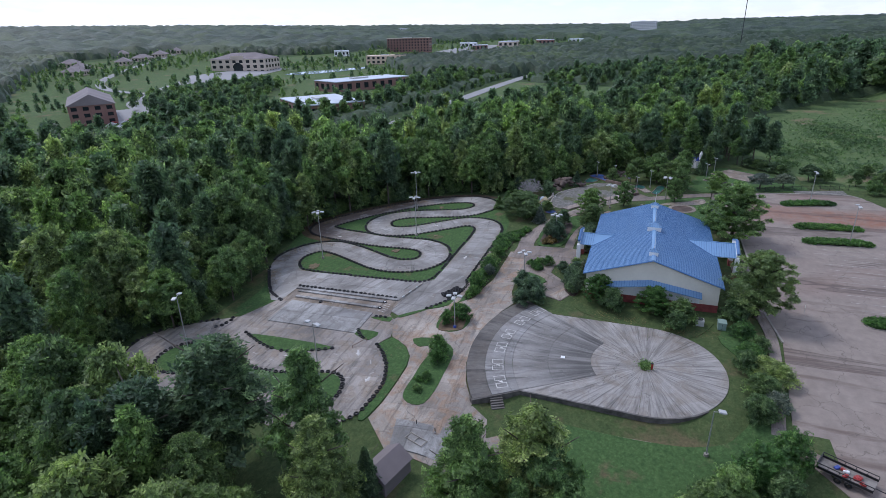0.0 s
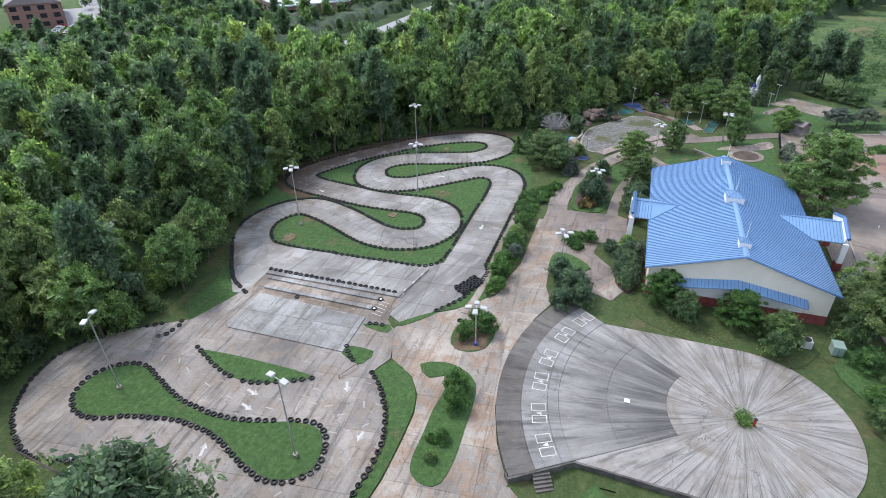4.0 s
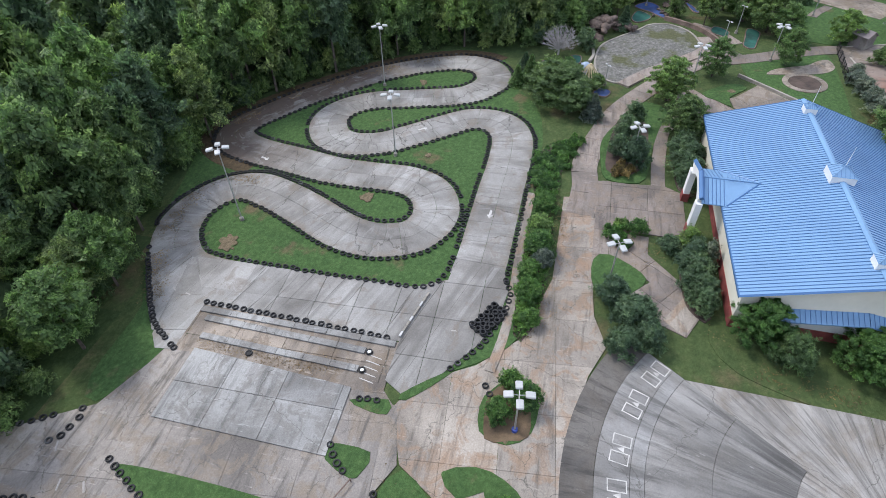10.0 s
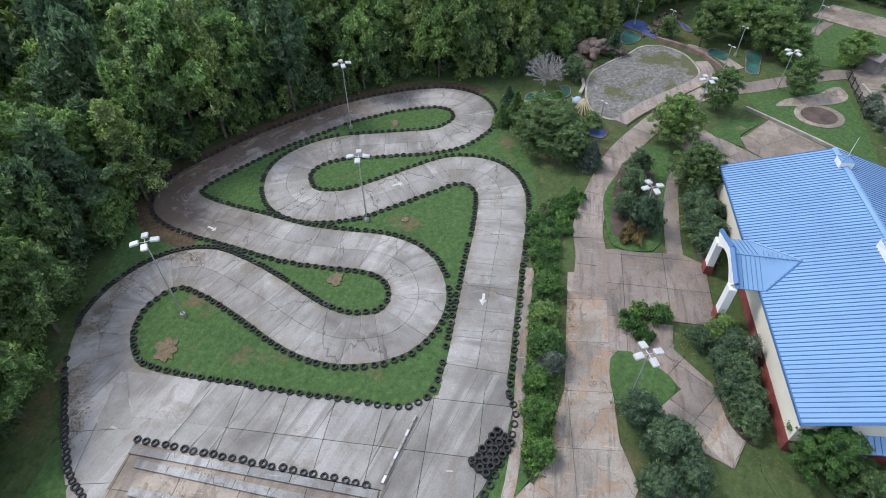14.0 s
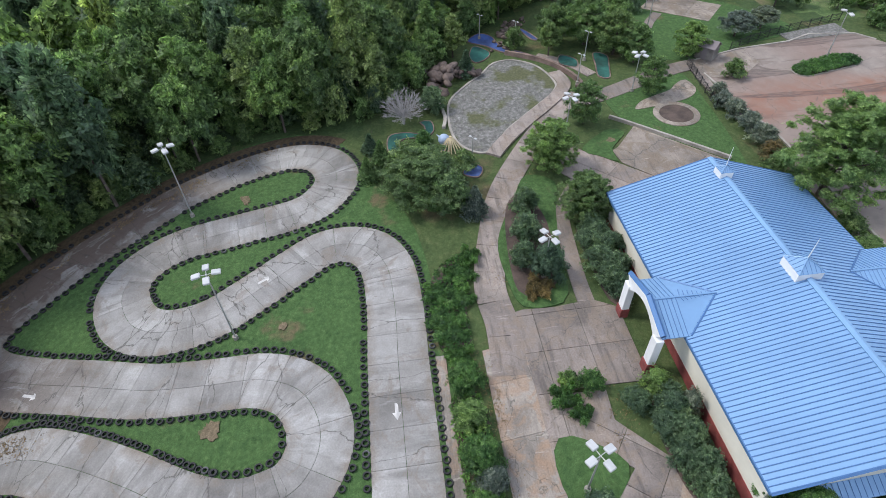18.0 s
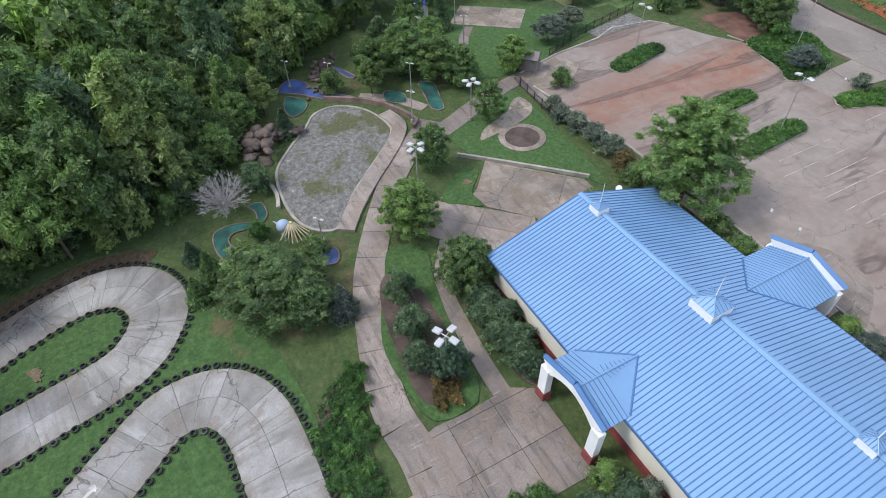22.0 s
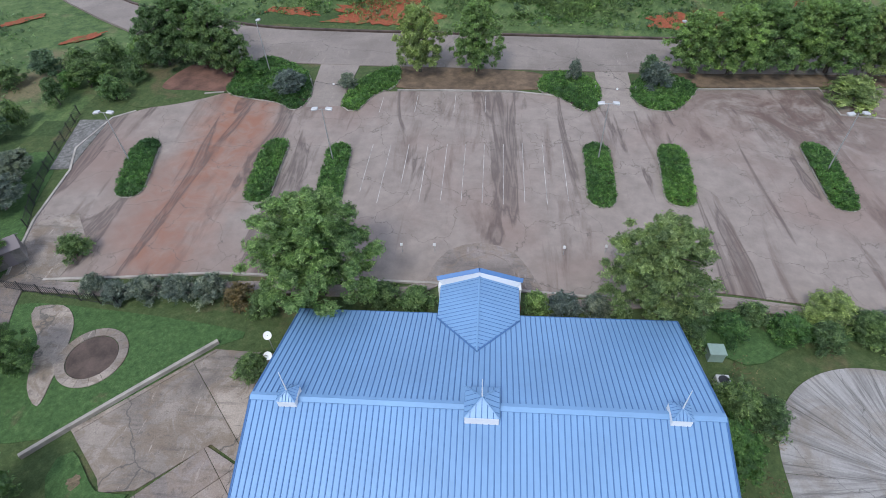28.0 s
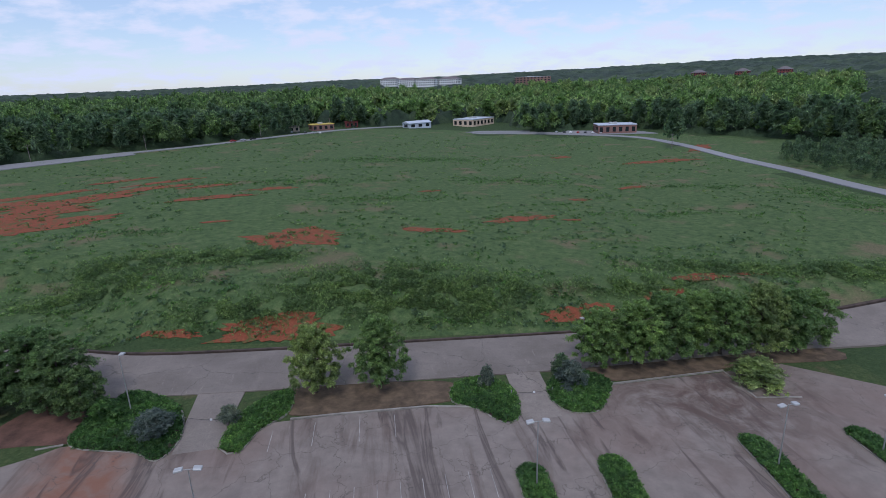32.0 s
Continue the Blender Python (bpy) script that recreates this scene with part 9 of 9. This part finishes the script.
# ---- field: clay scars, scrub, tufts ----
def blot(x, y, rx, ry, turn, seed):
    out = []
    n = 44 if rx > 6 else 24
    for k in range(n):
        a = 2 * math.pi * k / n
        u0, v0 = math.cos(a), math.sin(a)
        r = 1 + 0.55 * noise.noise((u0 * 1.6 + seed, v0 * 1.6, seed * 0.7)) + 0.5 * noise.noise((u0 * 5 + seed, v0 * 5, seed))
        u, v = rx * r * u0, ry * r * v0
        c, s = math.cos(turn), math.sin(turn)
        out.append((x + u * c - v * s, y + u * s + v * c))
    return out


scars = [(-22, 139, 13, 8, 0.05), (14, 144, 7, 2.6, -0.1), (43, 157, 12, 3.6, 0.4), (-116, 160, 26, 15, 0.5), (-118, 184, 24, 9, 0.35), (-112, 205, 20, 7, 0.5), (-95, 222, 18, 5, 0.6), (-140, 200, 20, 8, 0.5), (-60, 200, 12, 4, 0.3), (-42, 215, 8, 3, 0.2), (-130, 222, 18, 4, 0.5), (-92, 240, 14, 3, 0.6), (-70, 225, 10, 3, 0.4), (-112, 250, 12, 3, 0.5), (70, 101, 7, 2.0, 0.15), (38, 89.5, 7, 2.0, 0.12), (-22, 87.4, 10.5, 3.4, 0.02), (58, 94, 5, 1.2, 0.2), (86, 104, 5, 1.1, 0.1), (156, 282, 20, 5, 0.1), (112, 318, 7, 4, 0.2), (108, 215, 7, 2, 0.3), (-40, 88, 6, 1.0, -0.1), (60, 156, 3, 1.0, 0), (-78, 76, 4, 1.2, 0.7), (-95, 84, 5, 1.4, 0.7), (210, 330, 22, 6, 0.9), (20, 205, 5, 1.5, 0.2), (75, 190, 5, 1.5, 0.2), (-50, 160, 4, 1.2, 0.2)]
for i, (x, y, rx, ry, t) in enumerate(scars):
    tagged(sheet("clay_scar", blot(x, y, rx, ry, t, i * 3.7), 0.07 + 0.013 * (i % 9), 0.05, M_SCAR, None, 3.0), "bare red clay scar in the meadow", "bare soil", kind="structure")
for i, (x, y, rx, ry, t) in enumerate([(15.4, -69.5, 1.5, 1.1, 0.3), (3.5, -55.0, 1.1, 0.9, 0.8), (-30.0, -56.1, 1.0, 0.6, 0.4), (-7.4, -49.2, 0.5, 0.4, 0.1), (33.0, -31.4, 1.3, 0.9, 0.2), (-33.4, -4.6, 0.6, 0.5, 0.5), (-29.6, -14.0, 1.6, 1.1, 0.7)]):
    tagged(sheet("worn_patch", blot(x, y, rx, ry, t, i * 2.3 + 50), 0.125, 0.1, M_WORN, None, 3.0), "worn bare patch in the mown grass", "bare soil", kind="structure")
fr = np.random.default_rng(12)
def scrub_patch(name, spots, size, spread, per, high, leaf, label, south=84.5):
    pts = []
    for x, y, rx, ry in spots:
        n = int(2 * per * rx * ry)
        a = fr.normal(0, 0.5, (n, 2)) * (rx, ry) + (x, y)
        for px, py in a:
            g = 0.5 + noise.noise((px * 0.25, py * 0.25, 1.0))
            if g > 0.3 and py > south and min((px - q[0]) ** 2 + (py - q[1]) ** 2 for q in DRIVE) > 60:
                pts.append((px, py, ground(px, py) + fr.uniform(0.1, high) * g))
    pts = np.array(pts)
    ob = new(name, quad_mesh(name, leaf_quads(pts, np.tile((0, 0, 0.6), (len(pts), 1)), size, fr), None, (LEAF[leaf],)))
    tagged(ob, label, "scrub", kind="stuff")


scrub_patch("bank_scrub", [(2, 96, 18, 8), (14, 94, 12, 6), (-10, 100, 14, 7), (22, 97, 10, 5), (0, 105, 20, 8), (6, 90, 14, 3), (-60, 108, 20, 5), (80, 108, 24, 5), (104, 104, 18, 5), (52, 97, 18, 4), (-45, 123, 18, 6), (-62, 118, 12, 6), (-30, 121, 10, 5), (-28, 92, 14, 4), (120, 100, 20, 5)], 0.42, 1, 30, 1.7, 0, "dark scrub on the bank above the drive")
scrub_patch("meadow_scrub", [(126, 212, 20, 5), (112, 222, 8, 4), (145, 205, 12, 4), (64, 180, 5, 3), (60, 230, 30, 10), (-40, 230, 40, 8), (20, 300, 50, 12), (-70, 150, 20, 6), (100, 165, 28, 4), (170, 170, 12, 40), (-120, 130, 20, 10), (-85, 105, 12, 8), (0, 190, 30, 6)], 0.5, 1, 3, 0.5, 5, "low dark weeds across the meadow")
scrub_patch("west_scrub", [(-112, 52, 20, 8), (-150, 70, 40, 16), (-105, 78, 14, 8), (-180, 110, 50, 20), (-130, 42, 30, 5), (-205, 160, 40, 40), (-160, 140, 30, 12), (-96, 40, 10, 5), (-84, 54, 6, 6), (-92, 62, 8, 6)], 0.7, 1, 4.5, 1.2, 0, "brushy tall weeds over the western meadow", 31)
tufts = []
for _ in range(5200):
    d = 86 + 380 * fr.random() ** 1.6
    x, y = fr.uniform(-0.85, 0.85) * d + 10, d
    if inside(FIELD_EDGE, x, y) and noise.noise((x * 0.03, y * 0.03, 9.0)) > -0.15:
        for _k in range(9):
            tufts.append((x + fr.normal(0, 0.5), y + fr.normal(0, 0.5), ground(x, y) + fr.uniform(0.02, 0.35)))
tufts = np.array(tufts)
tagged(new("meadow_tufts", quad_mesh("meadow_tufts", leaf_quads(tufts, np.tile((0, 0, 0.5), (len(tufts), 1)), 0.6, fr), np.repeat(fr.integers(0, 3, len(tufts) // 9 + 1), 9)[:len(tufts)], (LEAF[0], LEAF[5], LEAF[3]))), "weed tufts scattered over the meadow", "weeds", kind="stuff")


# ---- fallen leaves blown along the paving ----
def litter(name, lines, per_m, spread, label):
    pts = []
    for line in lines:
        for (ax, ay), (bx, by) in zip(line, line[1:]):
            for _ in range(int(per_m * math.hypot(bx - ax, by - ay))):
                k = fr.random()
                x, y = ax + (bx - ax) * k + fr.normal(0, spread), ay + (by - ay) * k + fr.normal(0, spread)
                if noise.noise((x * 0.22, y * 0.22, 7.0)) + 0.4 * noise.noise((x, y, 2.0)) > -0.05:
                    pts.append((x, y, ground(x, y) + fr.uniform(0.075, 0.10)))
    pts = np.array(pts)
    flat = np.tile((0, 0, 6.0), (len(pts), 1))
    ob = new(name, quad_mesh(name, leaf_quads(pts, flat, 0.13, fr), None, (M_LITTER,)))
    tagged(ob, label, "leaf litter", kind="stuff")


litter("track_litter", [[(-8, -83.6), (-14, -83.2), (-22, -77.6), (-30, -70.0), (-37, -62.0), (-41, -54.0)], [(4, -79.0), (12, -80.0), (20, -77.0), (26, -73.0)], [(2.6, -72.0), (1.8, -76.0)]], 90, 0.8, "brown leaf litter drifted along the woodland edge of the track")
litter("paving_litter", [[(30.4, -47), (30.6, -64)], [(40, -40.5), (46, -36.0), (54, -34.9)], [(24, -31), (14, -29.4), (0, -29.2)], [(-10, -25), (-24, -21), (-34, -15)], [(6, -17), (10, -20)], [(22.5, -9), (23.5, -2), (25, 6), (24, 11)], [(21, -11), (19, -13)]], 40, 0.8, "thin brown leaf litter on the paving")
